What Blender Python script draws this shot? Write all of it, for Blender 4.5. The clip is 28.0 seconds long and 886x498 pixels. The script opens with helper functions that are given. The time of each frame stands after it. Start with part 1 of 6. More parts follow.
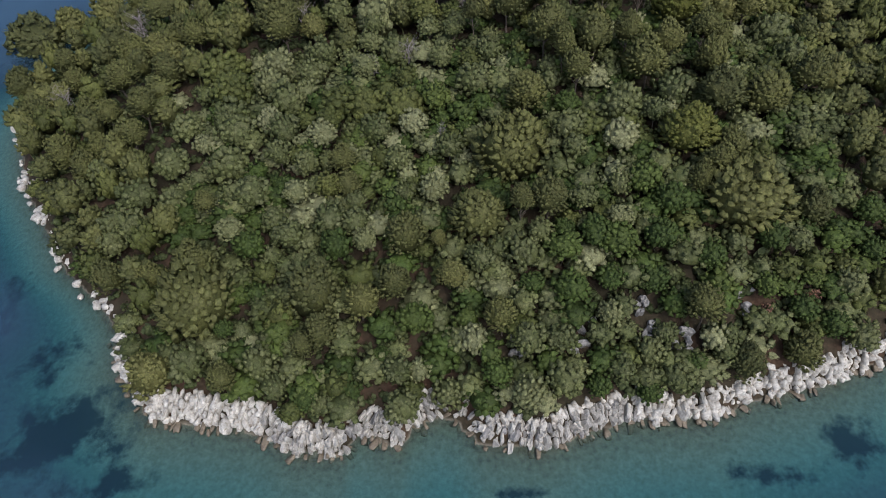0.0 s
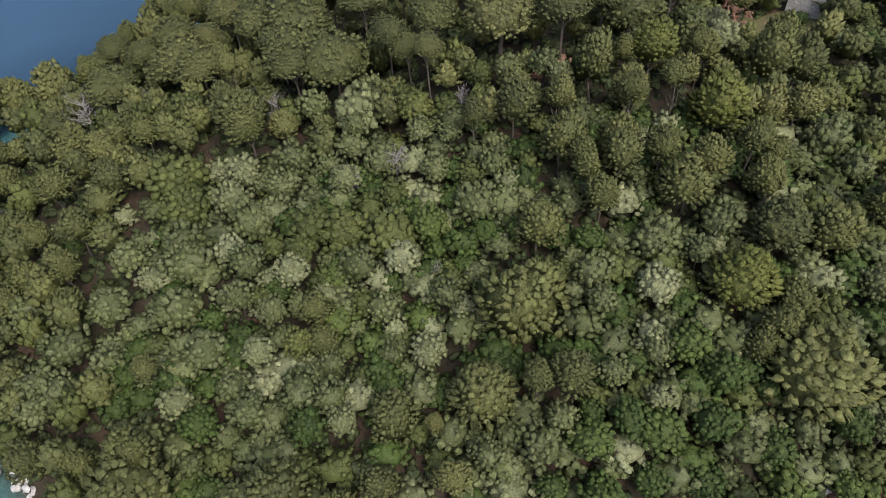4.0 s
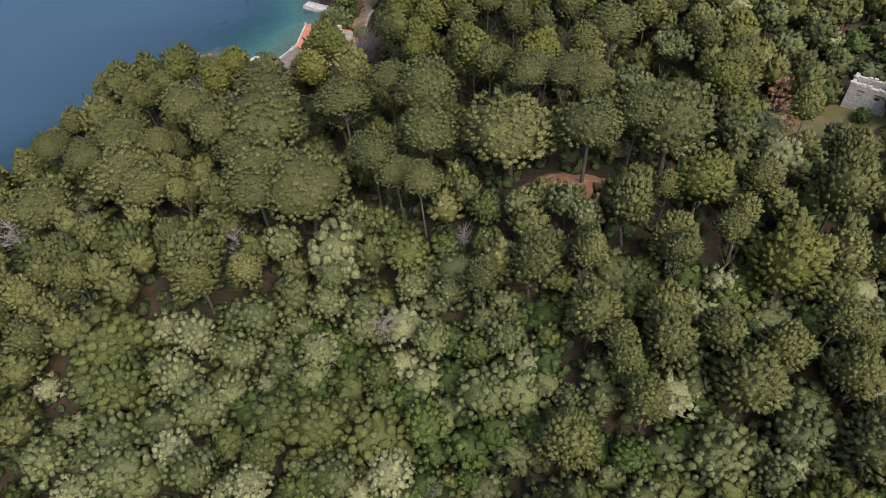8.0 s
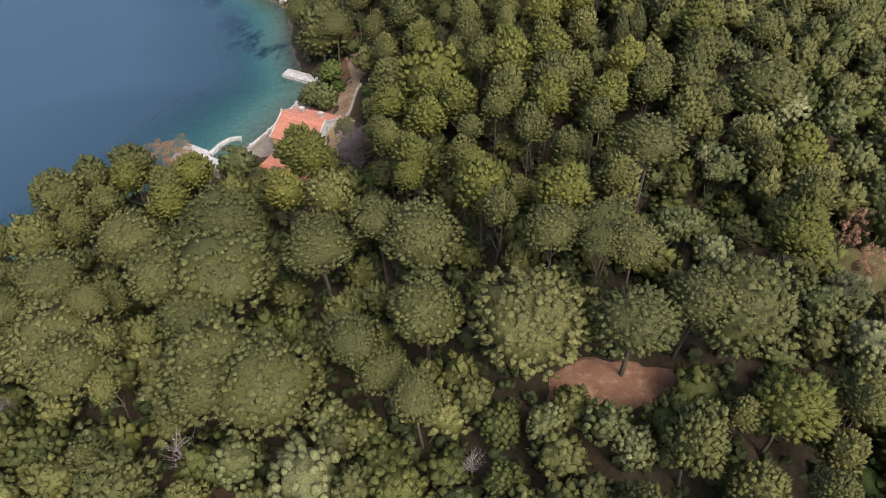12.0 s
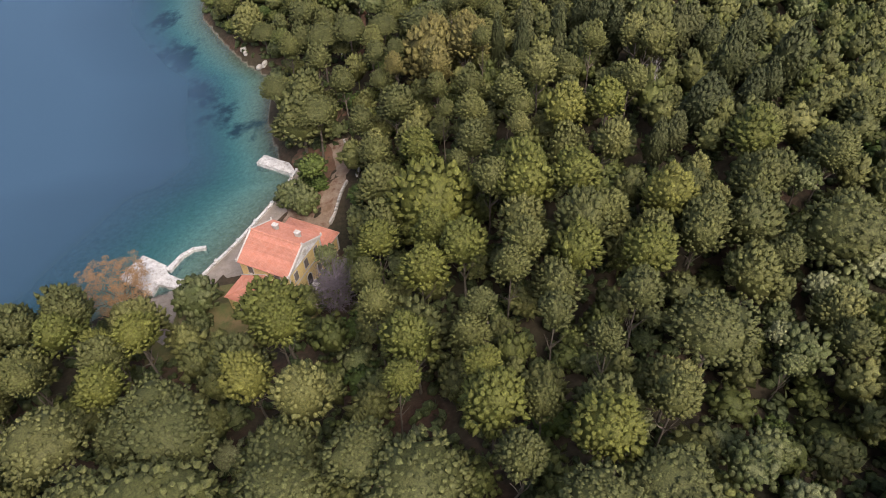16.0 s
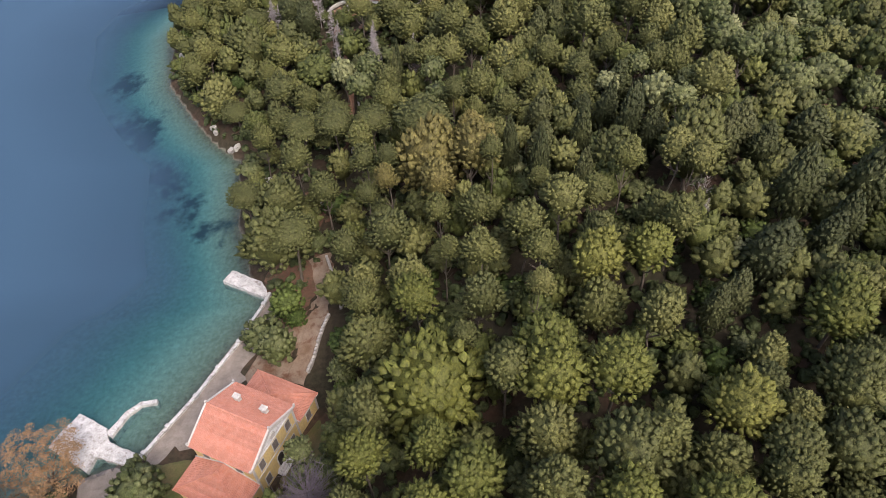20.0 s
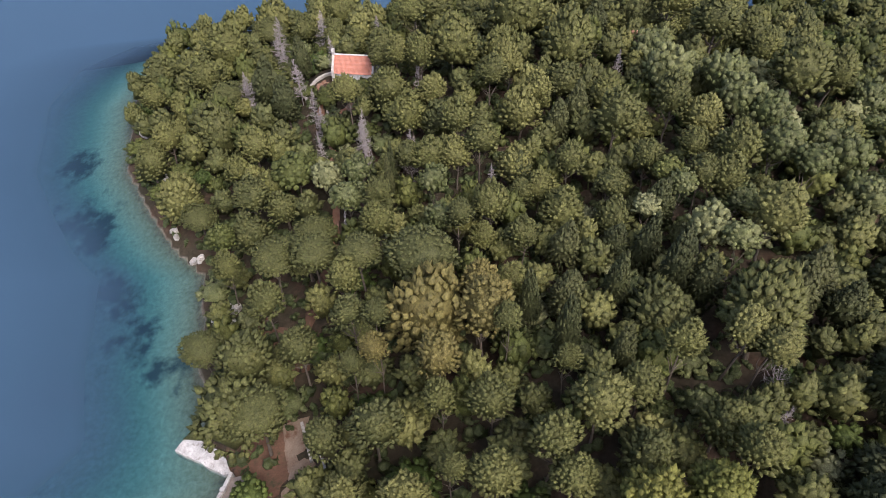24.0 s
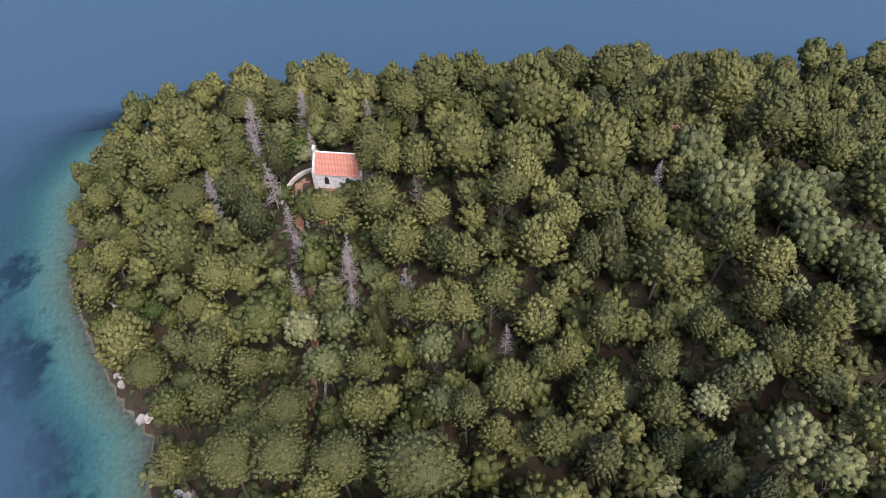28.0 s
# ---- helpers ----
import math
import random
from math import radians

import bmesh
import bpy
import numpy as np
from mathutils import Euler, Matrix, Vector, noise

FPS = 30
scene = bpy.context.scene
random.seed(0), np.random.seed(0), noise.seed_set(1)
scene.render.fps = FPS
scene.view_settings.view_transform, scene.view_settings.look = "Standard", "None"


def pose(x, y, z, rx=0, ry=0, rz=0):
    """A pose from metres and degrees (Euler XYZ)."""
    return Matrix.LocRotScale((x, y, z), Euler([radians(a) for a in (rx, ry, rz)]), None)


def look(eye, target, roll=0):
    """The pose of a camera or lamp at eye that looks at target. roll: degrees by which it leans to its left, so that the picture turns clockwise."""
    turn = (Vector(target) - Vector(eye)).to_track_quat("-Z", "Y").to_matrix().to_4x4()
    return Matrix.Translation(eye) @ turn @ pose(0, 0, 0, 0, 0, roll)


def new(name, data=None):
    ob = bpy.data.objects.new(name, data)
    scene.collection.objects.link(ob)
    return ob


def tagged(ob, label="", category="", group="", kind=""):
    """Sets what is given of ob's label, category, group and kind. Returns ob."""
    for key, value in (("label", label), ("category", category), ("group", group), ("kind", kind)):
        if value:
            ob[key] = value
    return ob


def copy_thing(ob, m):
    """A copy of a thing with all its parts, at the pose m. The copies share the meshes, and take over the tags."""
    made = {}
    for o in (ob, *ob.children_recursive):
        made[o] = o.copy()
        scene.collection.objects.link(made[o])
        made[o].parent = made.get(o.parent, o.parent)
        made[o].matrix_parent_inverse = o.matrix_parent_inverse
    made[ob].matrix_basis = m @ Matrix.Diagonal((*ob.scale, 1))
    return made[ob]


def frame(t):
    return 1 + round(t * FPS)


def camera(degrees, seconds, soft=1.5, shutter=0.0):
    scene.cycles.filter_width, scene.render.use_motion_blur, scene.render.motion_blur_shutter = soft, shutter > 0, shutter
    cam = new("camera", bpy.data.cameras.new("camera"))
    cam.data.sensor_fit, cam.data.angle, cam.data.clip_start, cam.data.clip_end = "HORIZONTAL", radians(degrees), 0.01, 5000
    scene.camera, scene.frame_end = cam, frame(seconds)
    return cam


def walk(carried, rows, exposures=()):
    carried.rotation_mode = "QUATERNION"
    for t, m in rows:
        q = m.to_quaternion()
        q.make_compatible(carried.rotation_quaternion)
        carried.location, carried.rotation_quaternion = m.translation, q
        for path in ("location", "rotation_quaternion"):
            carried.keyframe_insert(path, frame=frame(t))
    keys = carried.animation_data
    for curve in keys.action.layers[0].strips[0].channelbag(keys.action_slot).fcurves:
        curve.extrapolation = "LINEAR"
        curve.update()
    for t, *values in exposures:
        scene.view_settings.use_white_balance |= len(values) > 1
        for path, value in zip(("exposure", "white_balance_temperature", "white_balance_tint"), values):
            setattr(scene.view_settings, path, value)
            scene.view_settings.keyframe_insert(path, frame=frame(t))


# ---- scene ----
cam = camera(66.0, 28.0, soft=0.85)
# seconds, eye x y z, yaw, pitch, lean to the right
PATH_ROWS = [
    (0.0, -0.56, 0.00, 90.00, 2.20, -47.50, 3.37),
    (2.0, -0.52, 15.46, 90.10, 1.86, -47.57, 3.34),
    (4.0, -0.48, 30.99, 90.19, 1.54, -47.57, 3.28),
    (6.0, -0.42, 46.59, 90.27, 1.24, -47.54, 3.21),
    (8.0, -0.34, 62.25, 90.34, 0.95, -47.48, 3.13),
    (10.0, -0.24, 77.97, 90.40, 0.68, -47.41, 3.02),
    (12.0, -0.13, 93.77, 90.45, 0.42, -47.35, 2.90),
    (14.0, 0.00, 109.62, 90.49, 0.18, -47.30, 2.76),
    (16.0, 0.14, 125.55, 90.53, -0.04, -47.28, 2.61),
    (18.0, 0.31, 141.54, 90.55, -0.25, -47.31, 2.44),
    (20.0, 0.48, 157.59, 90.57, -0.45, -47.40, 2.25),
    (22.0, 0.68, 173.71, 90.58, -0.62, -47.57, 2.04),
    (24.0, 0.89, 189.90, 90.57, -0.79, -47.83, 1.82),
    (26.0, 1.11, 206.15, 90.56, -0.93, -48.20, 1.58),
    (28.0, 1.35, 222.47, 90.54, -1.06, -48.69, 1.32),
]
walk(cam, [(t, pose(x, y, z, 90 + pitch, 0, yaw) @ pose(0, 0, 0, 0, 0, -lean)) for t, x, y, z, yaw, pitch, lean in PATH_ROWS],
     exposures=[(0.0, -0.38, 5750, 10), (3.0, 0.02, 5850, 10), (7.0, 0.16, 6150, 10), (14.0, 0.36, 6600, 12), (28.0, 0.46, 6050, 18)])

# ---- sky and sun ----
world = bpy.data.worlds.new("sky")
scene.world = world
world.use_nodes = True
wn = world.node_tree.nodes
sky = wn.new("ShaderNodeTexSky")
sky.sky_type = "NISHITA"
sky.sun_disc = False
SUN_UP, SUN_ROUND = 52.0, 150.0
sky.sun_elevation, sky.sun_rotation = radians(SUN_UP), radians(SUN_ROUND)
sky.air_density, sky.dust_density, sky.ozone_density = 1.0, 5.0, 1.0
wn["Background"].inputs["Strength"].default_value = 0.20
world.node_tree.links.new(sky.outputs["Color"], wn["Background"].inputs["Color"])
sun_data = bpy.data.lights.new("sun", "SUN")
sun_data.energy, sun_data.angle, sun_data.color = 2.1, radians(28), (1.0, 0.95, 0.87)
sun = new("sun", sun_data)
a_, e_ = radians(SUN_ROUND), radians(SUN_UP)
sun_from = Vector((math.sin(a_) * math.cos(e_), math.cos(a_) * math.cos(e_), math.sin(e_)))
sun.matrix_basis = look(sun_from * 200 + Vector((0, 150, 0)), (0, 150, 0))


# ---- materials ----
def nodes_of(name):
    m = bpy.data.materials.new(name)
    m.use_nodes = True
    t = m.node_tree
    return m, t, t.nodes["Principled BSDF"], t.nodes["Material Output"]


def noise_node(t, scale, detail=4.0, rough=0.6, coord="Object", stretch=None):
    c = t.nodes.new("ShaderNodeTexCoord")
    n = t.nodes.new("ShaderNodeTexNoise")
    n.inputs["Scale"].default_value, n.inputs["Detail"].default_value, n.inputs["Roughness"].default_value = scale, detail, rough
    if stretch:
        mp = t.nodes.new("ShaderNodeMapping")
        mp.inputs["Scale"].default_value = stretch
        t.links.new(c.outputs[coord], mp.inputs["Vector"])
        t.links.new(mp.outputs["Vector"], n.inputs["Vector"])
    else:
        t.links.new(c.outputs[coord], n.inputs["Vector"])
    return n


def ramp_node(t, source, stops):
    r = t.nodes.new("ShaderNodeValToRGB")
    e = r.color_ramp.elements
    while len(e) < len(stops):
        e.new(0.5)
    for el, (at, col) in zip(e, stops):
        el.position, el.color = at, (*col, 1)
    t.links.new(source, r.inputs["Fac"])
    return r


def mix_node(t, a, b, fac, mode="MIX"):
    m = t.nodes.new("ShaderNodeMix")
    m.data_type, m.blend_type = "RGBA", mode
    for slot, v in ((6, a), (7, b), (0, fac)):
        if isinstance(v, (float, int)):
            m.inputs[slot].default_value = v
        elif isinstance(v, tuple):
            m.inputs[slot].default_value = (*v, 1)
        else:
            t.links.new(v, m.inputs[slot])
    return m.outputs[2]


def bump_to(t, bsdf, height, strength, distance):
    b = t.nodes.new("ShaderNodeBump")
    b.inputs["Strength"].default_value, b.inputs["Distance"].default_value = strength, distance
    t.links.new(height, b.inputs["Height"])
    t.links.new(b.outputs["Normal"], bsdf.inputs["Normal"])


def surface(name, col_a, col_b, scale=0.6, fine=6.0, rough=0.85, bump=0.3, bump_size=0.05, stain=None, coord="Object", stretch=None, vary=0.0):
    """A matt surface of two colours mixed at a coarse scale, with fine grain, optional stains and relief."""
    m, t, p, _ = nodes_of(name)
    big = noise_node(t, scale, 5, 0.65, coord, stretch)
    small = noise_node(t, fine, 3, 0.6, coord, stretch)
    base = ramp_node(t, big.outputs["Fac"], [(0.32, col_a), (0.68, col_b)]).outputs["Color"]
    grain = ramp_node(t, small.outputs["Fac"], [(0.25, (0.72,) * 3), (0.75, (1.2,) * 3)]).outputs["Color"]
    base = mix_node(t, base, grain, 1.0, "MULTIPLY")
    if stain:
        spots = noise_node(t, scale * 1.7, 6, 0.7, coord)
        mask = ramp_node(t, spots.outputs["Fac"], [(0.52, (0, 0, 0)), (0.66, (1, 1, 1))]).outputs["Color"]
        base = mix_node(t, base, stain, mask)
    if vary:
        info = t.nodes.new("ShaderNodeObjectInfo")
        v = ramp_node(t, info.outputs["Random"], [(0, (1 - vary,) * 3), (1, (1 + vary,) * 3)]).outputs["Color"]
        base = mix_node(t, base, v, 1.0, "MULTIPLY")
    t.links.new(base, p.inputs["Base Color"])
    p.inputs["Roughness"].default_value = rough
    p.inputs["Specular IOR Level"].default_value = 0.25
    bump_to(t, p, small.outputs["Fac"], bump, bump_size)
    return m


def foliage(name, dark, light, tip, vary=0.3, through_light=0.18, toned=False):
    """Leaves: colour varies from tree to tree, from leaf to leaf and in patches; some light passes through."""
    m, t, p, out = nodes_of(name)
    if toned:
        own = t.nodes.new("ShaderNodeAttribute")
        own.attribute_name = "tone"
        own = own.outputs["Fac"]
    else:
        own = t.nodes.new("ShaderNodeObjectInfo").outputs["Random"]
    geo = t.nodes.new("ShaderNodeNewGeometry")
    tree = ramp_node(t, own, [(0.0, dark), (0.75, light), (1.0, tip)]).outputs["Color"]
    leaf = ramp_node(t, geo.outputs["Random Per Island"], [(0.0, (1 - vary,) * 3), (1.0, (1 + vary,) * 3)]).outputs["Color"]
    base = mix_node(t, tree, leaf, 1.0, "MULTIPLY")
    patch = noise_node(t, 0.35, 3, 0.6)
    mask = ramp_node(t, patch.outputs["Fac"], [(0.45, (0, 0, 0)), (0.75, (0.55,) * 3)]).outputs["Color"]
    base = mix_node(t, base, tip, mask)
    fine = noise_node(t, 5.5, 3, 0.7, stretch=(1, 1, 0.55))
    speck = ramp_node(t, fine.outputs["Fac"], [(0.34, (0.62,) * 3), (0.50, (1.0,) * 3), (0.66, (1.45,) * 3)]).outputs["Color"]
    base = mix_node(t, base, speck, 1.0, "MULTIPLY")
    bump_to(t, p, fine.outputs["Fac"], 0.7, 0.12)
    t.links.new(base, p.inputs["Base Color"])
    p.inputs["Roughness"].default_value = 0.65
    p.inputs["Specular IOR Level"].default_value = 0.25
    tr = t.nodes.new("ShaderNodeBsdfTranslucent")
    t.links.new(base, tr.inputs["Color"])
    mx = t.nodes.new("ShaderNodeMixShader")
    mx.inputs["Fac"].default_value = through_light
    t.links.new(p.outputs["BSDF"], mx.inputs[1])
    t.links.new(tr.outputs["BSDF"], mx.inputs[2])
    t.links.new(mx.outputs["Shader"], out.inputs["Surface"])
    return m


TINTS = {
    "pine_needles": ((0.068, 0.075, 0.026), (0.108, 0.112, 0.034), (0.150, 0.148, 0.049)),
    "bright_pine_needles": ((0.088, 0.098, 0.022), (0.118, 0.124, 0.026), (0.148, 0.146, 0.034)),
    "umbrella_pine_needles": ((0.074, 0.081, 0.028), (0.092, 0.097, 0.031), (0.118, 0.117, 0.040)),
    "silvery_leaves": ((0.064, 0.078, 0.025), (0.122, 0.134, 0.048), (0.232, 0.236, 0.118)),
    "glossy_green_leaves": ((0.040, 0.062, 0.014), (0.058, 0.086, 0.018), (0.088, 0.112, 0.026)),
    "oak_leaves": ((0.058, 0.070, 0.019), (0.082, 0.094, 0.025), (0.118, 0.124, 0.034)),
    "cypress_sprays": ((0.046, 0.054, 0.022), (0.066, 0.074, 0.028), (0.092, 0.096, 0.038)),
    "yellowing_needles": ((0.122, 0.108, 0.034), (0.162, 0.138, 0.044), (0.196, 0.162, 0.060)),
    "rusty_leaves": ((0.275, 0.168, 0.083), (0.312, 0.192, 0.097), (0.338, 0.222, 0.121)),
    "dry_pinkish_leaves": ((0.300, 0.160, 0.110), (0.340, 0.190, 0.130), (0.360, 0.220, 0.160)),
}
PINE, LIME, STONEPINE, OLIVE, BUSH, OAK, CYPRESS, YELLOW, RUST, PINK = (foliage(k, *v) for k, v in TINTS.items())
PINE_W, OLIVE_W, BUSH_W, OAK_W = (foliage("wood_" + k, *TINTS[k], toned=True) for k in ("pine_needles", "silvery_leaves", "glossy_green_leaves", "oak_leaves"))
BARK = surface("bark", (0.075, 0.060, 0.048), (0.150, 0.125, 0.100), 2.0, 14.0, 0.95, 0.6, 0.05, stretch=(1, 1, 0.25))
TWIGS = surface("purplish_twigs", (0.120, 0.098, 0.114), (0.195, 0.162, 0.184), 1.5, 12.0, 0.9, 0.3, 0.02)
DEADWOOD = surface("bleached_wood", (0.230, 0.200, 0.195), (0.380, 0.340, 0.335), 1.5, 12.0, 0.9, 0.4, 0.03)
LIMESTONE = surface("pale_limestone", (0.300, 0.280, 0.250), (0.540, 0.515, 0.470), 0.7, 3.5, 0.9, 0.6, 0.12, stain=(0.20, 0.17, 0.13), vary=0.25)
WETSTONE = surface("wet_brown_stone", (0.120, 0.095, 0.065), (0.230, 0.190, 0.140), 0.9, 4.0, 0.5, 0.5, 0.1)
GREYSTONE = surface("grey_limestone", (0.180, 0.172, 0.165), (0.360, 0.345, 0.330), 0.8, 4.0, 0.9, 0.6, 0.1, stain=(0.16, 0.15, 0.14), vary=0.15)
WALLSTONE = surface("rubble_masonry", (0.300, 0.280, 0.250), (0.520, 0.490, 0.450), 1.6, 5.0, 0.95, 0.7, 0.06, stain=(0.20, 0.18, 0.15))
CONCRETE = surface("whitewashed_concrete", (0.360, 0.345, 0.325), (0.580, 0.565, 0.545), 0.9, 5.0, 0.9, 0.4, 0.03, stain=(0.24, 0.21, 0.19))
OCHRE = surface("ochre_plaster", (0.560, 0.410, 0.170), (0.640, 0.490, 0.230), 0.7, 5.0, 0.9, 0.15, 0.02, stain=(0.50, 0.40, 0.22))
TRIM = surface("white_plaster", (0.380, 0.350, 0.320), (0.540, 0.515, 0.480), 1.2, 6.0, 0.9, 0.15, 0.02, stain=(0.40, 0.37, 0.33))
TILE = surface("clay_roof_tile", (0.390, 0.160, 0.110), (0.480, 0.225, 0.165), 1.1, 7.0, 0.85, 0.3, 0.03, stain=(0.42, 0.16, 0.10), vary=0.10)
SHUTTER = surface("grey_brown_shutter", (0.120, 0.100, 0.090), (0.180, 0.155, 0.140), 3.0, 12.0, 0.8, 0.2, 0.01, stretch=(1, 1, 8))
# dark wood of the chapel door, and painted shade in the villa's open doorways
DOOR_AND_SHADE = surface("door_wood_and_doorway_shade", (0.022, 0.018, 0.016), (0.045, 0.038, 0.032), 3.0, 12.0, 0.6, 0.2, 0.01)
PALEWALL = surface("weathered_limewash", (0.480, 0.470, 0.470), (0.720, 0.710, 0.700), 0.8, 5.0, 0.9, 0.2, 0.02, stain=(0.33, 0.32, 0.32))
GRAVEL = surface("beach_gravel", (0.165, 0.138, 0.115), (0.265, 0.225, 0.190), 0.6, 9.0, 0.95, 0.5, 0.04)

# glass of the windows
GLASS, _t, _p, _o = nodes_of("window_glass")
_p.inputs["Base Color"].default_value, _p.inputs["Roughness"].default_value = (0.02, 0.025, 0.03, 1), 0.08


# ---- the lie of the land ----
WEST = dict(zip((50, 58, 66, 72, 80, 95, 103, 118, 131, 145, 158, 170, 182, 192, 198, 203, 230, 235, 240, 250, 258, 268, 274, 284, 297, 312, 320, 335, 345),
                (-47, -54, -57, -62, -71, -82, -88, -95, -99, -96, -89, -83, -75, -66, -56, -42, -28, -32, -34, -37, -38, -40, -46, -53, -61, -64, -66, -63, -52)))
SOUTH = {-60: 60, -47: 50, -38: 49, -29: 47, -25: 44, -18: 44, -16: 47, -10: 45, -8: 48, -3: 50, 2: 45, 10: 44, 22: 48, 34: 48, 42: 51, 52: 53, 63: 57, 80: 62, 120: 70}
HILLS = [(15, 75, 7.9), (-40, 90, 6.2), (60, 90, 11.3), (15, 130, 18.7), (-50, 135, 11.6), (70, 140, 8.7), (15, 180, 8.8), (-40, 180, 0.1), (70, 200, 15.2), (30, 230, 9.5), (-10, 235, 0.9), (10, 270, 3.7), (60, 280, 8.3), (-15, 305, 6.9), (30, 320, 8.2), (110, 150, 13.4), (110, 270, 10.3)]
SPREAD = 26.0


def inland(x, y):
    """Roughly how far a place lies behind the shore; below nothing out at sea."""
    west = (x - np.interp(y, list(WEST), list(WEST.values()))) * 0.8
    south = (y - np.interp(x, list(SOUTH), list(SOUTH.values()))) * 0.95
    return np.minimum(np.minimum(west, south), np.minimum(350 + 0.02 * x - y, 119 + 3 * np.sin(y * 0.11) - x))


def ease(v):
    v = np.clip(v, 0, 1)
    return v * v * (3 - 2 * v)


def ground_at(x, y):
    x, y = np.asarray(x, float), np.asarray(y, float)
    d = inland(x, y)
    h = sum(k * np.exp(-((x - a) ** 2 + (y - b) ** 2) / 2 / SPREAD ** 2) for a, b, k in HILLS)
    z = np.maximum(h, 0) * (1 - np.exp(-np.maximum(d, 0) / 9)) + 1.2 * np.clip(d / 1.5, 0, 1)
    # level terraces under the villa and the chapel
    along = (x + 25.5) * 0.43 + (y - 203) * 0.903
    across = (x + 25.5) * -0.903 + (y - 203) * 0.43
    flat = ease((20 - np.abs(along)) / 6) * ease((9.5 - np.abs(across + 0.5)) / 5)
    flat = np.maximum(flat, ease((9 - np.hypot(x + 33, y - 203)) / 4))
    z = np.where(d > 0.8, z * (1 - flat) + 2.0 * flat, z)
    top = ease((11 - np.hypot(x + 16, y - 308.5)) / 6)
    z = z * (1 - top) + 11.3 * top
    bed = -0.25 - 10.0 * (1 - np.exp(np.minimum(d, 0) / (30 + 22 * ease((72 - y) / 25) + 22 * ease((y - 192) / 14) * ease((238 - y) / 12)))) - 7.0 * ease((y - 344) / 9)
    return np.where(d > 0, z, bed)


def land(x, y):
    return float(ground_at(x, y))


# ---- helpers for building ----
def mesh_of(name, verts, faces, mats, slots=None, smooth=False):
    me = bpy.data.meshes.new(name)
    me.from_pydata([tuple(v) for v in verts], [], [tuple(int(i) for i in f) for f in faces])
    for m in mats if isinstance(mats, (list, tuple)) else [mats]:
        me.materials.append(m)
    if slots is not None:
        me.polygons.foreach_set("material_index", np.asarray(slots, np.int32))
    if smooth:
        me.polygons.foreach_set("use_smooth", np.ones(len(me.polygons), bool))
    me.update()
    return me


def part(name, bm, material, parent=None, label="", at=None, smooth=False):
    """Links a bmesh, or a finished mesh, as one object, under its thing if there is one."""
    if isinstance(bm, bpy.types.Mesh):
        me = bm
    else:
        me = bpy.data.meshes.new(name)
        bmesh.ops.recalc_face_normals(bm, faces=bm.faces[:])
        bm.to_mesh(me)
        bm.free()
        me.materials.append(material)
        if smooth:
            me.polygons.foreach_set("use_smooth", np.ones(len(me.polygons), bool))
    ob = new(name, me)
    if parent is not None:
        ob.parent = parent
    if at is not None:
        ob.matrix_basis = at
    if label:
        ob["label"] = label
    return ob


def box(bm, x0, x1, y0, y1, z0, z1, bevel=0.0):
    r = bmesh.ops.create_cube(bm, size=1.0)
    vs = r["verts"]
    for v in vs:
        v.co = Vector((x0 if v.co.x < 0 else x1, y0 if v.co.y < 0 else y1, z0 if v.co.z < 0 else z1))
    if bevel:
        es = list({e for v in vs for e in v.link_edges})
        bmesh.ops.bevel(bm, geom=es, offset=bevel, segments=1, affect="EDGES")
    return bm


def boxed(*a, bevel=0.0):
    return box(bmesh.new(), *a, bevel=bevel)


def prism(points, z0, z1):
    """An upright prism over an outline."""
    bm = bmesh.new()
    low = [bm.verts.new((x, y, z0)) for x, y in points]
    high = [bm.verts.new((x, y, z1)) for x, y in points]
    n = len(points)
    bm.faces.new(low[::-1])
    bm.faces.new(high)
    for i in range(n):
        bm.faces.new((low[i], low[(i + 1) % n], high[(i + 1) % n], high[i]))
    return bm


def solid(verts, faces):
    bm = bmesh.new()
    vs = [bm.verts.new(v) for v in verts]
    for f in faces:
        bm.faces.new([vs[i] for i in f])
    return bm


# ---- ground: one sheet, from the hill down to the sea floor and out to the horizon ----
gx = np.concatenate([[-3000, -1200, -500, -260, -180], np.arange(-140, 132, 2.0), np.arange(135, 200, 5.0), [230, 320, 600, 1300, 3000]])
gy = np.concatenate([[-3000, -1200, -400, -150, -60, -10, 10], np.arange(20, 362, 2.0), [370, 390, 430, 520, 800, 1500, 3200]])
GX, GY = np.meshgrid(gx, gy)
GZ = ground_at(GX, GY)
rng = np.random.default_rng(7)
inner = (np.abs(GX) < 200) & (GY > 20) & (GY < 360)
GZ = GZ + np.where(inner & (inland(GX, GY) > 4), rng.normal(0, 0.12, GZ.shape), 0)
nx, ny = len(gx), len(gy)
idx = np.arange(nx * ny).reshape(ny, nx)
quads = np.stack([idx[:-1, :-1], idx[:-1, 1:], idx[1:, 1:], idx[1:, :-1]], -1).reshape(-1, 4)

EARTH, t_, p_, _o = nodes_of("earth_and_sea_floor")
c_ = t_.nodes.new("ShaderNodeNewGeometry")
sep = t_.nodes.new("ShaderNodeSeparateXYZ")
t_.links.new(c_.outputs["Position"], sep.inputs["Vector"])
n1 = noise_node(t_, 0.12, 6, 0.65)
n2 = noise_node(t_, 1.3, 5, 0.7)
n3 = noise_node(t_, 0.036, 2.5, 0.5)
soil = ramp_node(t_, n1.outputs["Fac"], [(0.30, (0.034, 0.031, 0.018)), (0.50, (0.046, 0.036, 0.023)), (0.66, (0.080, 0.048, 0.032)), (0.78, (0.042, 0.036, 0.022))]).outputs["Color"]
litter = ramp_node(t_, n2.outputs["Fac"], [(0.3, (0.55,) * 3), (0.7, (1.3,) * 3)]).outputs["Color"]
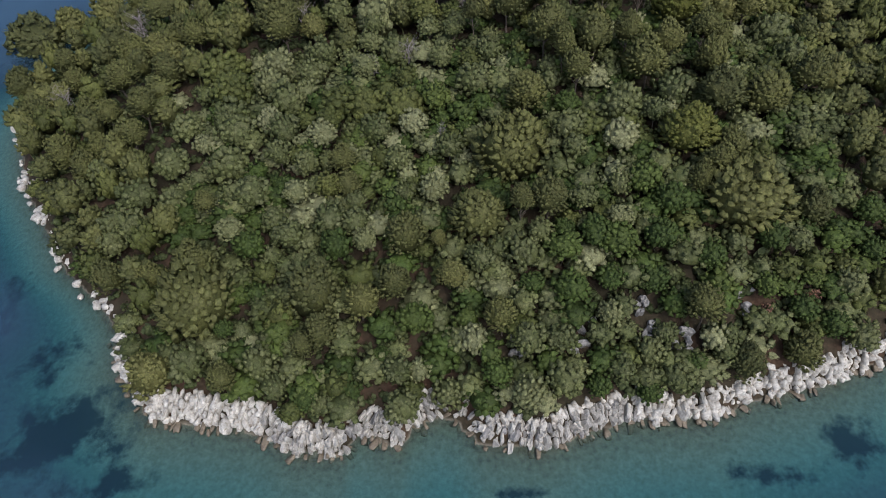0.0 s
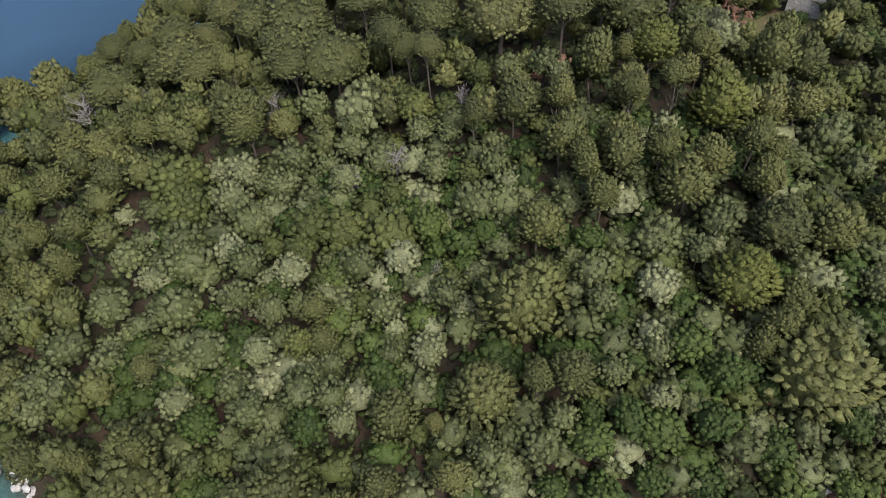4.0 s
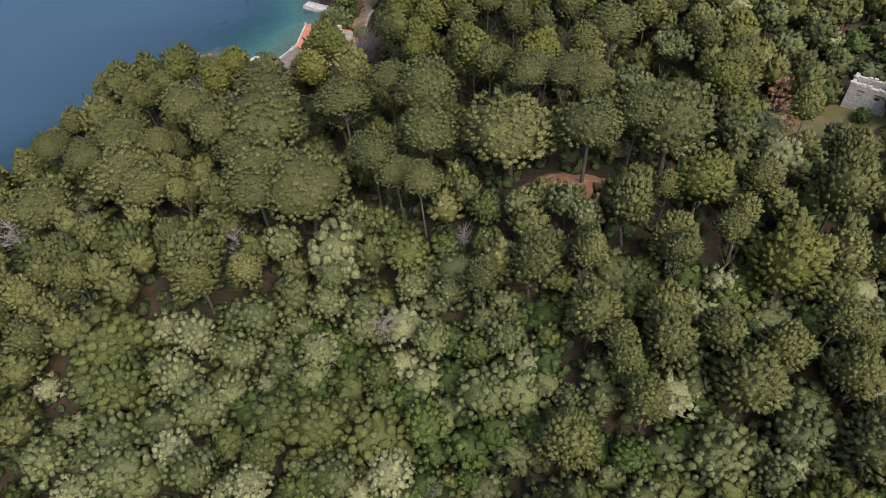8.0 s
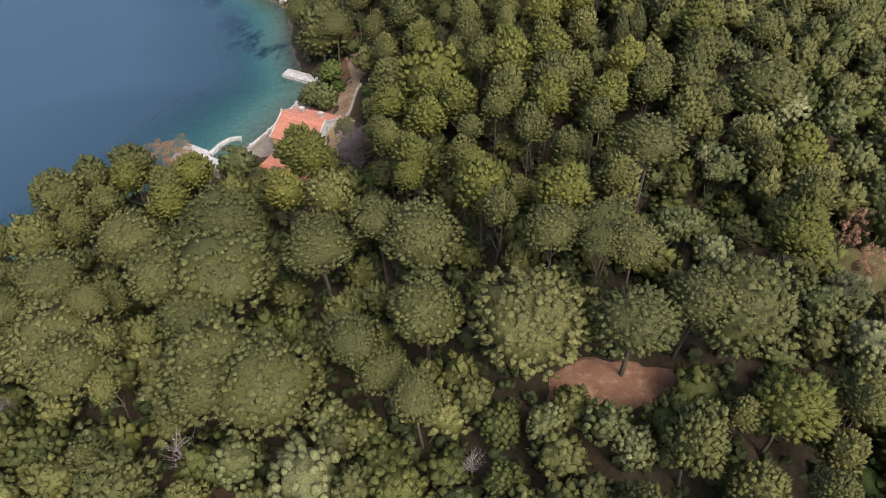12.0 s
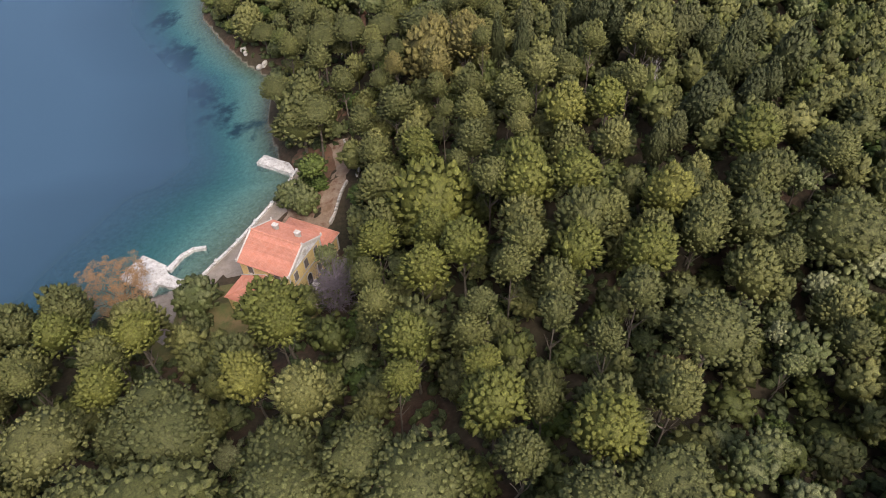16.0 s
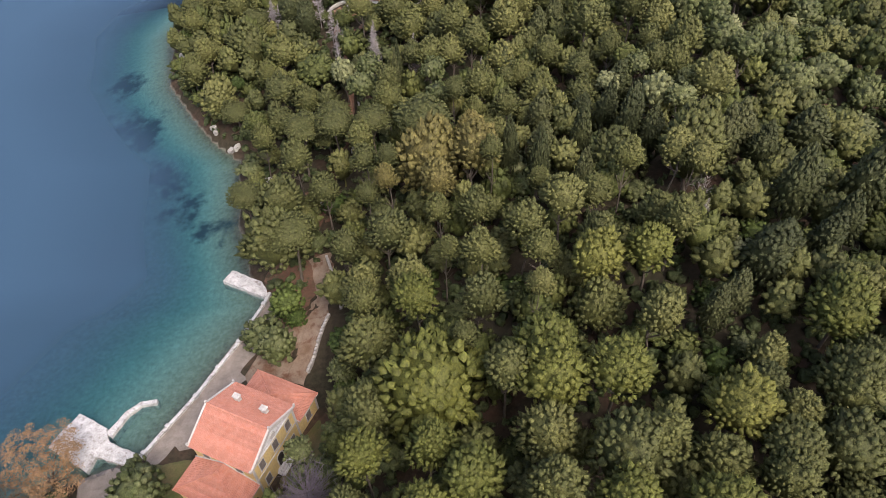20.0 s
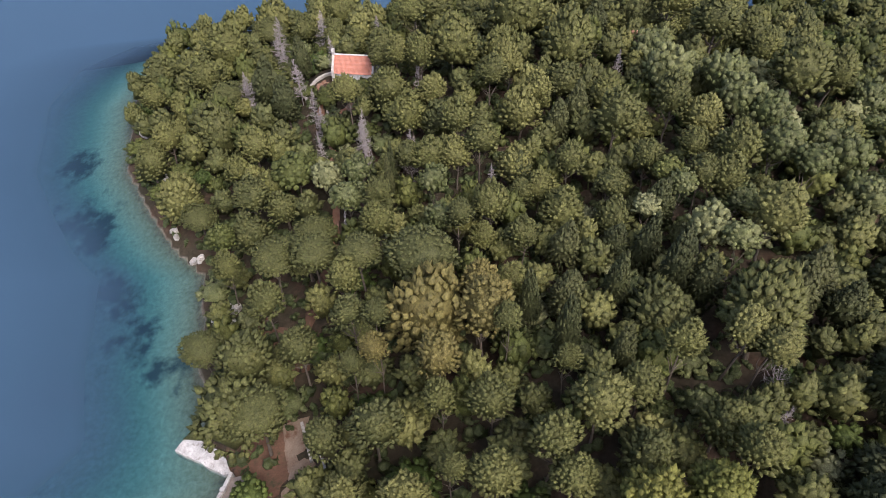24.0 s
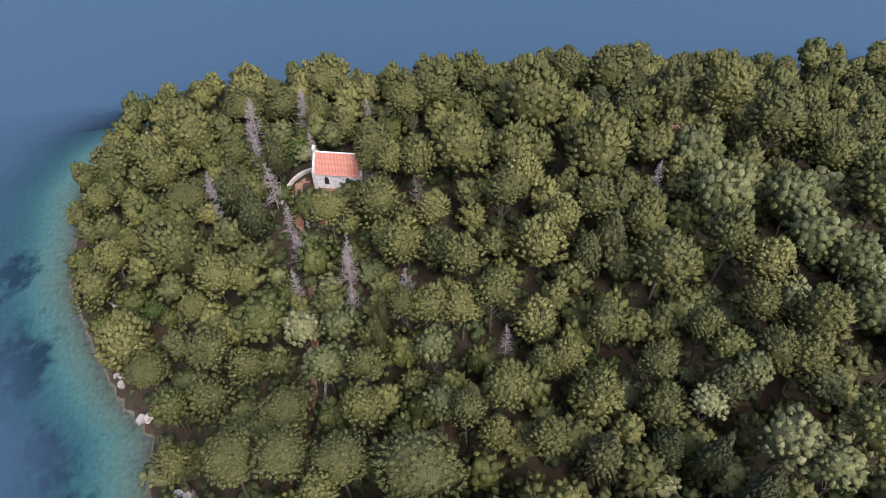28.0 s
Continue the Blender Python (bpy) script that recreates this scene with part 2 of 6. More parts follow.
soil = mix_node(t_, soil, litter, 1.0, "MULTIPLY")
sand = ramp_node(t_, n2.outputs["Fac"], [(0.25, (0.350, 0.335, 0.275)), (0.7, (0.600, 0.585, 0.500))]).outputs["Color"]
edge = t_.nodes.new("ShaderNodeMath")
edge.operation = "MULTIPLY_ADD"
edge.inputs[1].default_value = -10.5
t_.links.new(n3.outputs["Fac"], edge.inputs[0])
t_.links.new(sep.outputs["Z"], edge.inputs[2])
deep = t_.nodes.new("ShaderNodeMapRange")
deep.inputs["From Min"].default_value, deep.inputs["From Max"].default_value = -12.2, -12.9
t_.links.new(edge.outputs[0], deep.inputs["Value"])
meadow = t_.nodes.new("ShaderNodeAttribute")
meadow.attribute_name = "seagrass"
ragged = t_.nodes.new("ShaderNodeMath")
ragged.operation = "MULTIPLY_ADD"
ragged.inputs[1].default_value = 1.6
t_.links.new(noise_node(t_, 0.22, 6, 0.65).outputs["Fac"], ragged.inputs[0])
t_.links.new(meadow.outputs["Fac"], ragged.inputs[2])
grown = t_.nodes.new("ShaderNodeMapRange")
grown.inputs["From Min"].default_value, grown.inputs["From Max"].default_value = 1.34, 1.62
t_.links.new(ragged.outputs[0], grown.inputs["Value"])
both = t_.nodes.new("ShaderNodeMath")
both.operation = "MAXIMUM"
t_.links.new(deep.outputs["Result"], both.inputs[0])
t_.links.new(grown.outputs["Result"], both.inputs[1])
weedmask = both.outputs[0]
stony = t_.nodes.new("ShaderNodeMapRange")
stony.inputs["From Min"].default_value, stony.inputs["From Max"].default_value = -2.0, -0.4
t_.links.new(sep.outputs["Z"], stony.inputs["Value"])
cobble = ramp_node(t_, n2.outputs["Fac"], [(0.3, (0.085, 0.075, 0.058)), (0.7, (0.250, 0.220, 0.175))]).outputs["Color"]
floor_col = mix_node(t_, mix_node(t_, sand, cobble, stony.outputs["Result"]), (0.056, 0.078, 0.092), weedmask)
wet = t_.nodes.new("ShaderNodeMapRange")
wet.inputs["From Min"].default_value, wet.inputs["From Max"].default_value = 0.0, 0.3
t_.links.new(sep.outputs["Z"], wet.inputs["Value"])
t_.links.new(mix_node(t_, floor_col, soil, wet.outputs["Result"]), p_.inputs["Base Color"])
p_.inputs["Roughness"].default_value = 0.95
p_.inputs["Specular IOR Level"].default_value = 0.15
bump_to(t_, p_, n2.outputs["Fac"], 0.5, 0.15)
ground_mesh = mesh_of("ground", np.stack([GX, GY, GZ], -1).reshape(-1, 3), quads, EARTH, smooth=True)
# beds of seagrass on the sandy floor: middle, half length, half width, turn
BEDS = ((-64, 281, 4.5, 6.9, 0.00), (-55, 265, 6.1, 4.2, 0.00), (-74, 302, 6.2, 6.6, 0.00), (-40, 247, 2.5, 2.6, 0.00), (-52, 257, 4.6, 6.8, 0.00), (-63, 283, 3.3, 7.5, 0.00), (-64, 248, 8.1, 12.9, 0.00), (-41, 249, 2.4, 2.8, 0.00), (-50, 256, 4.3, 7.2, 0.00), (-58, 269, 6.7, 6.2, 0.00), (-69, 286, 9.2, 7.3, 0.00), (-43, 250, 5.4, 3.2, 0.00), (-62, 49, 14.4, 11.8, 0.00), (-81, 75, 4.7, 9.5, 0.00), (-69, 62, 6.7, 6.1, 0.00), (-52, 41, 7.5, 3.6, 0.00), (39, 40, 6.9, 2.4, 0.00), (54, 44, 6.3, 4.7, 0.00), (7, 38, 4.7, 1.6, 0.00))
bed = np.zeros_like(GX)
for bx, by, bl, bw, turn in BEDS:
    u_, v_ = (GX - bx) * math.cos(turn) + (GY - by) * math.sin(turn), (GY - by) * math.cos(turn) - (GX - bx) * math.sin(turn)
    bed = np.maximum(bed, 0.95 - 0.5 * np.hypot(u_ / bl, v_ / bw))
ground_mesh.attributes.new("seagrass", "FLOAT", "POINT").data.foreach_set("value", np.clip(bed, 0, 1).reshape(-1).astype(np.float32))
ground = part("ground", ground_mesh, None)
tagged(ground, "reddish earth and leaf litter running down to a sandy sea floor with dark seagrass", "ground", kind="structure")

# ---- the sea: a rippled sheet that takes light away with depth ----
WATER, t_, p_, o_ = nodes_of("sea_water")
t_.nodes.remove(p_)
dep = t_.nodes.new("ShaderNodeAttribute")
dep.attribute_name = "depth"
# ramps over depth paint absorbed light and scattered blue haze into the colour
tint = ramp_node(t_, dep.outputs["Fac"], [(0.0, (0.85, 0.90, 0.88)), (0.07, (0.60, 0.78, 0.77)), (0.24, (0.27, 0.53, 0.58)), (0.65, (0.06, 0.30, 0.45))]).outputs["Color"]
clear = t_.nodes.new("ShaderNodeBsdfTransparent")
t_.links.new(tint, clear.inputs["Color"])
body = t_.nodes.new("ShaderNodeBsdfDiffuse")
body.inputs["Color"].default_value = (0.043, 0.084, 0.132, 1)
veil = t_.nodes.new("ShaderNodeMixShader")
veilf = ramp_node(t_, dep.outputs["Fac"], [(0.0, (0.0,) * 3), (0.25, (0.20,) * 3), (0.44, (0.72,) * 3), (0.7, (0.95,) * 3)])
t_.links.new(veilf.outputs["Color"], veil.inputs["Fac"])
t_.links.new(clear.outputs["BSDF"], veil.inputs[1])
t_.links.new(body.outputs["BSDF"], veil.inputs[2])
shine = t_.nodes.new("ShaderNodeBsdfGlossy")
shine.inputs["Roughness"].default_value = 0.12
rip = noise_node(t_, 0.9, 3, 0.5, "Object", (1.0, 2.2, 1.0))
rb = t_.nodes.new("ShaderNodeBump")
rb.inputs["Strength"].default_value, rb.inputs["Distance"].default_value = 0.25, 0.08
t_.links.new(rip.outputs["Fac"], rb.inputs["Height"])
t_.links.new(rb.outputs["Normal"], shine.inputs["Normal"])
fr = t_.nodes.new("ShaderNodeFresnel")
fr.inputs["IOR"].default_value = 1.33
sea_mix = t_.nodes.new("ShaderNodeMixShader")
t_.links.new(fr.outputs["Fac"], sea_mix.inputs["Fac"])
t_.links.new(veil.outputs["Shader"], sea_mix.inputs[1])
t_.links.new(shine.outputs["BSDF"], sea_mix.inputs[2])
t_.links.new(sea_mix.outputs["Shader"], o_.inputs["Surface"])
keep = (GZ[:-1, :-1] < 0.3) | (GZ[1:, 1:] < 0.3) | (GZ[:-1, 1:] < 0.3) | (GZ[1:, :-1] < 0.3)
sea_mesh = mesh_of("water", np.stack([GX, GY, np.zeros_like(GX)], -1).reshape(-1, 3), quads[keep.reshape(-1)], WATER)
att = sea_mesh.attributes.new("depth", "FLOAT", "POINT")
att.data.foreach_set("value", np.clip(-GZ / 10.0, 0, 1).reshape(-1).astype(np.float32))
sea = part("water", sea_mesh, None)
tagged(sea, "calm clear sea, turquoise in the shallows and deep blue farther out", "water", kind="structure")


# ---- plants ----
def ico(level=0):
    bm = bmesh.new()
    bmesh.ops.create_icosphere(bm, subdivisions=level + 1, radius=1.0)
    bm.verts.index_update()
    v = np.array([x.co[:] for x in bm.verts])
    f = np.array([[q.index for q in x.verts] for x in bm.faces])
    bm.free()
    return v, f


ICO_V, ICO_F = ico(0)
BALL_V, BALL_F = ico(1)


def unit(v):
    return v / np.maximum(np.linalg.norm(v, axis=-1, keepdims=True), 1e-9)


def leafage(lumps, tufts, size, rng, kind="needle", up=0.5, core=0.8, centre=(0, 0, 0), fine=False):
    """Clumps of leaves: a ragged core in each lump, and needle tufts or leaf blades standing out of it."""
    V, F, n = [], [], 0
    centre = np.array(centre, float)
    for c, r in lumps:
        c = np.array(c, float)
        bv, bf = (BALL_V, BALL_F) if fine else (ICO_V, ICO_F)
        V.append(bv * r * core * rng.uniform(0.78, 1.16, (len(bv), 1)) + c)
        F.append(bf + n)
        n += len(bv)
        outward = unit(c - centre)
        d = unit(rng.normal(size=(tufts, 3)) + outward * 0.9 + np.array((0, 0, 0.35)))
        at = c + d * r * rng.uniform(0.7, 1.0, (tufts, 1))
        s = size * rng.uniform(0.65, 1.35, (tufts, 1))
        a = unit(np.cross(d, rng.normal(size=(tufts, 3))))
        b = np.cross(d, a)
        if kind == "needle":
            tip = at + unit(d + np.array((0, 0, up)) + rng.normal(0, 0.25, (tufts, 3))) * s * 1.25
            q = [at + (a * math.cos(k) + b * math.sin(k)) * s * 0.42 for k in (0, 2.094, 4.189)]
            V.append(np.stack([*q, tip], 1).reshape(-1, 3))
            k = np.arange(tufts)[:, None] * 4 + n
            F.append(np.concatenate([k + np.array([[0, 1, 3]]), k + np.array([[1, 2, 3]]), k + np.array([[2, 0, 3]])]))
            n += tufts * 4
        else:
            nrm = unit(d + rng.normal(0, 0.55, (tufts, 3)) + np.array((0, 0, up)))
            a = unit(np.cross(nrm, rng.normal(size=(tufts, 3))))
            b = np.cross(nrm, a)
            q = [at - a * s * 0.6, at - b * s * 0.36 + nrm * s * 0.12, at + a * s * 0.6, at + b * s * 0.36 + nrm * s * 0.12]
            V.append(np.stack(q, 1).reshape(-1, 3))
            k = np.arange(tufts)[:, None] * 4 + n
            F.append(np.concatenate([k + np.array([[0, 1, 2]]), k + np.array([[0, 2, 3]])]))
            n += tufts * 4
    return np.concatenate(V), np.concatenate(F)


def tri_mesh(name, V, F, mat, N=None):
    """A triangle mesh; N, where given, are the vertex normals (foliage takes those of its clumps)."""
    me = bpy.data.meshes.new(name)
    me.vertices.add(len(V))
    me.vertices.foreach_set("co", np.asarray(V, np.float32).reshape(-1))
    me.loops.add(len(F) * 3)
    me.loops.foreach_set("vertex_index", np.asarray(F, np.int32).reshape(-1))
    me.polygons.add(len(F))
    me.polygons.foreach_set("loop_start", np.arange(0, len(F) * 3, 3, dtype=np.int32))
    me.polygons.foreach_set("loop_total", np.full(len(F), 3, np.int32))
    me.materials.append(mat)
    me.update(calc_edges=True)
    if N is not None:
        me.attributes.new("custom_normal", "FLOAT_VECTOR", "POINT").data.foreach_set("vector", np.asarray(N, np.float32).reshape(-1))
        me.update()
    return me


def tubes(runs, sides=6):
    """Tapered limbs; each run is a list of (place, radius)."""
    V, F, n = [], [], 0
    ang = np.arange(sides) * 2 * math.pi / sides
    for run in runs:
        for i, (p, r) in enumerate(run):
            p = np.array(p, float)
            q = np.array(run[min(i + 1, len(run) - 1)][0], float) - np.array(run[max(i - 1, 0)][0], float)
            q = unit(q)
            a = unit(np.cross(q, (0.31, 0.95, 0.05)))
            b = np.cross(q, a)
            V.append(p + (a * np.cos(ang)[:, None] + b * np.sin(ang)[:, None]) * r)
            if i:
                for k in range(sides):
                    o, o2 = n + (i - 1) * sides, n + i * sides
                    k2 = (k + 1) % sides
                    F += [(o + k, o + k2, o2 + k2), (o + k, o2 + k2, o2 + k)]
        n += len(run) * sides
    return np.concatenate(V), np.array(F)


def trunk_runs(rng, h0, spread, n, lean=0.3, r=0.22, top=None):
    """A bent trunk up to h0 with n limbs that spread into the crown."""
    bx, by = rng.normal(0, lean, 2)
    fork = np.array((bx, by, h0))
    main = [((0, 0, -0.6), r * 1.35), ((0, 0, 0.2), r * 1.1), (fork * (0.5, 0.3, 0.5), r * 0.85), (fork, r * 0.7)]
    if top is not None:
        main.append(((bx * 0.6, by * 0.6, top), r * 0.18))
    runs = [main]
    for k in range(n):
        a = k * 2.4 + rng.uniform(0, 0.8)
        z = h0 * rng.uniform(0.7, 1.0)
        s = fork * (z / h0)
        e = np.array((math.cos(a) * spread, math.sin(a) * spread, h0 + spread * rng.uniform(0.3, 0.9)))
        runs.append([(s, r * 0.42), ((s + e) / 2 + rng.normal(0, 0.15, 3), r * 0.28), (e, r * 0.1)])
    return runs


# every kind is modelled with a crown radius of 4 m; heights differ


def spiral(n):
    """n directions spread evenly over a sphere."""
    k = np.arange(n) + 0.5
    z = 1 - 2 * k / n
    r = np.sqrt(1 - z * z)
    return np.stack([r * np.cos(k * 2.39996), r * np.sin(k * 2.39996), z], -1)


def bulged(d, knots, reach, width, low, high):
    """How far the crown reaches out in the directions d: round bulges about the knots, sharp folds between them."""
    gap = ((d[:, None, :] - knots[None]) ** 2).sum(-1)
    near = gap.argmin(1)
    return low + (high * reach[near] - low) * np.sqrt(np.clip(1 - gap.min(1) / (2.6 * width) ** 2, 0, 1))


OCTA_V = np.array([(1, 0, 0), (-1, 0, 0), (0, 1, 0), (0, -1, 0), (0, 0, 1), (0, 0, -1)], float)
OCTA_F = np.array([(4, 0, 2), (4, 2, 1), (4, 1, 3), (4, 3, 0), (5, 2, 0), (5, 1, 2), (5, 3, 1), (5, 0, 3)])


def crown_of(rng, shape, tufts, r, tall, blades, size, slim=0.4, up=0.6, under=-0.6, fold=0.62, core=0.86, hang=0.0, boughs_n=18, puffs=False):
    """A crown: boughs give the outline, over them stand many tufts, each a small body with sprays of needles or leaves round it."""
    boughs = unit(spiral(boughs_n) + rng.normal(0, 0.28, (boughs_n, 3)))
    span = rng.uniform(0.82, 1.12, boughs_n)

    def whole(v):
        return bulged(v, boughs, span, 0.36 * math.sqrt(9 / boughs_n), fold, 1.04)[:, None]

    kv, kf = (ICO_V, ICO_F) if puffs else (OCTA_V, OCTA_F)
    V = [shape(BALL_V * whole(BALL_V) * core * rng.uniform(0.88, 1.0, (len(BALL_V), 1)))]
    F, N, n = [BALL_F], [BALL_V], len(BALL_V)
    d = unit(spiral(tufts) + rng.normal(0, 0.9 / math.sqrt(tufts), (tufts, 3)))
    d = d[d[:, 2] > under]
    out = whole(d) * rng.uniform(0.86, 1.0, (len(d), 1))
    C, O = shape(d * out), unit(shape(d * (out + 0.12)) - shape(d * out))
    for c, nrm in zip(C, O):
        w = unit(nrm + np.array((0, 0, up)) + rng.normal(0, 0.25, 3))
        a = unit(np.cross(w, rng.normal(size=3)))
        e = np.cross(w, a)
        q = r * rng.uniform(0.6, 1.4)
        k = kv * rng.uniform(0.7, 1.2, (len(kv), 1))
        V.append(c + (a * k[:, :1] + e * k[:, 1:2] + w * k[:, 2:3] * tall) * q)
        N.append(unit(a * k[:, :1] + e * k[:, 1:2] + w * k[:, 2:3] + nrm * 0.55))
        F.append(kf + n)
        n += len(kv)
        g = unit(rng.normal(size=(blades, 3)) + w * 0.5)
        at = c + (g + w * (g @ w)[:, None] * (tall - 1)) * q * rng.uniform(0.75, 1.1, (blades, 1))
        face = unit(g + rng.normal(0, 0.5, (blades, 3)))
        way = w + g * 0.5 + np.array((0, 0, -hang)) + rng.normal(0, 0.35, (blades, 3))
        way = unit(way - face * (way * face).sum(-1, keepdims=True) * 0.5)
        side = unit(np.cross(face, way))
        L = size * rng.uniform(0.6, 1.45, (blades, 1))
        V.append(np.stack([at - way * L * 0.5 + side * L * slim * 0.5, at - way * L * 0.5 - side * L * slim * 0.5, at + way * L * 0.6], 1).reshape(-1, 3))
        N.append(np.repeat(unit(g * 0.6 + nrm * 0.5 + face * 0.35), 3, 0))
        F.append(np.arange(blades * 3).reshape(-1, 3) + n)
        n += blades * 3
    return np.concatenate(V), np.concatenate(F), np.concatenate(N)


def pine_crown(rng, fine=True):
    """Ovoid to bluntly conical, with boughs that bulge."""
    sx, sy = rng.normal(0, 0.4, 2)
    wide = rng.uniform(0.40, 0.80)

    def shape(v):
        f = np.clip((v[:, 2:3] + 1) / 2, 0, 1.2)
        k = 4.25 * (1 - (1 - wide) * f ** 1.5)
        return np.concatenate([v[:, :1] * k + sx * f, v[:, 1:2] * k + sy * f, 7.5 + v[:, 2:3] * 5.1], 1)

    if fine:
        return crown_of(rng, shape, 270, 0.36, 1.7, 6, 0.40, 0.36, 0.9, -0.55, 0.62, boughs_n=20)
    return crown_of(rng, shape, 70, 0.68, 1.6, 5, 0.65, 0.36, 0.9, -0.3, 0.62, 0.84, boughs_n=12)


def umbrella_crown(rng):
    """A high dome with a flat, shaded underside."""
    def shape(v):
        z = np.where(v[:, 2:3] > 0, v[:, 2:3] * 5.0, v[:, 2:3] * 1.5)
        return np.concatenate([v[:, :2] * 4.15, 6.9 + z], 1)

    return crown_of(rng, shape, 460, 0.28, 1.25, 5, 0.26, 0.5, 0.4, -0.36, 0.78, 0.90, boughs_n=24)


def round_crown(rng, lo=0.6, hi=7.0, wide=3.9, fine=True, fold=0.64, hang=0.0, boughs_n=18):
    sx, sy = rng.normal(0, 0.3, 2)

    def shape(v):
        return np.concatenate([v[:, :1] * wide * (1 + 0.06 * sx) + sx, v[:, 1:2] * wide + sy, (lo + hi) / 2 + v[:, 2:3] * (hi - lo) / 2], 1)

    if fine:
        return crown_of(rng, shape, 125, 0.46, 1.15, 8, 0.34, 0.55, 0.7, -0.35, fold, 0.84, hang, boughs_n, True)
    return crown_of(rng, shape, 46, 0.74, 1.2, 7, 0.55, 0.55, 0.7, -0.25, fold, 0.80, hang, 12)


def sparse_crown(rng, lo, hi, spread, n=70, tufts=46, size=0.24):
    """Thin foliage in small clouds that let the limbs show."""
    lumps = []
    for k in range(n):
        d = unit(rng.normal(size=3)) * rng.uniform(0.45, 1.0)
        lumps.append(((d[0] * spread, d[1] * spread, (lo + hi) / 2 + d[2] * (hi - lo) / 2), rng.uniform(0.35, 0.75)))
    return leafage(lumps, tufts, size, rng, "blade", 0.3, 0.05, (0, 0, 0))


def cypress_crown(rng):
    def shape(v):
        f = np.clip((v[:, 2:3] + 1) / 2, 0, 1.1)
        k = 3.9 * np.maximum(1.02 - f, 0.05) ** 0.62 * (0.72 + 0.5 * np.minimum(f * 4, 1)) / 1.15
        r = np.maximum(np.linalg.norm(v[:, :2], axis=1, keepdims=True), 0.05)
        return np.concatenate([v[:, :2] / np.maximum(r, 0.45) * np.minimum(r, 1.05) ** 0.5 * k, 1.6 + f * 12.3], 1)

    return crown_of(rng, shape, 230, 0.34, 1.7, 6, 0.55, 0.3, 0.4, -0.9, 0.70, 0.82, 0.5, 18)


def bare_runs(rng, h, spread, n, conical=False):
    runs = [[((0, 0, -0.5), 0.17), ((rng.normal(0, 0.1), rng.normal(0, 0.1), h * 0.5), 0.12), ((rng.normal(0, 0.3), rng.normal(0, 0.3), h), 0.025)]]
    for k in range(n):
        f = rng.uniform(0.22, 0.97)
        a = k * 2.399
        L = spread * ((1.08 - f) if conical else rng.uniform(0.5, 1.0)) * rng.uniform(0.7, 1.1)
        s = np.array((0, 0, h * f))
        e = s + np.array((math.cos(a) * L, math.sin(a) * L, L * (rng.uniform(-0.15, 0.25) if conical else rng.uniform(0.3, 0.9))))
        mid = (s + e) / 2 + rng.normal(0, 0.12, 3)
        runs.append([(s, 0.055), (mid, 0.04), (e, 0.012)])
        for j in range(6):
            b = s + (e - s) * rng.uniform(0.35, 0.9)
            g = b + rng.normal(0, 1, 3) * L * 0.22 + np.array((0, 0, L * 0.12))
            runs.append([(b, 0.028), (g, 0.008)])
    return runs


STOCK = {}


def template(key, label, category, group, crown, mat, trunk, bark=None):
    """One tree of a kind: an Empty at the foot, with its trunk and its crown."""
    root = new(key)
    tagged(root, label, category, group)
    if trunk is not None:
        V, F = trunk
        part("trunk", tri_mesh(key + "_trunk", V, F, bark or BARK), None, root)
    if crown is not None:
        part("crown", tri_mesh(key + "_crown", crown[0], crown[1], mat, crown[2] if len(crown) > 2 else None), None, root)
    return root


def stock(kind, roots):
    STOCK[kind] = [roots, [False] * len(roots), 0]


# middle and upward reach of the modelled crowns, and the usual ratio of that reach to the crown's radius
CROWN = {"pine": (7.5, 5.1, 1.15), "lime": (7.5, 5.1, 1.05), "yellow": (7.5, 5.1, 1.3), "umbrella": (6.9, 5.0, 0.92),
         "olive": (3.75, 3.45, 0.95), "bush": (3.45, 3.45, 0.85), "oak": (3.85, 3.55, 0.92)}


def plant(kind, x, y, r, h, model_h, rng=np.random.default_rng(31)):
    """Sets a tree of that kind with crown radius r and height h on the ground; its crown keeps its shape, its trunk reaches up to it."""
    roots, used, count = STOCK[kind]
    i = int(rng.integers(len(roots)))
    s = r / 4.0
    turn = Matrix.Translation((x, y, land(x, y) - 0.1)) @ Matrix.Rotation(rng.uniform(0, 6.28), 4, "Z") @ Matrix.Rotation(rng.normal(0, 0.035), 4, "X")
    m = turn @ Matrix.Diagonal((s * rng.uniform(0.92, 1.10), s * rng.uniform(0.92, 1.10), 1 if kind in CROWN else h / model_h, 1))
    if used[i]:
        ob = copy_thing(roots[i], m @ Matrix.Diagonal([1 / v for v in roots[i].scale] + [1]))
    else:
        ob = roots[i]
        ob.matrix_basis = m
        used[i] = True
    if kind in CROWN:
        mid, reach, ratio = CROWN[kind]
        up = min(r * ratio * rng.uniform(0.9, 1.12), 0.62 * h)
        k = up / reach
        for child in ob.children:
            if child.name.startswith("crown"):
                child.matrix_basis = Matrix.Translation((0, 0, h - up - mid * k)) @ Matrix.Diagonal((1, 1, k, 1))
            else:
                tip = (h - 0.4 * up) / 11 if mid == 7.5 else (h - 0.9 * up) / mid
                child.matrix_basis = Matrix.Diagonal((1, 1, max(tip, 0.15), 1))
    PLANTED.append((x, y, r))
    return ob


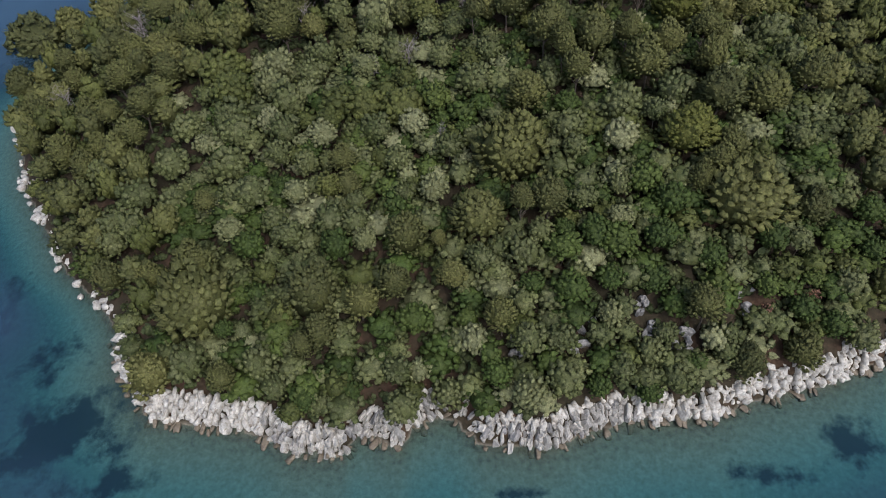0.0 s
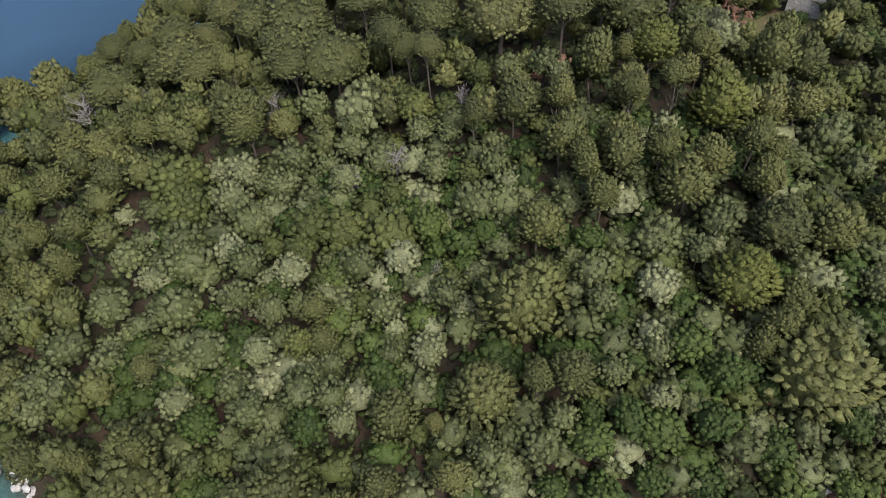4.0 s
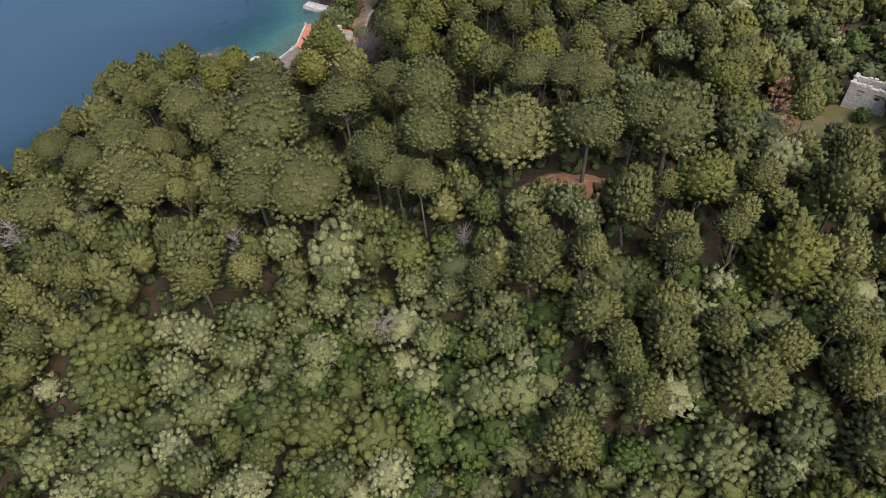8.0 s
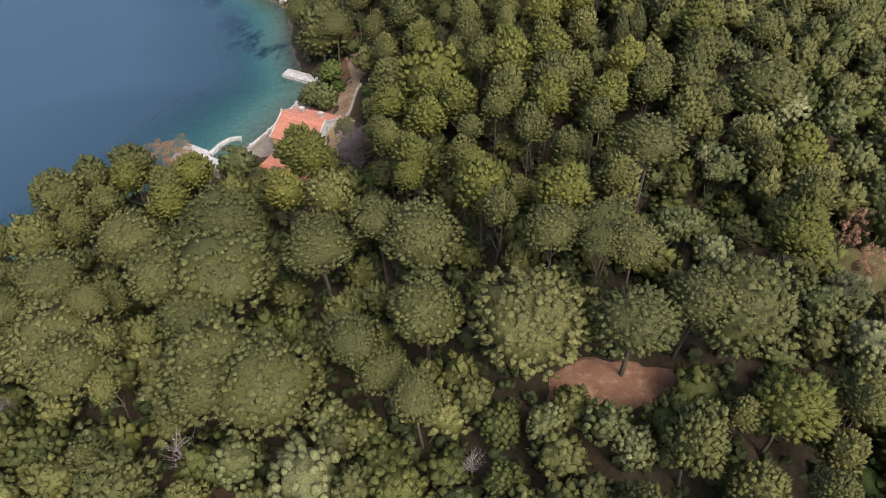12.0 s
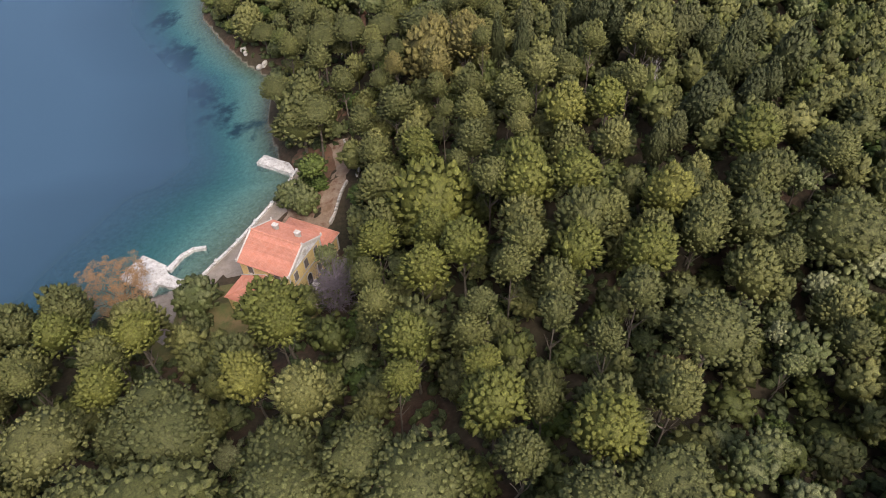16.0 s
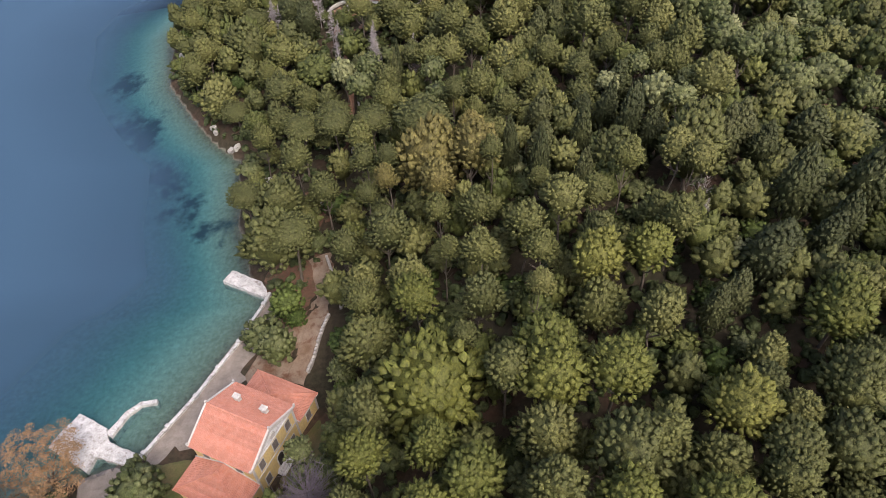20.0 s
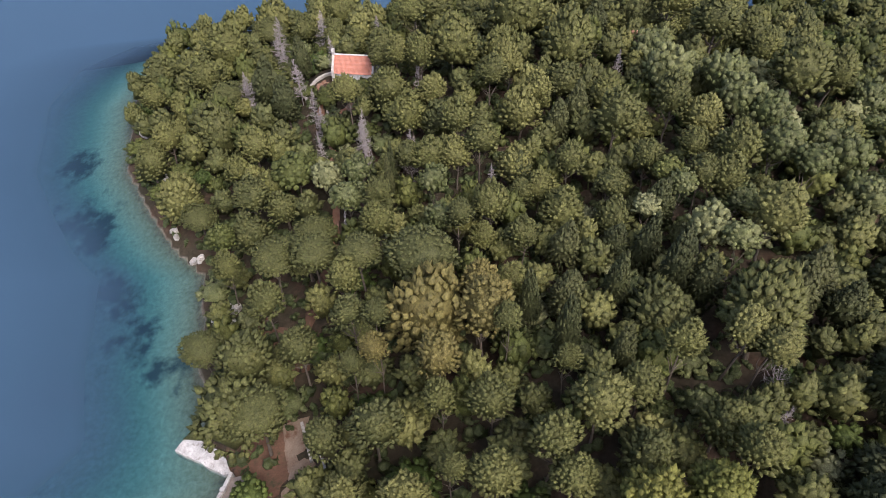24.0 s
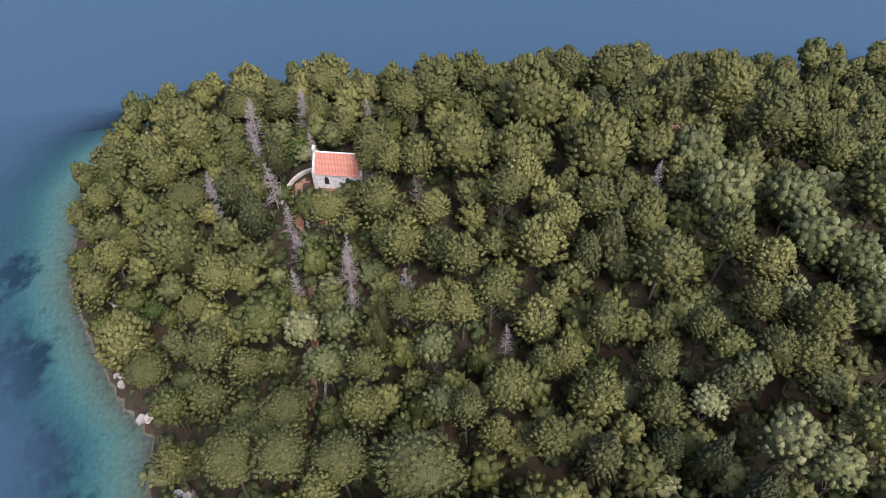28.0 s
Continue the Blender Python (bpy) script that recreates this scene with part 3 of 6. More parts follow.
PLANTED = []
WOOD = {"pine": [], "olive": [], "bush": [], "oak": []}
R_ = np.random.default_rng
stock("pine", [template("pine_tree", "Aleppo pine with a lumpy olive-green crown on the wooded slope", "tree", "pines of the wood",
                        pine_crown(R_(10 + k)), PINE, tubes(trunk_runs(R_(20 + k), 5.2, 2.0, 6, 0.4, 0.24, 11))) for k in range(7)])
stock("lime", [template("pine_tree", "bright green young pine with a dense rounded crown", "tree", "bright pines",
                        pine_crown(R_(110 + k)), LIME, tubes(trunk_runs(R_(120 + k), 5.0, 1.8, 5, 0.2, 0.24, 11))) for k in range(4)])
stock("umbrella", [template("umbrella_pine", "stone pine with a wide domed crown over bare limbs", "tree", "stone pines on the hilltop",
                            umbrella_crown(R_(30 + k)), STONEPINE, tubes(trunk_runs(R_(40 + k), 5.6, 2.7, 9, 0.5, 0.26))) for k in range(5)])
stock("olive", [template("olive_tree", "silvery grey-green olive tree with loose foliage", "tree", "olives and holm oaks",
                         round_crown(R_(50 + k), 0.3, 7.2, fold=0.58), OLIVE, tubes(trunk_runs(R_(60 + k), 2.0, 1.8, 5, 0.4, 0.2))) for k in range(6)])
stock("bush", [template("evergreen_bush", "dense bright-green evergreen bush of the scrub", "bush", "evergreen bushes",
                        round_crown(R_(70 + k), 0.0, 6.9, fold=0.66), BUSH, tubes(trunk_runs(R_(80 + k), 1.4, 1.8, 5, 0.3, 0.16))) for k in range(4)])
stock("oak", [template("kermes_oak", "dark olive-green oak with a rounded lumpy crown", "tree", "oaks of the slope",
                       round_crown(R_(90 + k), 0.3, 7.4, fold=0.64, hang=0.9), OAK, tubes(trunk_runs(R_(95 + k), 2.2, 1.9, 5, 0.4, 0.2))) for k in range(3)])
stock("cypress", [template("cypress_tree", "tall dark green cypress with feathery sprays", "tree", "cypresses",
                           cypress_crown(R_(130 + k)), CYPRESS, tubes(trunk_runs(R_(140 + k), 3.0, 0.8, 4, 0.1, 0.22, 12))) for k in range(4)])
stock("yellow", [template("pine_tree", "yellowing pine with ochre-gold needles", "tree", "yellowing pines",
                          pine_crown(R_(150 + k)), YELLOW, tubes(trunk_runs(R_(160 + k), 5.2, 2.0, 6, 0.4, 0.24, 11))) for k in range(2)])
stock("rust", [template("tamarisk_tree", "rust-coloured tamarisk with thin open foliage by the jetty", "tree", "",
                        sparse_crown(R_(170), 2.6, 7.9, 3.7, 130, 85, 0.10), RUST, tubes(trunk_runs(R_(171), 2.4, 2.4, 9, 0.5, 0.2)))])
stock("pink", [template("dry_shrub", "dry shrub with pinkish brown withered leaves", "shrub", "withered shrubs",
                        sparse_crown(R_(180), 1.0, 7.2, 3.3, 44), PINK, tubes(trunk_runs(R_(181), 1.6, 1.8, 6, 0.3, 0.16)))])
stock("dead", [template("dead_tree", "leafless bleached grey dead tree", "tree", "dead trees", None, None,
                        tubes(bare_runs(R_(190 + k), 6.0, 4.2, 34), 4), DEADWOOD) for k in range(3)])
stock("twiggy", [template("leafless_tree", "leafless tree with a dense crown of purplish grey twigs", "tree", "", None, None,
                          tubes(bare_runs(R_(230), 8.0, 4.2, 110), 3), TWIGS)])
stock("bare", [template("dead_pine", "standing dead conifer with bare grey twigs", "tree", "dead conifers", None, None,
                        tubes(bare_runs(R_(200 + k), 9.0, 4.4, 70, True), 4), DEADWOOD) for k in range(3)])


def pine(x, y, r, h):
    return plant("pine", x, y, r, h, 12.6)


def lime(x, y, r, h):
    return plant("lime", x, y, r, h, 12.6)


def umbrella(x, y, r, h):
    return plant("umbrella", x, y, r, h, 11.8)


def olive(x, y, r, h):
    return plant("olive", x, y, r, h, 7.4)


def bush(x, y, r, h):
    return plant("bush", x, y, r, h, 7.2)


def oak(x, y, r, h):
    return plant("oak", x, y, r, h, 7.6)


def cypress(x, y, r, h):
    return plant("cypress", x, y, r, h, 13.8)


def yellow(x, y, r, h):
    return plant("yellow", x, y, r, h, 12.6)


def rust(x, y, r, h):
    return plant("rust", x, y, r, h, 8.0)


def pink(x, y, r, h):
    return plant("pink", x, y, r, h, 7.4)


def dead(x, y, r, h):
    return plant("dead", x, y, r, h, 6.0)


def twiggy(x, y, r, h):
    return plant("twiggy", x, y, r, h, 8.0)


def bare(x, y, r, h):
    return plant("bare", x, y, r, h, 9.0)


rust(-54.8, 200.0, 7.4, 8.8)
umbrella(-3.7, 128.6, 2.7, 13.4)
umbrella(-27.0, 133.4, 4.5, 14.4)
umbrella(-7.1, 133.7, 2.9, 11.9)
umbrella(-20.4, 133.9, 5.8, 15.1)
umbrella(18.6, 134.2, 4.1, 14.3)
umbrella(8.6, 136.6, 6.3, 14.9)
umbrella(25.2, 136.8, 3.5, 14.9)
umbrella(-10.6, 136.9, 3.4, 14.6)
umbrella(30.7, 137.2, 6.2, 16.1)
umbrella(-27.6, 137.6, 5.7, 15.2)
umbrella(-2.9, 139.2, 4.4, 15.0)
umbrella(-45.5, 139.5, 4.5, 12.5)
umbrella(-63.9, 141.2, 5.0, 11.1)
umbrella(20.7, 143.8, 3.2, 15.2)
umbrella(16.9, 144.1, 2.2, 14.9)
umbrella(-50.3, 145.3, 6.4, 12.7)
umbrella(-32.0, 145.9, 4.3, 13.1)
umbrella(11.9, 147.1, 3.8, 15.7)
umbrella(-46.4, 148.7, 2.8, 13.1)
umbrella(19.0, 149.6, 4.1, 14.0)
umbrella(-57.3, 150.0, 4.0, 8.0)
umbrella(-3.2, 152.0, 5.0, 16.9)
umbrella(-15.9, 152.3, 4.0, 16.5)
umbrella(-37.7, 152.6, 4.8, 16.2)
umbrella(-29.6, 152.6, 6.4, 17.2)
umbrella(-61.5, 153.0, 3.7, 11.9)
umbrella(-8.7, 156.0, 3.3, 16.9)
umbrella(-56.1, 158.0, 5.0, 14.0)
umbrella(-17.7, 158.4, 5.0, 15.0)
umbrella(-70.3, 159.9, 3.4, 13.3)
umbrella(-30.4, 161.4, 4.7, 17.6)
umbrella(-45.5, 163.4, 4.3, 16.6)
umbrella(-37.5, 164.7, 3.6, 12.9)
umbrella(-31.9, 164.8, 4.0, 17.6)
umbrella(28.7, 167.6, 4.5, 16.0)
umbrella(52.4, 184.7, 5.4, 13.2)
umbrella(-22.9, 232.7, 3.8, 14.6)
umbrella(-32.2, 244.5, 3.0, 12.7)
umbrella(-1.1, 253.4, 4.7, 15.0)
umbrella(-10.0, 255.3, 3.2, 14.5)
umbrella(-23.8, 257.2, 3.5, 14.6)
umbrella(-16.9, 257.5, 3.3, 14.5)
umbrella(-19.4, 261.4, 4.2, 10.4)
umbrella(-18.0, 264.2, 2.8, 10.9)
umbrella(-40.2, 275.1, 3.3, 7.2)
umbrella(-40.6, 307.1, 3.8, 7.6)
umbrella(40.5, 327.4, 4.0, 8.1)
umbrella(17.1, 327.8, 3.7, 8.0)
umbrella(-35.7, 335.0, 3.9, 7.7)
umbrella(28.6, 339.7, 3.9, 7.8)
pine(-35.7, 52.8, 2.4, 7.1)
pine(39.8, 53.2, 2.8, 7.0)
pine(-47.0, 54.7, 3.6, 7.1)
pine(48.2, 55.1, 3.0, 6.7)
pine(-23.9, 56.9, 2.0, 6.4)
pine(5.1, 58.5, 2.7, 8.5)
pine(33.7, 58.5, 2.8, 9.7)
pine(-21.7, 59.1, 3.1, 7.0)
pine(-15.7, 62.3, 3.0, 8.2)
pine(-41.4, 64.1, 7.0, 11.6)
pine(-23.3, 64.8, 4.9, 9.5)
pine(-1.8, 65.1, 2.5, 8.4)
pine(-10.4, 65.2, 2.8, 8.1)
pine(-41.5, 69.7, 3.7, 10.6)
pine(-49.6, 70.4, 2.4, 7.3)
pine(-4.0, 71.9, 1.4, 6.1)
pine(-9.1, 72.8, 3.6, 8.7)
pine(-58.4, 73.0, 3.2, 7.7)
pine(9.0, 74.6, 2.4, 9.7)
pine(1.8, 74.6, 5.0, 10.4)
pine(53.6, 74.8, 3.3, 6.6)
pine(43.2, 75.2, 7.0, 11.0)
pine(13.0, 75.3, 3.2, 10.1)
pine(36.9, 78.0, 2.5, 7.6)
pine(-41.7, 79.9, 2.3, 9.5)
pine(39.6, 79.9, 2.6, 9.1)
pine(42.4, 83.9, 3.0, 7.2)
pine(-18.8, 84.6, 2.4, 6.1)
pine(8.6, 86.0, 6.2, 11.7)
pine(-19.8, 87.7, 2.4, 8.6)
pine(49.6, 93.2, 3.9, 10.2)
pine(42.5, 93.3, 3.9, 10.1)
pine(-58.3, 94.2, 2.7, 6.9)
pine(10.8, 95.5, 3.7, 10.7)
pine(44.9, 96.8, 2.3, 6.8)
pine(-69.8, 97.2, 3.3, 7.8)
pine(58.1, 97.4, 2.8, 11.0)
pine(-58.2, 98.2, 2.5, 9.9)
pine(19.8, 98.5, 2.6, 10.3)
pine(32.0, 100.2, 3.8, 10.8)
pine(42.7, 100.4, 3.1, 10.9)
pine(-66.9, 100.5, 3.1, 7.8)
pine(-75.1, 100.7, 2.9, 8.1)
pine(18.3, 102.9, 2.3, 10.5)
pine(35.5, 103.5, 2.8, 11.2)
pine(-58.8, 104.8, 2.9, 11.0)
pine(18.0, 104.8, 2.2, 10.6)
pine(-65.1, 104.8, 2.3, 10.5)
pine(-78.8, 105.2, 3.4, 7.0)
pine(23.1, 105.3, 3.3, 11.4)
pine(28.6, 105.4, 2.7, 11.2)
pine(45.1, 105.5, 2.1, 9.4)
pine(41.9, 106.2, 2.4, 11.6)
pine(15.3, 108.3, 3.4, 11.5)
pine(24.1, 109.4, 3.2, 8.8)
pine(-72.4, 110.4, 3.5, 8.3)
pine(3.2, 114.2, 2.3, 11.2)
pine(-65.7, 114.3, 3.4, 11.4)
pine(26.1, 114.3, 2.2, 12.3)
pine(15.2, 114.8, 2.4, 11.7)
pine(-56.0, 115.5, 2.9, 8.5)
pine(9.1, 115.7, 3.5, 11.9)
pine(33.0, 116.4, 2.2, 12.7)
pine(53.3, 116.8, 3.0, 10.5)
pine(26.6, 117.8, 2.9, 10.3)
pine(16.1, 117.8, 2.6, 9.8)
pine(49.4, 117.9, 3.3, 9.0)
pine(-87.0, 118.6, 3.2, 7.1)
pine(-56.6, 119.5, 3.6, 7.7)
pine(-33.4, 120.3, 3.2, 11.9)
pine(21.8, 121.8, 3.7, 13.4)
pine(35.8, 122.2, 2.4, 10.3)
pine(-59.8, 122.9, 3.0, 8.4)
pine(-28.6, 123.4, 2.9, 8.5)
pine(-35.5, 124.0, 4.9, 12.8)
pine(-52.5, 124.5, 2.8, 9.1)
pine(37.7, 124.7, 1.9, 13.6)
pine(27.0, 124.9, 1.9, 10.6)
pine(-81.5, 125.1, 3.2, 7.7)
pine(-67.5, 125.3, 3.5, 8.4)
pine(50.7, 126.4, 3.9, 14.4)
pine(-37.9, 126.8, 2.6, 12.1)
pine(57.1, 127.8, 4.0, 12.2)
pine(-96.4, 128.4, 3.5, 9.9)
pine(40.8, 128.6, 2.8, 11.7)
pine(-85.2, 131.5, 2.8, 9.8)
pine(-58.0, 131.6, 3.7, 7.3)
pine(-38.8, 134.5, 2.2, 12.8)
pine(-87.0, 135.3, 3.3, 6.6)
pine(56.2, 135.6, 3.4, 12.5)
pine(50.2, 139.1, 2.7, 16.1)
pine(-77.2, 139.8, 3.8, 7.5)
pine(-42.9, 143.5, 2.3, 11.2)
pine(-78.4, 150.4, 4.2, 8.3)
pine(-45.1, 152.3, 2.8, 10.9)
pine(6.1, 153.9, 2.7, 16.7)
pine(46.3, 155.4, 2.9, 16.3)
pine(-84.5, 156.3, 5.6, 11.7)
pine(21.6, 158.3, 2.5, 16.1)
pine(-108.3, 159.2, 8.9, 12.2)
pine(16.2, 160.1, 3.5, 14.0)
pine(9.9, 161.1, 2.2, 12.4)
pine(50.6, 162.0, 4.2, 11.2)
pine(-78.9, 162.2, 3.8, 9.3)
pine(23.9, 163.3, 3.3, 12.4)
pine(-100.0, 164.2, 5.6, 11.6)
pine(-16.2, 165.4, 3.7, 18.0)
pine(16.8, 166.6, 2.2, 16.4)
pine(-54.9, 168.0, 2.3, 16.1)
pine(46.7, 168.5, 2.8, 12.4)
pine(12.4, 170.8, 2.3, 16.9)
pine(2.8, 171.1, 2.6, 15.3)
pine(-51.6, 172.0, 2.0, 16.3)
pine(-66.4, 172.0, 4.3, 13.1)
pine(-72.3, 172.1, 3.0, 11.9)
pine(45.1, 172.4, 3.4, 13.9)
pine(22.3, 172.6, 2.8, 16.3)
pine(-60.9, 173.6, 3.0, 10.9)
pine(4.7, 173.9, 2.2, 17.3)
pine(-61.7, 175.3, 3.0, 11.9)
pine(-26.0, 175.4, 4.4, 14.5)
pine(-44.1, 176.4, 3.3, 17.1)
pine(-8.2, 176.8, 2.5, 17.8)
pine(-56.6, 177.3, 3.3, 14.4)
pine(-3.4, 177.3, 4.8, 13.4)
pine(37.7, 177.9, 3.7, 14.1)
pine(14.3, 178.5, 3.4, 13.5)
pine(-64.5, 179.6, 4.4, 16.6)
pine(8.3, 179.9, 2.6, 17.0)
pine(43.3, 182.1, 2.8, 10.8)
pine(39.9, 182.2, 3.6, 9.7)
pine(32.6, 184.0, 2.9, 14.3)
pine(-60.0, 184.2, 3.4, 16.7)
pine(10.5, 185.0, 3.1, 16.9)
pine(-44.9, 185.4, 4.0, 14.2)
pine(-10.1, 186.1, 2.3, 13.9)
pine(-70.7, 186.7, 4.4, 12.4)
pine(-52.7, 186.7, 3.2, 16.8)
pine(41.9, 186.9, 4.0, 13.1)
pine(17.9, 187.1, 4.2, 16.8)
pine(28.0, 187.4, 3.2, 12.2)
pine(33.9, 187.7, 3.4, 13.9)
pine(-64.3, 188.3, 3.6, 12.7)
pine(21.6, 188.8, 2.8, 15.9)
pine(38.1, 188.9, 2.5, 9.1)
pine(-57.0, 189.3, 4.0, 14.5)
pine(37.1, 191.8, 2.9, 11.6)
pine(10.7, 192.2, 3.4, 14.3)
pine(43.4, 195.1, 3.9, 13.2)
pine(35.0, 195.6, 2.6, 10.1)
pine(53.5, 196.1, 2.7, 13.0)
pine(47.3, 197.6, 3.2, 10.3)
pine(-8.6, 199.5, 3.8, 13.4)
pine(7.7, 200.0, 2.8, 16.4)
pine(37.7, 200.3, 2.7, 8.9)
pine(56.6, 200.5, 3.9, 11.0)
pine(-9.0, 201.7, 3.8, 10.9)
pine(26.0, 204.7, 3.2, 14.6)
pine(3.1, 205.3, 1.7, 15.1)
pine(49.1, 208.2, 3.5, 10.9)
pine(20.3, 210.4, 3.7, 10.8)
pine(12.0, 211.1, 1.9, 14.8)
pine(-10.0, 211.6, 4.8, 12.1)
pine(66.7, 212.4, 3.7, 10.0)
pine(5.6, 212.7, 3.2, 14.9)
pine(72.5, 212.7, 2.9, 11.0)
pine(-10.2, 217.2, 2.5, 13.5)
pine(13.9, 219.1, 2.5, 13.0)
pine(31.7, 219.2, 2.8, 14.2)
pine(6.0, 219.3, 2.8, 15.0)
pine(-3.7, 220.5, 3.1, 12.8)
pine(21.7, 220.9, 3.2, 12.4)
pine(1.3, 221.4, 1.8, 14.5)
pine(-11.3, 221.6, 3.1, 12.2)
pine(12.4, 222.7, 2.9, 15.3)
pine(30.8, 223.9, 3.0, 11.3)
pine(18.1, 226.4, 3.1, 15.5)
pine(-13.7, 228.3, 2.4, 12.9)
pine(23.3, 228.9, 2.6, 11.6)
pine(-7.6, 229.0, 3.3, 16.1)
pine(6.6, 229.3, 2.9, 14.0)
pine(0.8, 230.7, 2.4, 13.9)
pine(37.1, 230.8, 2.3, 15.1)
pine(27.8, 231.7, 2.5, 15.1)
pine(35.3, 233.5, 3.1, 15.6)
pine(15.9, 233.7, 1.9, 11.8)
pine(-26.7, 235.7, 5.7, 15.7)
pine(39.6, 236.6, 5.9, 16.6)
pine(-10.7, 237.7, 2.0, 13.7)
pine(9.0, 237.8, 1.9, 16.0)
pine(29.8, 241.2, 5.1, 10.3)
pine(-26.4, 241.6, 4.0, 15.4)
pine(-18.0, 241.8, 2.9, 13.3)
pine(-7.0, 243.2, 2.1, 15.9)
pine(-10.8, 244.3, 2.5, 15.5)
pine(10.5, 247.4, 2.4, 11.9)
pine(-23.7, 250.3, 3.0, 15.0)
pine(-12.1, 251.4, 2.9, 14.9)
pine(46.8, 253.2, 4.1, 16.2)
pine(13.5, 256.7, 2.4, 11.5)
pine(7.4, 258.0, 2.3, 9.9)
pine(-31.5, 258.5, 2.7, 14.1)
pine(4.4, 259.4, 2.2, 13.6)
pine(27.4, 259.8, 3.1, 9.0)
pine(-7.5, 261.6, 3.0, 14.2)
pine(19.6, 262.0, 3.6, 11.0)
pine(9.1, 262.8, 3.1, 12.8)
pine(44.3, 264.2, 3.5, 13.1)
pine(27.3, 264.7, 2.5, 11.3)
pine(41.1, 265.2, 2.8, 12.3)
pine(-7.6, 267.3, 2.2, 13.6)
pine(17.1, 267.5, 2.6, 9.6)
pine(14.3, 267.8, 2.6, 8.8)
pine(46.9, 268.2, 3.6, 15.7)
pine(33.7, 268.2, 2.3, 13.2)
pine(-30.1, 269.5, 3.4, 9.0)
pine(22.4, 271.2, 2.6, 11.9)
pine(42.1, 272.0, 2.7, 11.4)
pine(-24.4, 273.1, 2.9, 8.9)
pine(14.3, 274.1, 3.1, 10.0)
pine(-30.3, 274.3, 3.3, 11.7)
pine(4.8, 275.5, 2.8, 11.4)
pine(0.3, 275.7, 3.1, 11.8)
pine(8.6, 276.2, 2.8, 13.6)
pine(-2.8, 277.0, 2.4, 11.0)
pine(44.9, 278.4, 3.5, 12.9)
pine(30.7, 278.5, 3.7, 15.0)
pine(-44.6, 279.2, 4.7, 11.0)
pine(40.3, 281.5, 3.7, 15.7)
pine(5.7, 282.0, 3.2, 14.2)
pine(-33.6, 282.9, 2.6, 9.4)
pine(16.3, 285.4, 4.1, 12.2)
pine(2.6, 286.6, 3.7, 9.8)
pine(-30.7, 286.6, 3.5, 11.4)
pine(-2.5, 288.2, 3.7, 11.1)
pine(64.5, 288.4, 5.1, 16.6)
pine(31.9, 288.6, 3.8, 10.5)
pine(-51.9, 288.9, 3.6, 10.9)
pine(19.4, 289.0, 3.0, 12.4)
pine(72.6, 291.9, 3.6, 13.9)
pine(1.6, 292.8, 3.1, 11.2)
pine(11.6, 292.8, 3.1, 13.2)
pine(-13.8, 293.5, 2.7, 12.8)
pine(-49.2, 293.8, 2.9, 10.9)
pine(24.2, 294.4, 3.5, 10.4)
pine(-39.0, 295.1, 5.1, 11.9)
pine(69.4, 296.9, 4.3, 14.1)
pine(-7.6, 297.2, 3.9, 9.6)
pine(15.4, 297.4, 3.5, 13.0)
pine(-0.3, 300.4, 3.1, 14.5)
pine(-49.6, 300.6, 2.9, 6.0)
pine(-5.0, 300.7, 2.6, 13.9)
pine(26.5, 301.3, 5.5, 16.4)
pine(64.3, 301.4, 3.3, 12.5)
pine(5.9, 303.3, 4.6, 15.7)
pine(-8.4, 304.4, 2.2, 10.9)
pine(-0.7, 306.1, 3.4, 10.3)
pine(55.7, 306.3, 4.7, 17.6)
pine(13.7, 306.7, 4.6, 10.4)
pine(-54.7, 307.1, 2.9, 11.3)
pine(-7.7, 308.1, 3.4, 11.9)
pine(63.6, 308.7, 3.9, 13.8)
pine(-44.9, 312.1, 4.3, 12.6)
pine(55.0, 312.1, 4.0, 8.1)
pine(18.8, 314.7, 6.3, 16.5)
pine(-2.2, 315.4, 3.1, 14.7)
pine(-9.6, 315.9, 2.2, 8.1)
pine(49.6, 316.0, 3.9, 17.3)
pine(73.6, 318.2, 3.9, 7.8)
pine(-57.1, 318.4, 4.2, 10.5)
pine(65.2, 318.7, 4.7, 9.5)
pine(8.2, 319.1, 3.1, 7.2)
pine(-35.0, 319.2, 3.7, 7.5)
pine(81.8, 319.4, 4.5, 9.0)
pine(-13.7, 320.3, 3.1, 7.9)
pine(45.3, 321.5, 5.5, 13.8)
pine(2.0, 321.5, 4.3, 14.0)
pine(-4.6, 322.8, 3.6, 8.2)
pine(-42.3, 323.3, 5.1, 13.3)
pine(58.3, 324.7, 3.9, 9.3)
pine(25.4, 325.0, 3.6, 14.4)
pine(33.2, 325.9, 4.6, 14.0)
pine(-19.6, 328.5, 3.9, 8.3)
pine(76.3, 329.9, 4.4, 8.8)
pine(65.1, 330.5, 3.8, 7.7)
pine(-26.9, 332.9, 3.4, 8.5)
pine(89.3, 335.3, 3.7, 7.3)
pine(-51.2, 337.3, 4.3, 7.8)
pine(-18.7, 337.7, 5.0, 12.5)
pine(74.8, 339.4, 4.4, 8.7)
pine(-35.6, 341.7, 5.6, 10.2)
lime(36.3, 86.1, 4.6, 9.3)
lime(39.6, 114.4, 4.5, 13.0)
lime(31.3, 124.9, 3.9, 13.7)
lime(40.1, 146.6, 3.4, 16.7)
lime(41.0, 149.5, 3.7, 16.7)
lime(15.0, 155.5, 3.6, 16.4)
lime(4.9, 161.0, 4.2, 17.5)
lime(2.3, 164.5, 2.3, 17.2)
lime(-5.8, 165.3, 2.4, 17.4)
lime(51.6, 169.9, 4.6, 13.9)
lime(-23.4, 170.2, 3.4, 18.0)
lime(-41.7, 170.8, 3.2, 16.9)
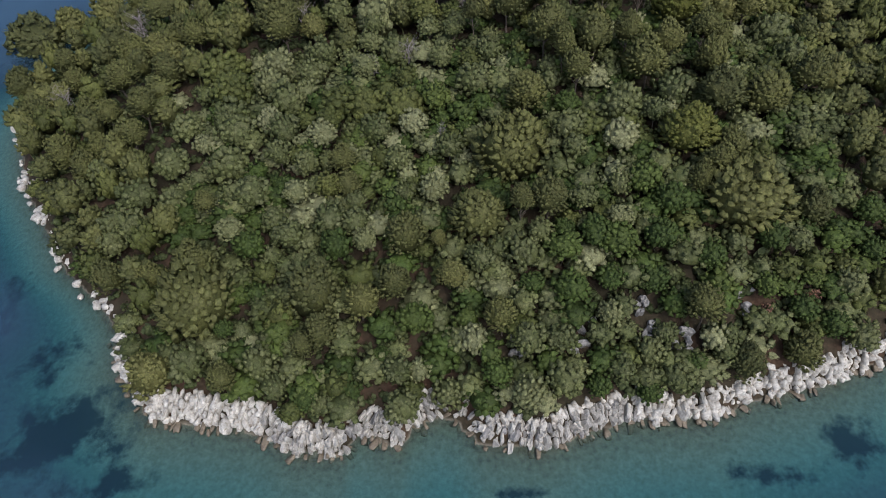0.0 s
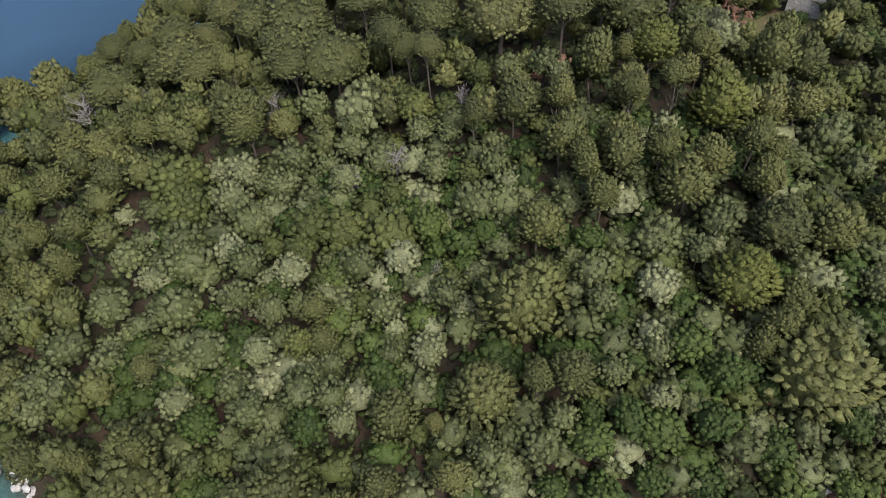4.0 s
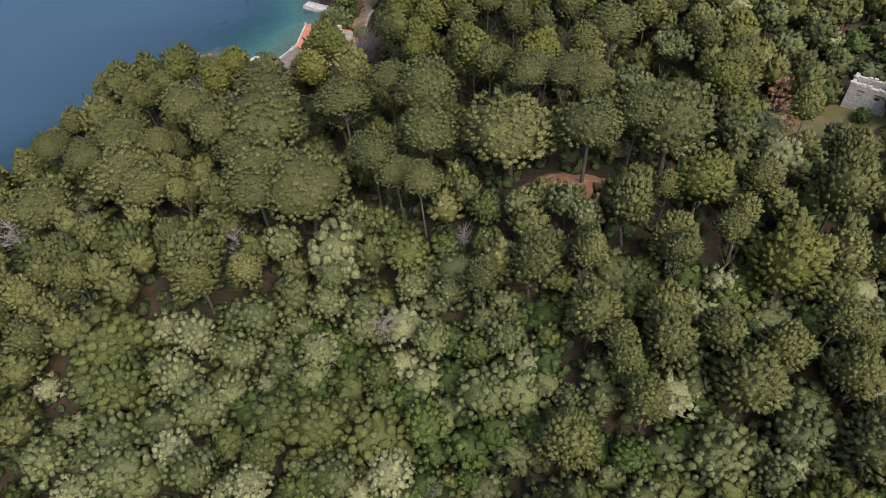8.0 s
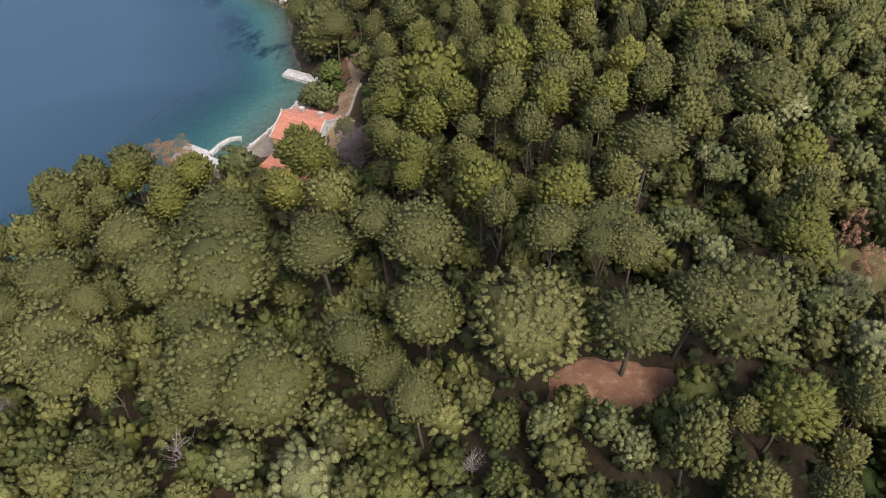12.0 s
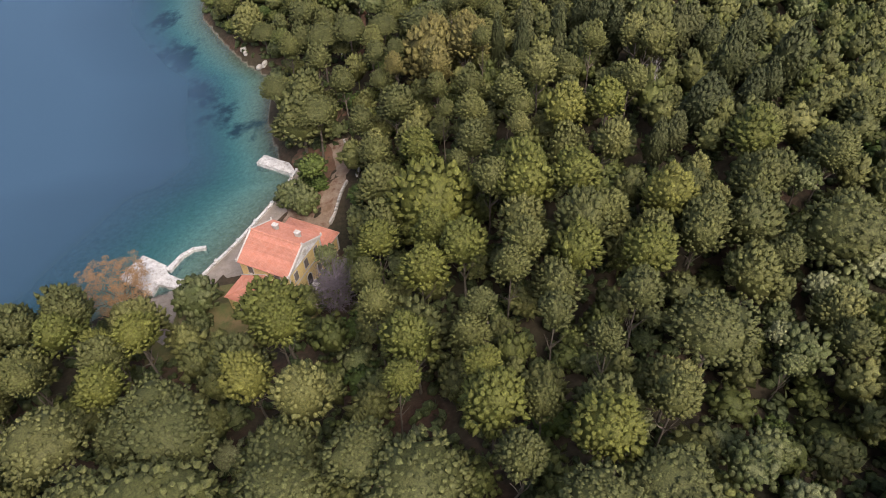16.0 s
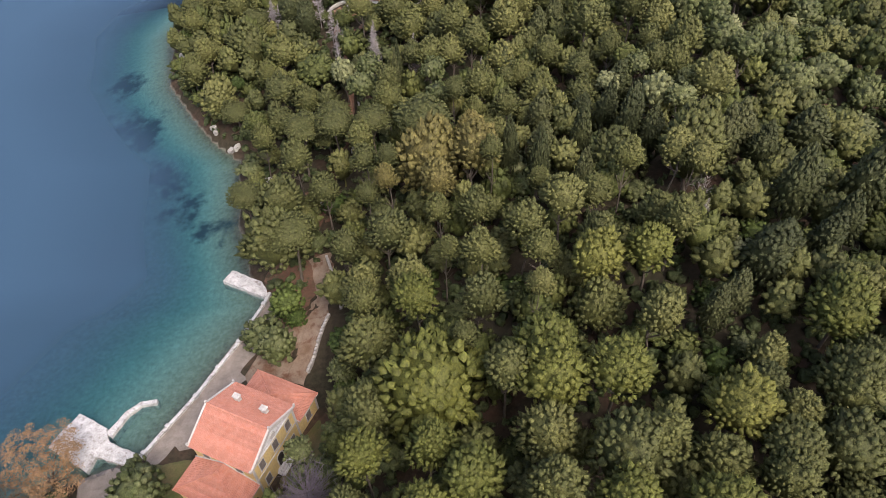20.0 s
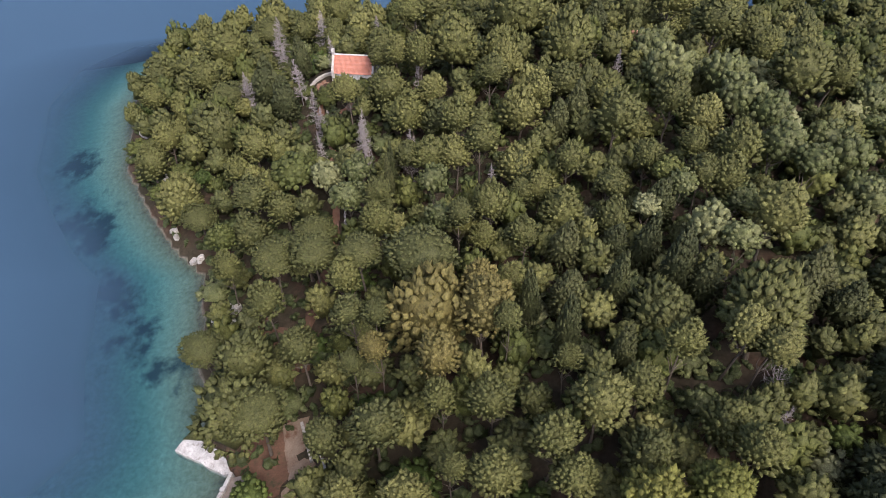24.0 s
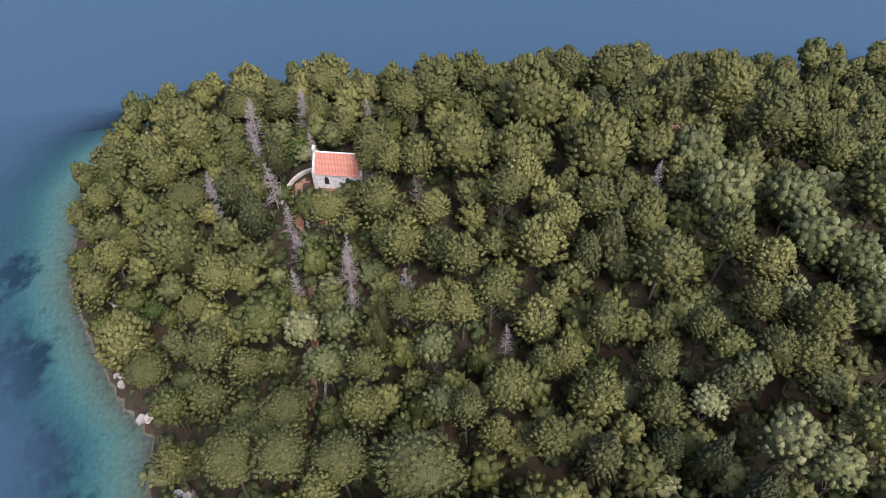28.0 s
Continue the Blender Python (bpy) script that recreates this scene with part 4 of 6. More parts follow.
lime(-3.5, 171.6, 3.8, 18.0)
lime(-21.5, 177.9, 3.5, 18.0)
lime(-45.4, 178.6, 2.3, 16.4)
lime(-40.9, 179.7, 3.4, 17.0)
lime(25.3, 181.3, 3.6, 15.7)
lime(-21.7, 181.3, 4.3, 18.0)
lime(16.9, 182.7, 3.7, 16.4)
lime(-52.9, 182.7, 3.7, 16.5)
lime(-2.6, 184.3, 3.7, 16.9)
lime(3.2, 186.4, 3.5, 16.5)
lime(-1.5, 191.5, 3.2, 16.3)
lime(-8.8, 191.6, 3.0, 16.3)
lime(30.6, 192.9, 4.1, 14.5)
lime(19.8, 197.8, 3.8, 15.8)
lime(13.1, 198.3, 4.3, 16.5)
lime(-0.8, 200.5, 7.3, 16.7)
lime(13.4, 202.6, 5.1, 16.3)
lime(46.5, 203.8, 3.9, 12.7)
lime(-2.5, 215.1, 3.3, 13.8)
lime(20.7, 215.3, 4.0, 14.8)
lime(27.7, 215.5, 3.7, 14.3)
yellow(0.4, 235.7, 2.9, 17.1)
yellow(-7.1, 238.0, 1.9, 16.5)
yellow(6.5, 241.0, 3.6, 16.9)
yellow(6.0, 244.2, 2.6, 16.1)
yellow(-1.1, 245.1, 6.5, 17.8)
cypress(33.6, 207.1, 2.2, 11.5)
cypress(36.9, 209.6, 2.5, 9.9)
cypress(41.6, 214.1, 3.5, 14.1)
cypress(51.0, 217.4, 2.8, 11.8)
cypress(45.7, 217.6, 3.9, 9.1)
cypress(55.9, 221.1, 2.7, 11.7)
cypress(49.8, 225.8, 3.4, 16.4)
cypress(60.8, 227.4, 4.1, 17.2)
cypress(54.1, 230.2, 4.2, 11.7)
cypress(22.8, 234.8, 2.2, 13.0)
cypress(16.6, 238.3, 2.1, 15.8)
cypress(52.4, 240.6, 3.0, 11.2)
cypress(46.2, 241.5, 3.0, 13.5)
cypress(12.9, 243.8, 1.9, 15.1)
cypress(35.7, 244.9, 3.1, 12.0)
cypress(18.1, 245.4, 3.3, 11.4)
cypress(49.6, 245.4, 3.8, 12.2)
cypress(62.4, 245.7, 4.4, 11.9)
cypress(24.1, 245.8, 2.3, 13.5)
cypress(32.4, 246.9, 2.9, 15.3)
cypress(29.3, 252.5, 2.5, 13.0)
cypress(18.8, 254.2, 3.1, 12.2)
cypress(26.4, 255.2, 2.8, 9.3)
cypress(33.3, 261.1, 3.1, 11.6)
cypress(14.9, 272.7, 2.6, 9.4)
cypress(-6.3, 272.8, 1.2, 12.0)
cypress(-6.0, 276.0, 1.1, 11.8)
cypress(22.4, 283.4, 2.9, 10.7)
cypress(25.9, 285.3, 2.8, 12.2)
cypress(-26.2, 296.8, 2.9, 13.0)
cypress(-31.3, 303.3, 3.4, 13.7)
cypress(-24.7, 310.2, 2.6, 11.6)
cypress(35.2, 317.9, 3.6, 9.9)
cypress(30.7, 319.7, 3.6, 8.9)
oak(-21.8, 84.1, 2.6, 6.4)
oak(-22.7, 98.6, 2.7, 5.9)
oak(-10.5, 100.1, 4.2, 6.9)
oak(-16.8, 101.4, 4.0, 6.9)
oak(-21.4, 102.6, 3.7, 6.7)
oak(-55.2, 106.4, 2.7, 6.1)
oak(-42.1, 106.8, 4.0, 8.0)
oak(-9.5, 107.2, 2.6, 5.7)
oak(2.2, 108.4, 2.2, 4.8)
oak(45.8, 113.7, 2.7, 5.9)
oak(-44.5, 114.8, 5.3, 7.3)
oak(4.4, 121.6, 2.3, 6.1)
oak(-6.3, 122.1, 2.9, 7.4)
oak(-7.8, 125.7, 3.2, 6.5)
oak(4.6, 128.1, 2.5, 6.1)
oak(-47.3, 130.0, 4.3, 8.0)
oak(-53.2, 135.3, 2.7, 5.5)
oak(35.6, 266.0, 2.3, 11.4)
oak(-34.3, 267.7, 2.7, 10.1)
oak(-22.4, 278.6, 3.9, 10.2)
olive(-9.5, 48.0, 2.6, 5.5)
olive(-21.1, 48.9, 2.0, 4.2)
olive(7.8, 49.2, 2.8, 5.8)
olive(13.3, 50.5, 2.9, 6.2)
olive(29.2, 50.9, 2.6, 5.6)
olive(-3.2, 50.9, 2.7, 5.7)
olive(-28.2, 51.4, 2.5, 5.3)
olive(21.6, 52.4, 2.5, 5.2)
olive(-10.4, 53.4, 2.3, 5.0)
olive(-30.5, 54.5, 3.1, 6.5)
olive(25.8, 54.5, 2.3, 4.9)
olive(37.1, 54.7, 2.2, 4.6)
olive(-41.2, 55.5, 3.1, 6.6)
olive(9.0, 55.6, 2.8, 6.0)
olive(13.0, 55.8, 2.5, 5.3)
olive(1.1, 56.5, 2.5, 5.3)
olive(28.5, 56.8, 2.0, 4.3)
olive(57.8, 57.7, 2.6, 5.4)
olive(20.7, 59.7, 2.2, 4.7)
olive(57.1, 64.0, 2.6, 5.5)
olive(2.5, 67.5, 2.3, 6.5)
olive(9.1, 68.5, 3.0, 6.3)
olive(49.5, 68.6, 2.1, 6.3)
olive(11.3, 70.8, 2.1, 6.3)
olive(23.5, 72.2, 2.0, 6.3)
olive(-15.1, 72.8, 2.1, 6.3)
olive(-27.7, 74.7, 2.7, 6.4)
olive(18.2, 75.4, 2.2, 6.4)
olive(-16.9, 76.1, 2.5, 6.5)
olive(-37.5, 76.5, 2.3, 6.3)
olive(-21.1, 77.6, 3.1, 6.6)
olive(-58.9, 78.4, 2.7, 6.5)
olive(-30.4, 78.8, 2.4, 5.1)
olive(24.0, 78.9, 2.6, 5.4)
olive(-55.0, 80.5, 3.4, 6.7)
olive(-17.7, 81.3, 2.1, 4.4)
olive(-4.5, 81.5, 2.6, 6.4)
olive(-59.2, 82.0, 3.0, 6.4)
olive(-9.9, 82.0, 2.2, 4.7)
olive(-27.0, 82.7, 2.4, 6.4)
olive(-48.7, 83.5, 3.0, 6.3)
olive(-34.7, 83.7, 3.4, 6.8)
olive(18.0, 85.0, 2.3, 6.4)
olive(54.0, 85.4, 2.5, 6.5)
olive(25.9, 86.4, 2.9, 6.5)
olive(-56.7, 86.9, 3.6, 6.9)
olive(-10.9, 87.4, 2.3, 6.3)
olive(-2.0, 89.0, 2.4, 6.3)
olive(-26.0, 89.0, 2.3, 6.3)
olive(18.0, 89.8, 3.0, 6.6)
olive(-39.8, 90.8, 3.6, 6.8)
olive(31.7, 90.9, 2.2, 6.3)
olive(-31.4, 91.5, 2.5, 6.5)
olive(-50.9, 92.4, 3.3, 6.7)
olive(-69.6, 92.6, 2.6, 5.4)
olive(26.4, 93.7, 3.2, 6.6)
olive(-27.5, 94.5, 2.3, 4.8)
olive(-65.2, 94.8, 3.1, 6.6)
olive(-24.1, 94.9, 2.8, 6.6)
olive(-7.8, 94.9, 2.9, 6.6)
olive(-14.6, 95.0, 3.0, 6.5)
olive(34.9, 96.1, 3.2, 6.8)
olive(-45.7, 96.3, 2.3, 4.9)
olive(-31.4, 96.9, 3.2, 6.7)
olive(-40.2, 97.6, 3.5, 7.0)
olive(-49.3, 100.0, 3.1, 6.7)
olive(-34.1, 100.0, 2.6, 5.5)
olive(-41.7, 101.7, 3.4, 6.8)
olive(12.4, 101.7, 1.8, 3.8)
olive(2.7, 102.2, 3.4, 6.7)
olive(-31.6, 104.6, 3.6, 6.9)
olive(58.4, 106.0, 3.0, 6.7)
olive(-28.1, 106.9, 2.7, 5.7)
olive(5.5, 108.8, 2.7, 5.7)
olive(-34.5, 109.4, 3.2, 6.8)
olive(-3.0, 109.8, 2.4, 6.2)
olive(-17.0, 110.5, 2.6, 6.6)
olive(-28.0, 111.6, 2.8, 5.9)
olive(56.8, 113.3, 3.8, 6.9)
olive(-11.6, 113.5, 2.9, 6.7)
olive(-34.5, 115.2, 3.1, 6.6)
olive(-20.2, 115.5, 2.4, 5.0)
olive(-0.8, 115.7, 2.0, 6.1)
olive(-25.6, 116.3, 3.4, 6.8)
olive(-16.5, 117.3, 2.7, 6.5)
olive(-5.3, 117.4, 2.3, 6.4)
olive(-16.0, 120.0, 2.4, 8.1)
olive(16.8, 123.7, 2.2, 6.7)
olive(-15.9, 124.0, 4.7, 9.5)
olive(14.9, 126.0, 2.7, 7.5)
olive(-23.2, 126.7, 3.0, 8.7)
olive(8.6, 127.0, 2.2, 6.7)
olive(-14.1, 132.2, 2.9, 6.7)
olive(46.0, 134.6, 3.2, 10.3)
olive(42.3, 141.0, 2.9, 9.6)
olive(47.7, 144.3, 2.8, 8.4)
olive(32.8, 149.8, 2.4, 8.8)
olive(28.3, 153.4, 2.6, 10.3)
olive(32.6, 156.6, 2.5, 8.1)
olive(37.7, 165.7, 1.6, 9.5)
olive(40.3, 168.4, 3.4, 9.9)
olive(38.5, 170.3, 1.6, 9.1)
olive(62.3, 171.4, 3.1, 6.2)
olive(40.7, 174.3, 2.3, 7.4)
olive(61.0, 177.9, 2.8, 8.6)
olive(46.9, 178.2, 2.1, 8.1)
olive(51.2, 178.6, 3.4, 7.0)
olive(54.2, 181.9, 3.3, 8.6)
olive(46.9, 185.2, 2.8, 8.3)
olive(50.3, 185.5, 3.8, 8.6)
olive(-15.7, 193.5, 3.6, 7.6)
olive(-38.8, 194.1, 4.1, 8.4)
olive(-17.6, 195.8, 1.9, 9.4)
olive(51.2, 196.5, 2.8, 8.3)
olive(-14.5, 212.1, 2.5, 6.7)
olive(-24.9, 217.5, 3.3, 6.6)
olive(40.7, 249.1, 2.5, 12.6)
olive(37.9, 253.3, 3.2, 12.5)
olive(30.9, 258.5, 2.0, 10.1)
olive(78.9, 259.8, 3.4, 6.8)
olive(45.8, 260.9, 2.5, 9.0)
olive(67.2, 260.9, 3.2, 8.6)
olive(1.5, 261.4, 2.5, 11.5)
olive(36.8, 261.6, 2.4, 11.9)
olive(56.3, 264.1, 3.1, 13.1)
olive(66.0, 264.3, 3.7, 7.4)
olive(73.6, 265.0, 4.1, 8.1)
olive(-12.8, 269.2, 3.1, 11.5)
olive(1.0, 269.3, 2.6, 11.4)
olive(54.0, 269.3, 3.2, 13.0)
olive(-37.2, 271.4, 2.4, 4.7)
olive(67.4, 271.8, 4.3, 8.6)
olive(48.1, 274.7, 2.8, 7.8)
olive(58.5, 274.8, 3.1, 8.4)
olive(-11.4, 275.0, 2.7, 11.0)
olive(-16.6, 275.3, 2.8, 10.6)
olive(54.9, 277.3, 3.4, 12.9)
olive(66.1, 277.6, 3.5, 7.1)
olive(60.1, 280.4, 3.7, 7.4)
olive(52.7, 282.4, 4.0, 13.6)
olive(50.8, 287.3, 3.9, 14.0)
olive(80.7, 290.8, 3.7, 7.3)
olive(42.5, 291.1, 4.6, 14.3)
olive(54.8, 294.7, 4.5, 9.7)
olive(60.9, 296.4, 4.1, 8.2)
olive(47.8, 297.3, 4.0, 8.5)
olive(43.4, 304.1, 4.5, 9.8)
olive(70.2, 304.5, 2.9, 9.0)
bush(-23.2, 49.7, 2.3, 4.6)
bush(25.4, 49.9, 2.1, 4.3)
bush(18.2, 50.5, 2.1, 4.3)
bush(-16.9, 51.0, 1.9, 3.8)
bush(4.0, 51.9, 2.5, 4.9)
bush(32.2, 53.4, 1.8, 3.5)
bush(-12.6, 55.7, 1.6, 3.3)
bush(53.7, 58.8, 2.5, 5.0)
bush(-36.0, 59.6, 1.6, 5.9)
bush(-7.6, 60.0, 2.8, 6.4)
bush(49.0, 60.9, 2.2, 4.5)
bush(15.3, 62.3, 2.8, 6.2)
bush(44.4, 63.7, 2.2, 4.5)
bush(27.7, 64.0, 2.5, 5.0)
bush(9.7, 64.1, 2.1, 4.2)
bush(21.2, 64.3, 2.5, 5.0)
bush(51.6, 65.0, 1.8, 3.6)
bush(36.4, 67.1, 2.5, 5.0)
bush(14.6, 68.1, 2.8, 6.3)
bush(23.1, 69.1, 3.2, 6.5)
bush(61.7, 69.3, 2.3, 4.6)
bush(45.8, 69.3, 2.5, 6.2)
bush(28.8, 69.5, 2.8, 6.3)
bush(19.8, 70.6, 2.9, 6.3)
bush(15.4, 72.0, 2.1, 4.3)
bush(-20.1, 72.6, 3.0, 6.4)
bush(-33.8, 73.5, 2.7, 6.4)
bush(31.2, 74.9, 2.9, 6.5)
bush(63.0, 75.0, 2.5, 5.0)
bush(27.9, 78.9, 3.0, 6.3)
bush(-46.9, 80.2, 1.7, 3.4)
bush(17.7, 94.1, 2.3, 6.2)
bush(0.6, 94.3, 1.8, 3.5)
bush(-4.3, 100.3, 3.0, 6.5)
bush(6.7, 104.5, 1.9, 3.7)
bush(-14.0, 216.2, 2.9, 6.1)
bush(-23.8, 224.7, 2.8, 7.3)
bush(-41.5, 285.5, 1.8, 5.2)
pink(43.8, 60.6, 1.2, 3.2)
pink(51.3, 62.5, 1.2, 3.3)
pink(56.0, 151.6, 2.4, 6.4)
pink(56.4, 158.0, 2.6, 7.0)
pink(41.3, 310.4, 2.6, 6.9)
dead(-3.5, 93.0, 1.3, 4.0)
dead(-15.9, 109.9, 2.0, 4.9)
dead(-9.3, 112.5, 2.3, 5.7)
dead(-81.0, 117.7, 2.5, 6.3)
dead(1.5, 124.5, 1.4, 4.0)
dead(-30.6, 129.3, 2.3, 5.8)
dead(-55.8, 137.8, 1.9, 4.7)
dead(-70.1, 139.5, 4.4, 7.0)
dead(39.4, 229.8, 2.3, 5.7)
dead(-2.8, 277.0, 2.1, 6.0)
twiggy(-15.9, 190.4, 4.0, 8.2)
bare(37.1, 223.7, 1.6, 9.0)
bare(8.9, 265.3, 1.4, 9.5)
bare(10.2, 271.6, 1.5, 9.0)
bare(-10.4, 280.4, 1.7, 9.5)
bare(-2.7, 281.7, 2.1, 9.4)
bare(-18.7, 283.8, 1.7, 9.5)
bare(-11.2, 285.9, 2.0, 9.0)
bare(-11.2, 285.9, 1.4, 9.0)
bare(-11.5, 288.7, 1.7, 9.0)
bare(-19.4, 290.7, 2.1, 9.3)
bare(-21.1, 296.1, 1.7, 9.5)
bare(35.8, 298.2, 1.7, 9.5)
bare(-1.3, 300.1, 1.5, 9.0)
bare(-33.5, 301.9, 1.7, 9.5)
bare(-24.5, 303.8, 2.5, 10.9)
bare(-35.7, 306.8, 1.6, 9.0)
bare(-36.0, 307.7, 2.0, 9.0)
bare(-18.4, 310.9, 1.6, 9.5)
bare(-28.8, 314.9, 1.7, 9.5)
bare(-31.3, 321.5, 1.9, 9.0)
bare(-9.7, 322.3, 1.9, 9.0)
bare(-31.4, 325.2, 2.6, 11.6)
bare(-22.0, 326.8, 2.4, 10.7)



# ---- the rest of the wood, and the undergrowth that closes the gaps ----
def clear_ground(x, y):
    """Places kept free of trees: quay, villa, paths, chapel yard, clearings and the ruin's meadow."""
    along, across = (x + 25.5) * 0.43 + (y - 203) * 0.903, (x + 25.5) * -0.903 + (y - 203) * 0.43
    if abs(along) < 21 and -9.5 < across < 14:
        return True
    if math.hypot(x + 44, y - 199) < 7 or math.hypot(x + 16, y - 309) < 7.5:
        return True
    if 214 < y < 236 and abs(x + 21.5 - (y - 214) * 0.10) < 3.2:
        return True
    if 236 < y < 300 and abs(x - PATH_X(y)) < 0.9:
        return True
    if math.hypot((x - 17) / 2, y - 132.8) < 4.2 or math.hypot(x - 66, y - 151) < 6.5 or math.hypot(x - 60, y - 153) < 4 or math.hypot(x - 55, y - 149.5) < 5.5 or math.hypot(x - 70, y - 158) < 6:
        return True
    return math.hypot(x + 22, y - 268) < 3.0


def PATH_X(y):
    return float(np.interp(y, (236, 247, 258, 270, 288, 300, 308), (-19, -20.5, -17.5, -15.5, -17, -20.5, -21)))


OUTCROPS = ((26, 61.5), (26.5, 58.5), (17, 56.5), (31.6, 56.8), (41, 62), (7, 55.5), (14.5, 55.5))
TAKEN = PLANTED + [(x, y, r) for x, y, r, h in WOOD["pine"]]
fill_rng = np.random.default_rng(5)
spots = np.array([(x + fill_rng.uniform(-1.2, 1.2), y + fill_rng.uniform(-1.2, 1.2)) for y in np.arange(47, 351, 2.4) for x in np.arange(-98, 118, 2.4)])
fill_rng.shuffle(spots)
depth_in = inland(spots[:, 0], spots[:, 1])
taken = np.array(TAKEN)
for (x, y), d in zip(spots, depth_in):
    if d < 2.0 or (y < 64 and x > -46 and d < 3.3) or clear_ground(x, y):
        continue
    south_slope = y < 118 and -48 < x < 62
    big = (not south_slope and fill_rng.random() < 0.62)
    r = fill_rng.uniform(2.3, 3.2) if big else fill_rng.uniform(2.0, 3.4)
    gap = np.hypot(taken[:, 0] - x, taken[:, 1] - y) - taken[:, 2] * 0.80
    if gap.min() < r * (0.02 if south_slope else 0.32):
        continue
    if any(math.hypot(x - a, y - b) < 2.4 for a, b in OUTCROPS):
        continue
    taken = np.concatenate([taken, [(x, y, r)]])
    pick = fill_rng.random()
    if big:
        kind, h = ("pine" if pick < 0.78 else "oak"), fill_rng.uniform(5.5, 9.5)
    elif south_slope:
        kind, h = ("olive" if pick < 0.52 else "bush" if pick < 0.86 else "oak"), fill_rng.uniform(2.8, 5.0)
    else:
        kind, h = ("olive" if pick < 0.42 else "bush" if pick < 0.62 else "oak"), fill_rng.uniform(2.4, 4.2)
    WOOD[kind].append((x, y, r, h))


def merged(name, models, model_h, spots_, mat, label, seed):
    """Many plants of one kind as one object, with a tone for each plant."""
    r_ = np.random.default_rng(seed)
    V, F, T, N, n = [], [], [], [], 0
    for x, y, r, h in spots_:
        v, f, nrm = models[r_.integers(len(models))]
        a, s = r_.uniform(0, 6.28), r / 4.0
        c, q = math.cos(a) * s, math.sin(a) * s
        V.append(np.stack([v[:, 0] * c - v[:, 1] * q + x, v[:, 0] * q + v[:, 1] * c + y, v[:, 2] * h / model_h + land(x, y) - 0.1], -1))
        N.append(np.stack([(nrm[:, 0] * c - nrm[:, 1] * q) / s, (nrm[:, 0] * q + nrm[:, 1] * c) / s, nrm[:, 2]], -1))
        F.append(f + n)
        T.append(np.full(len(v), r_.random(), np.float32))
        n += len(v)
    me = tri_mesh(name, np.concatenate(V), np.concatenate(F), mat, np.concatenate(N))
    at = me.attributes.new("tone", "FLOAT", "POINT")
    at.data.foreach_set("value", np.concatenate(T))
    return tagged(part(name, me, None), label, "wood", kind="stuff")


def stem(h, r):
    return tubes([[((0, 0, -0.6), r), ((0.2, 0.1, h * 0.5), r * 0.8), ((0, 0.1, h), r * 0.5)]], 5)


def joined_pair(a, b):
    return np.concatenate([a[0], b[0]]), np.concatenate([a[1], b[1] + len(a[0])]), np.concatenate([a[2], unit(b[0] * (1, 1, 0.05))])


merged("pine_wood", [joined_pair(pine_crown(R_(400 + k), False), stem(6, 0.25)) for k in range(4)], 12.6, WOOD["pine"], PINE_W, "closed wood of lesser olive-green pines between the tall ones", 1)
merged("olive_scrub", [joined_pair(round_crown(R_(410 + k), 0.2, 7.2, 3.9, False), stem(3, 0.2)) for k in range(4)], 7.4, WOOD["olive"], OLIVE_W, "silvery scrub of wild olive and holm oak", 2)
merged("evergreen_scrub", [joined_pair(round_crown(R_(420 + k), 0.0, 7.0, 3.9, False), stem(3, 0.2)) for k in range(4)], 7.2, WOOD["bush"], BUSH_W, "bright green evergreen scrub on the slope", 3)
merged("oak_scrub", [joined_pair(round_crown(R_(430 + k), 0.2, 7.4, 3.9, False), stem(3, 0.2)) for k in range(4)], 7.6, WOOD["oak"], OAK_W, "dark oak scrub under the pines", 4)

under_rng = np.random.default_rng(9)
UV_, UF_, un = [], [], 0
low_bushes = [leafage([((0, 0, 0.35), 0.75), ((0.6, 0.3, 0.2), 0.6)], 3, 0.7, np.random.default_rng(300 + k), "blade", 0.6, 0.8) for k in range(6)]
for y in np.arange(46, 349, 2.6):
    for x in np.arange(-98, 118, 2.6):
        px_, py_ = x + under_rng.uniform(-0.9, 0.9), y + under_rng.uniform(-0.9, 0.9)
        if float(inland(px_, py_)) < (1.2 if py_ > 70 or px_ < -46 else 2.9) or clear_ground(px_, py_) or under_rng.random() < 0.08:
            continue
        s = under_rng.uniform(0.8, 1.8)
        a = under_rng.uniform(0, 6.28)
        V, F = low_bushes[under_rng.integers(6)]
        c, q = math.cos(a) * s, math.sin(a) * s
        W_ = np.stack([V[:, 0] * c - V[:, 1] * q, V[:, 0] * q + V[:, 1] * c, V[:, 2] * s * under_rng.uniform(0.7, 1.2)], -1)
        UV_.append(W_ + np.array((px_, py_, land(px_, py_))))
        UF_.append(F + un)
        un += len(V)
SCRUB = foliage("scrub_leaves", (0.046, 0.060, 0.020), (0.056, 0.072, 0.025), (0.100, 0.106, 0.050))
undergrowth = part("undergrowth", tri_mesh("undergrowth", np.concatenate(UV_), np.concatenate(UF_), SCRUB), None)
for x, y, r, h in ((-41.0, 197.2, 3.2, 5.0), (-38.8, 191.5, 2.4, 4.0), (-27.0, 220.2, 3.4, 5.4), (-15.5, 196.5, 1.8, 3.2), (-13.8, 201.5, 2.0, 4.0)):
    olive(x, y, r, h)
for x, y, r, h in ((-25.0, 226.4, 2.4, 3.2), (-22.8, 223.8, 2.0, 3.0), (-13.6, 209, 1.8, 3.2), (-19.6, 191.6, 1.9, 3.4)):
    bush(x, y, r, h)
bush(68.6, 153.2, 1.6, 2.6)
olive(-17.6, 195.8, 1.9, 3.2)
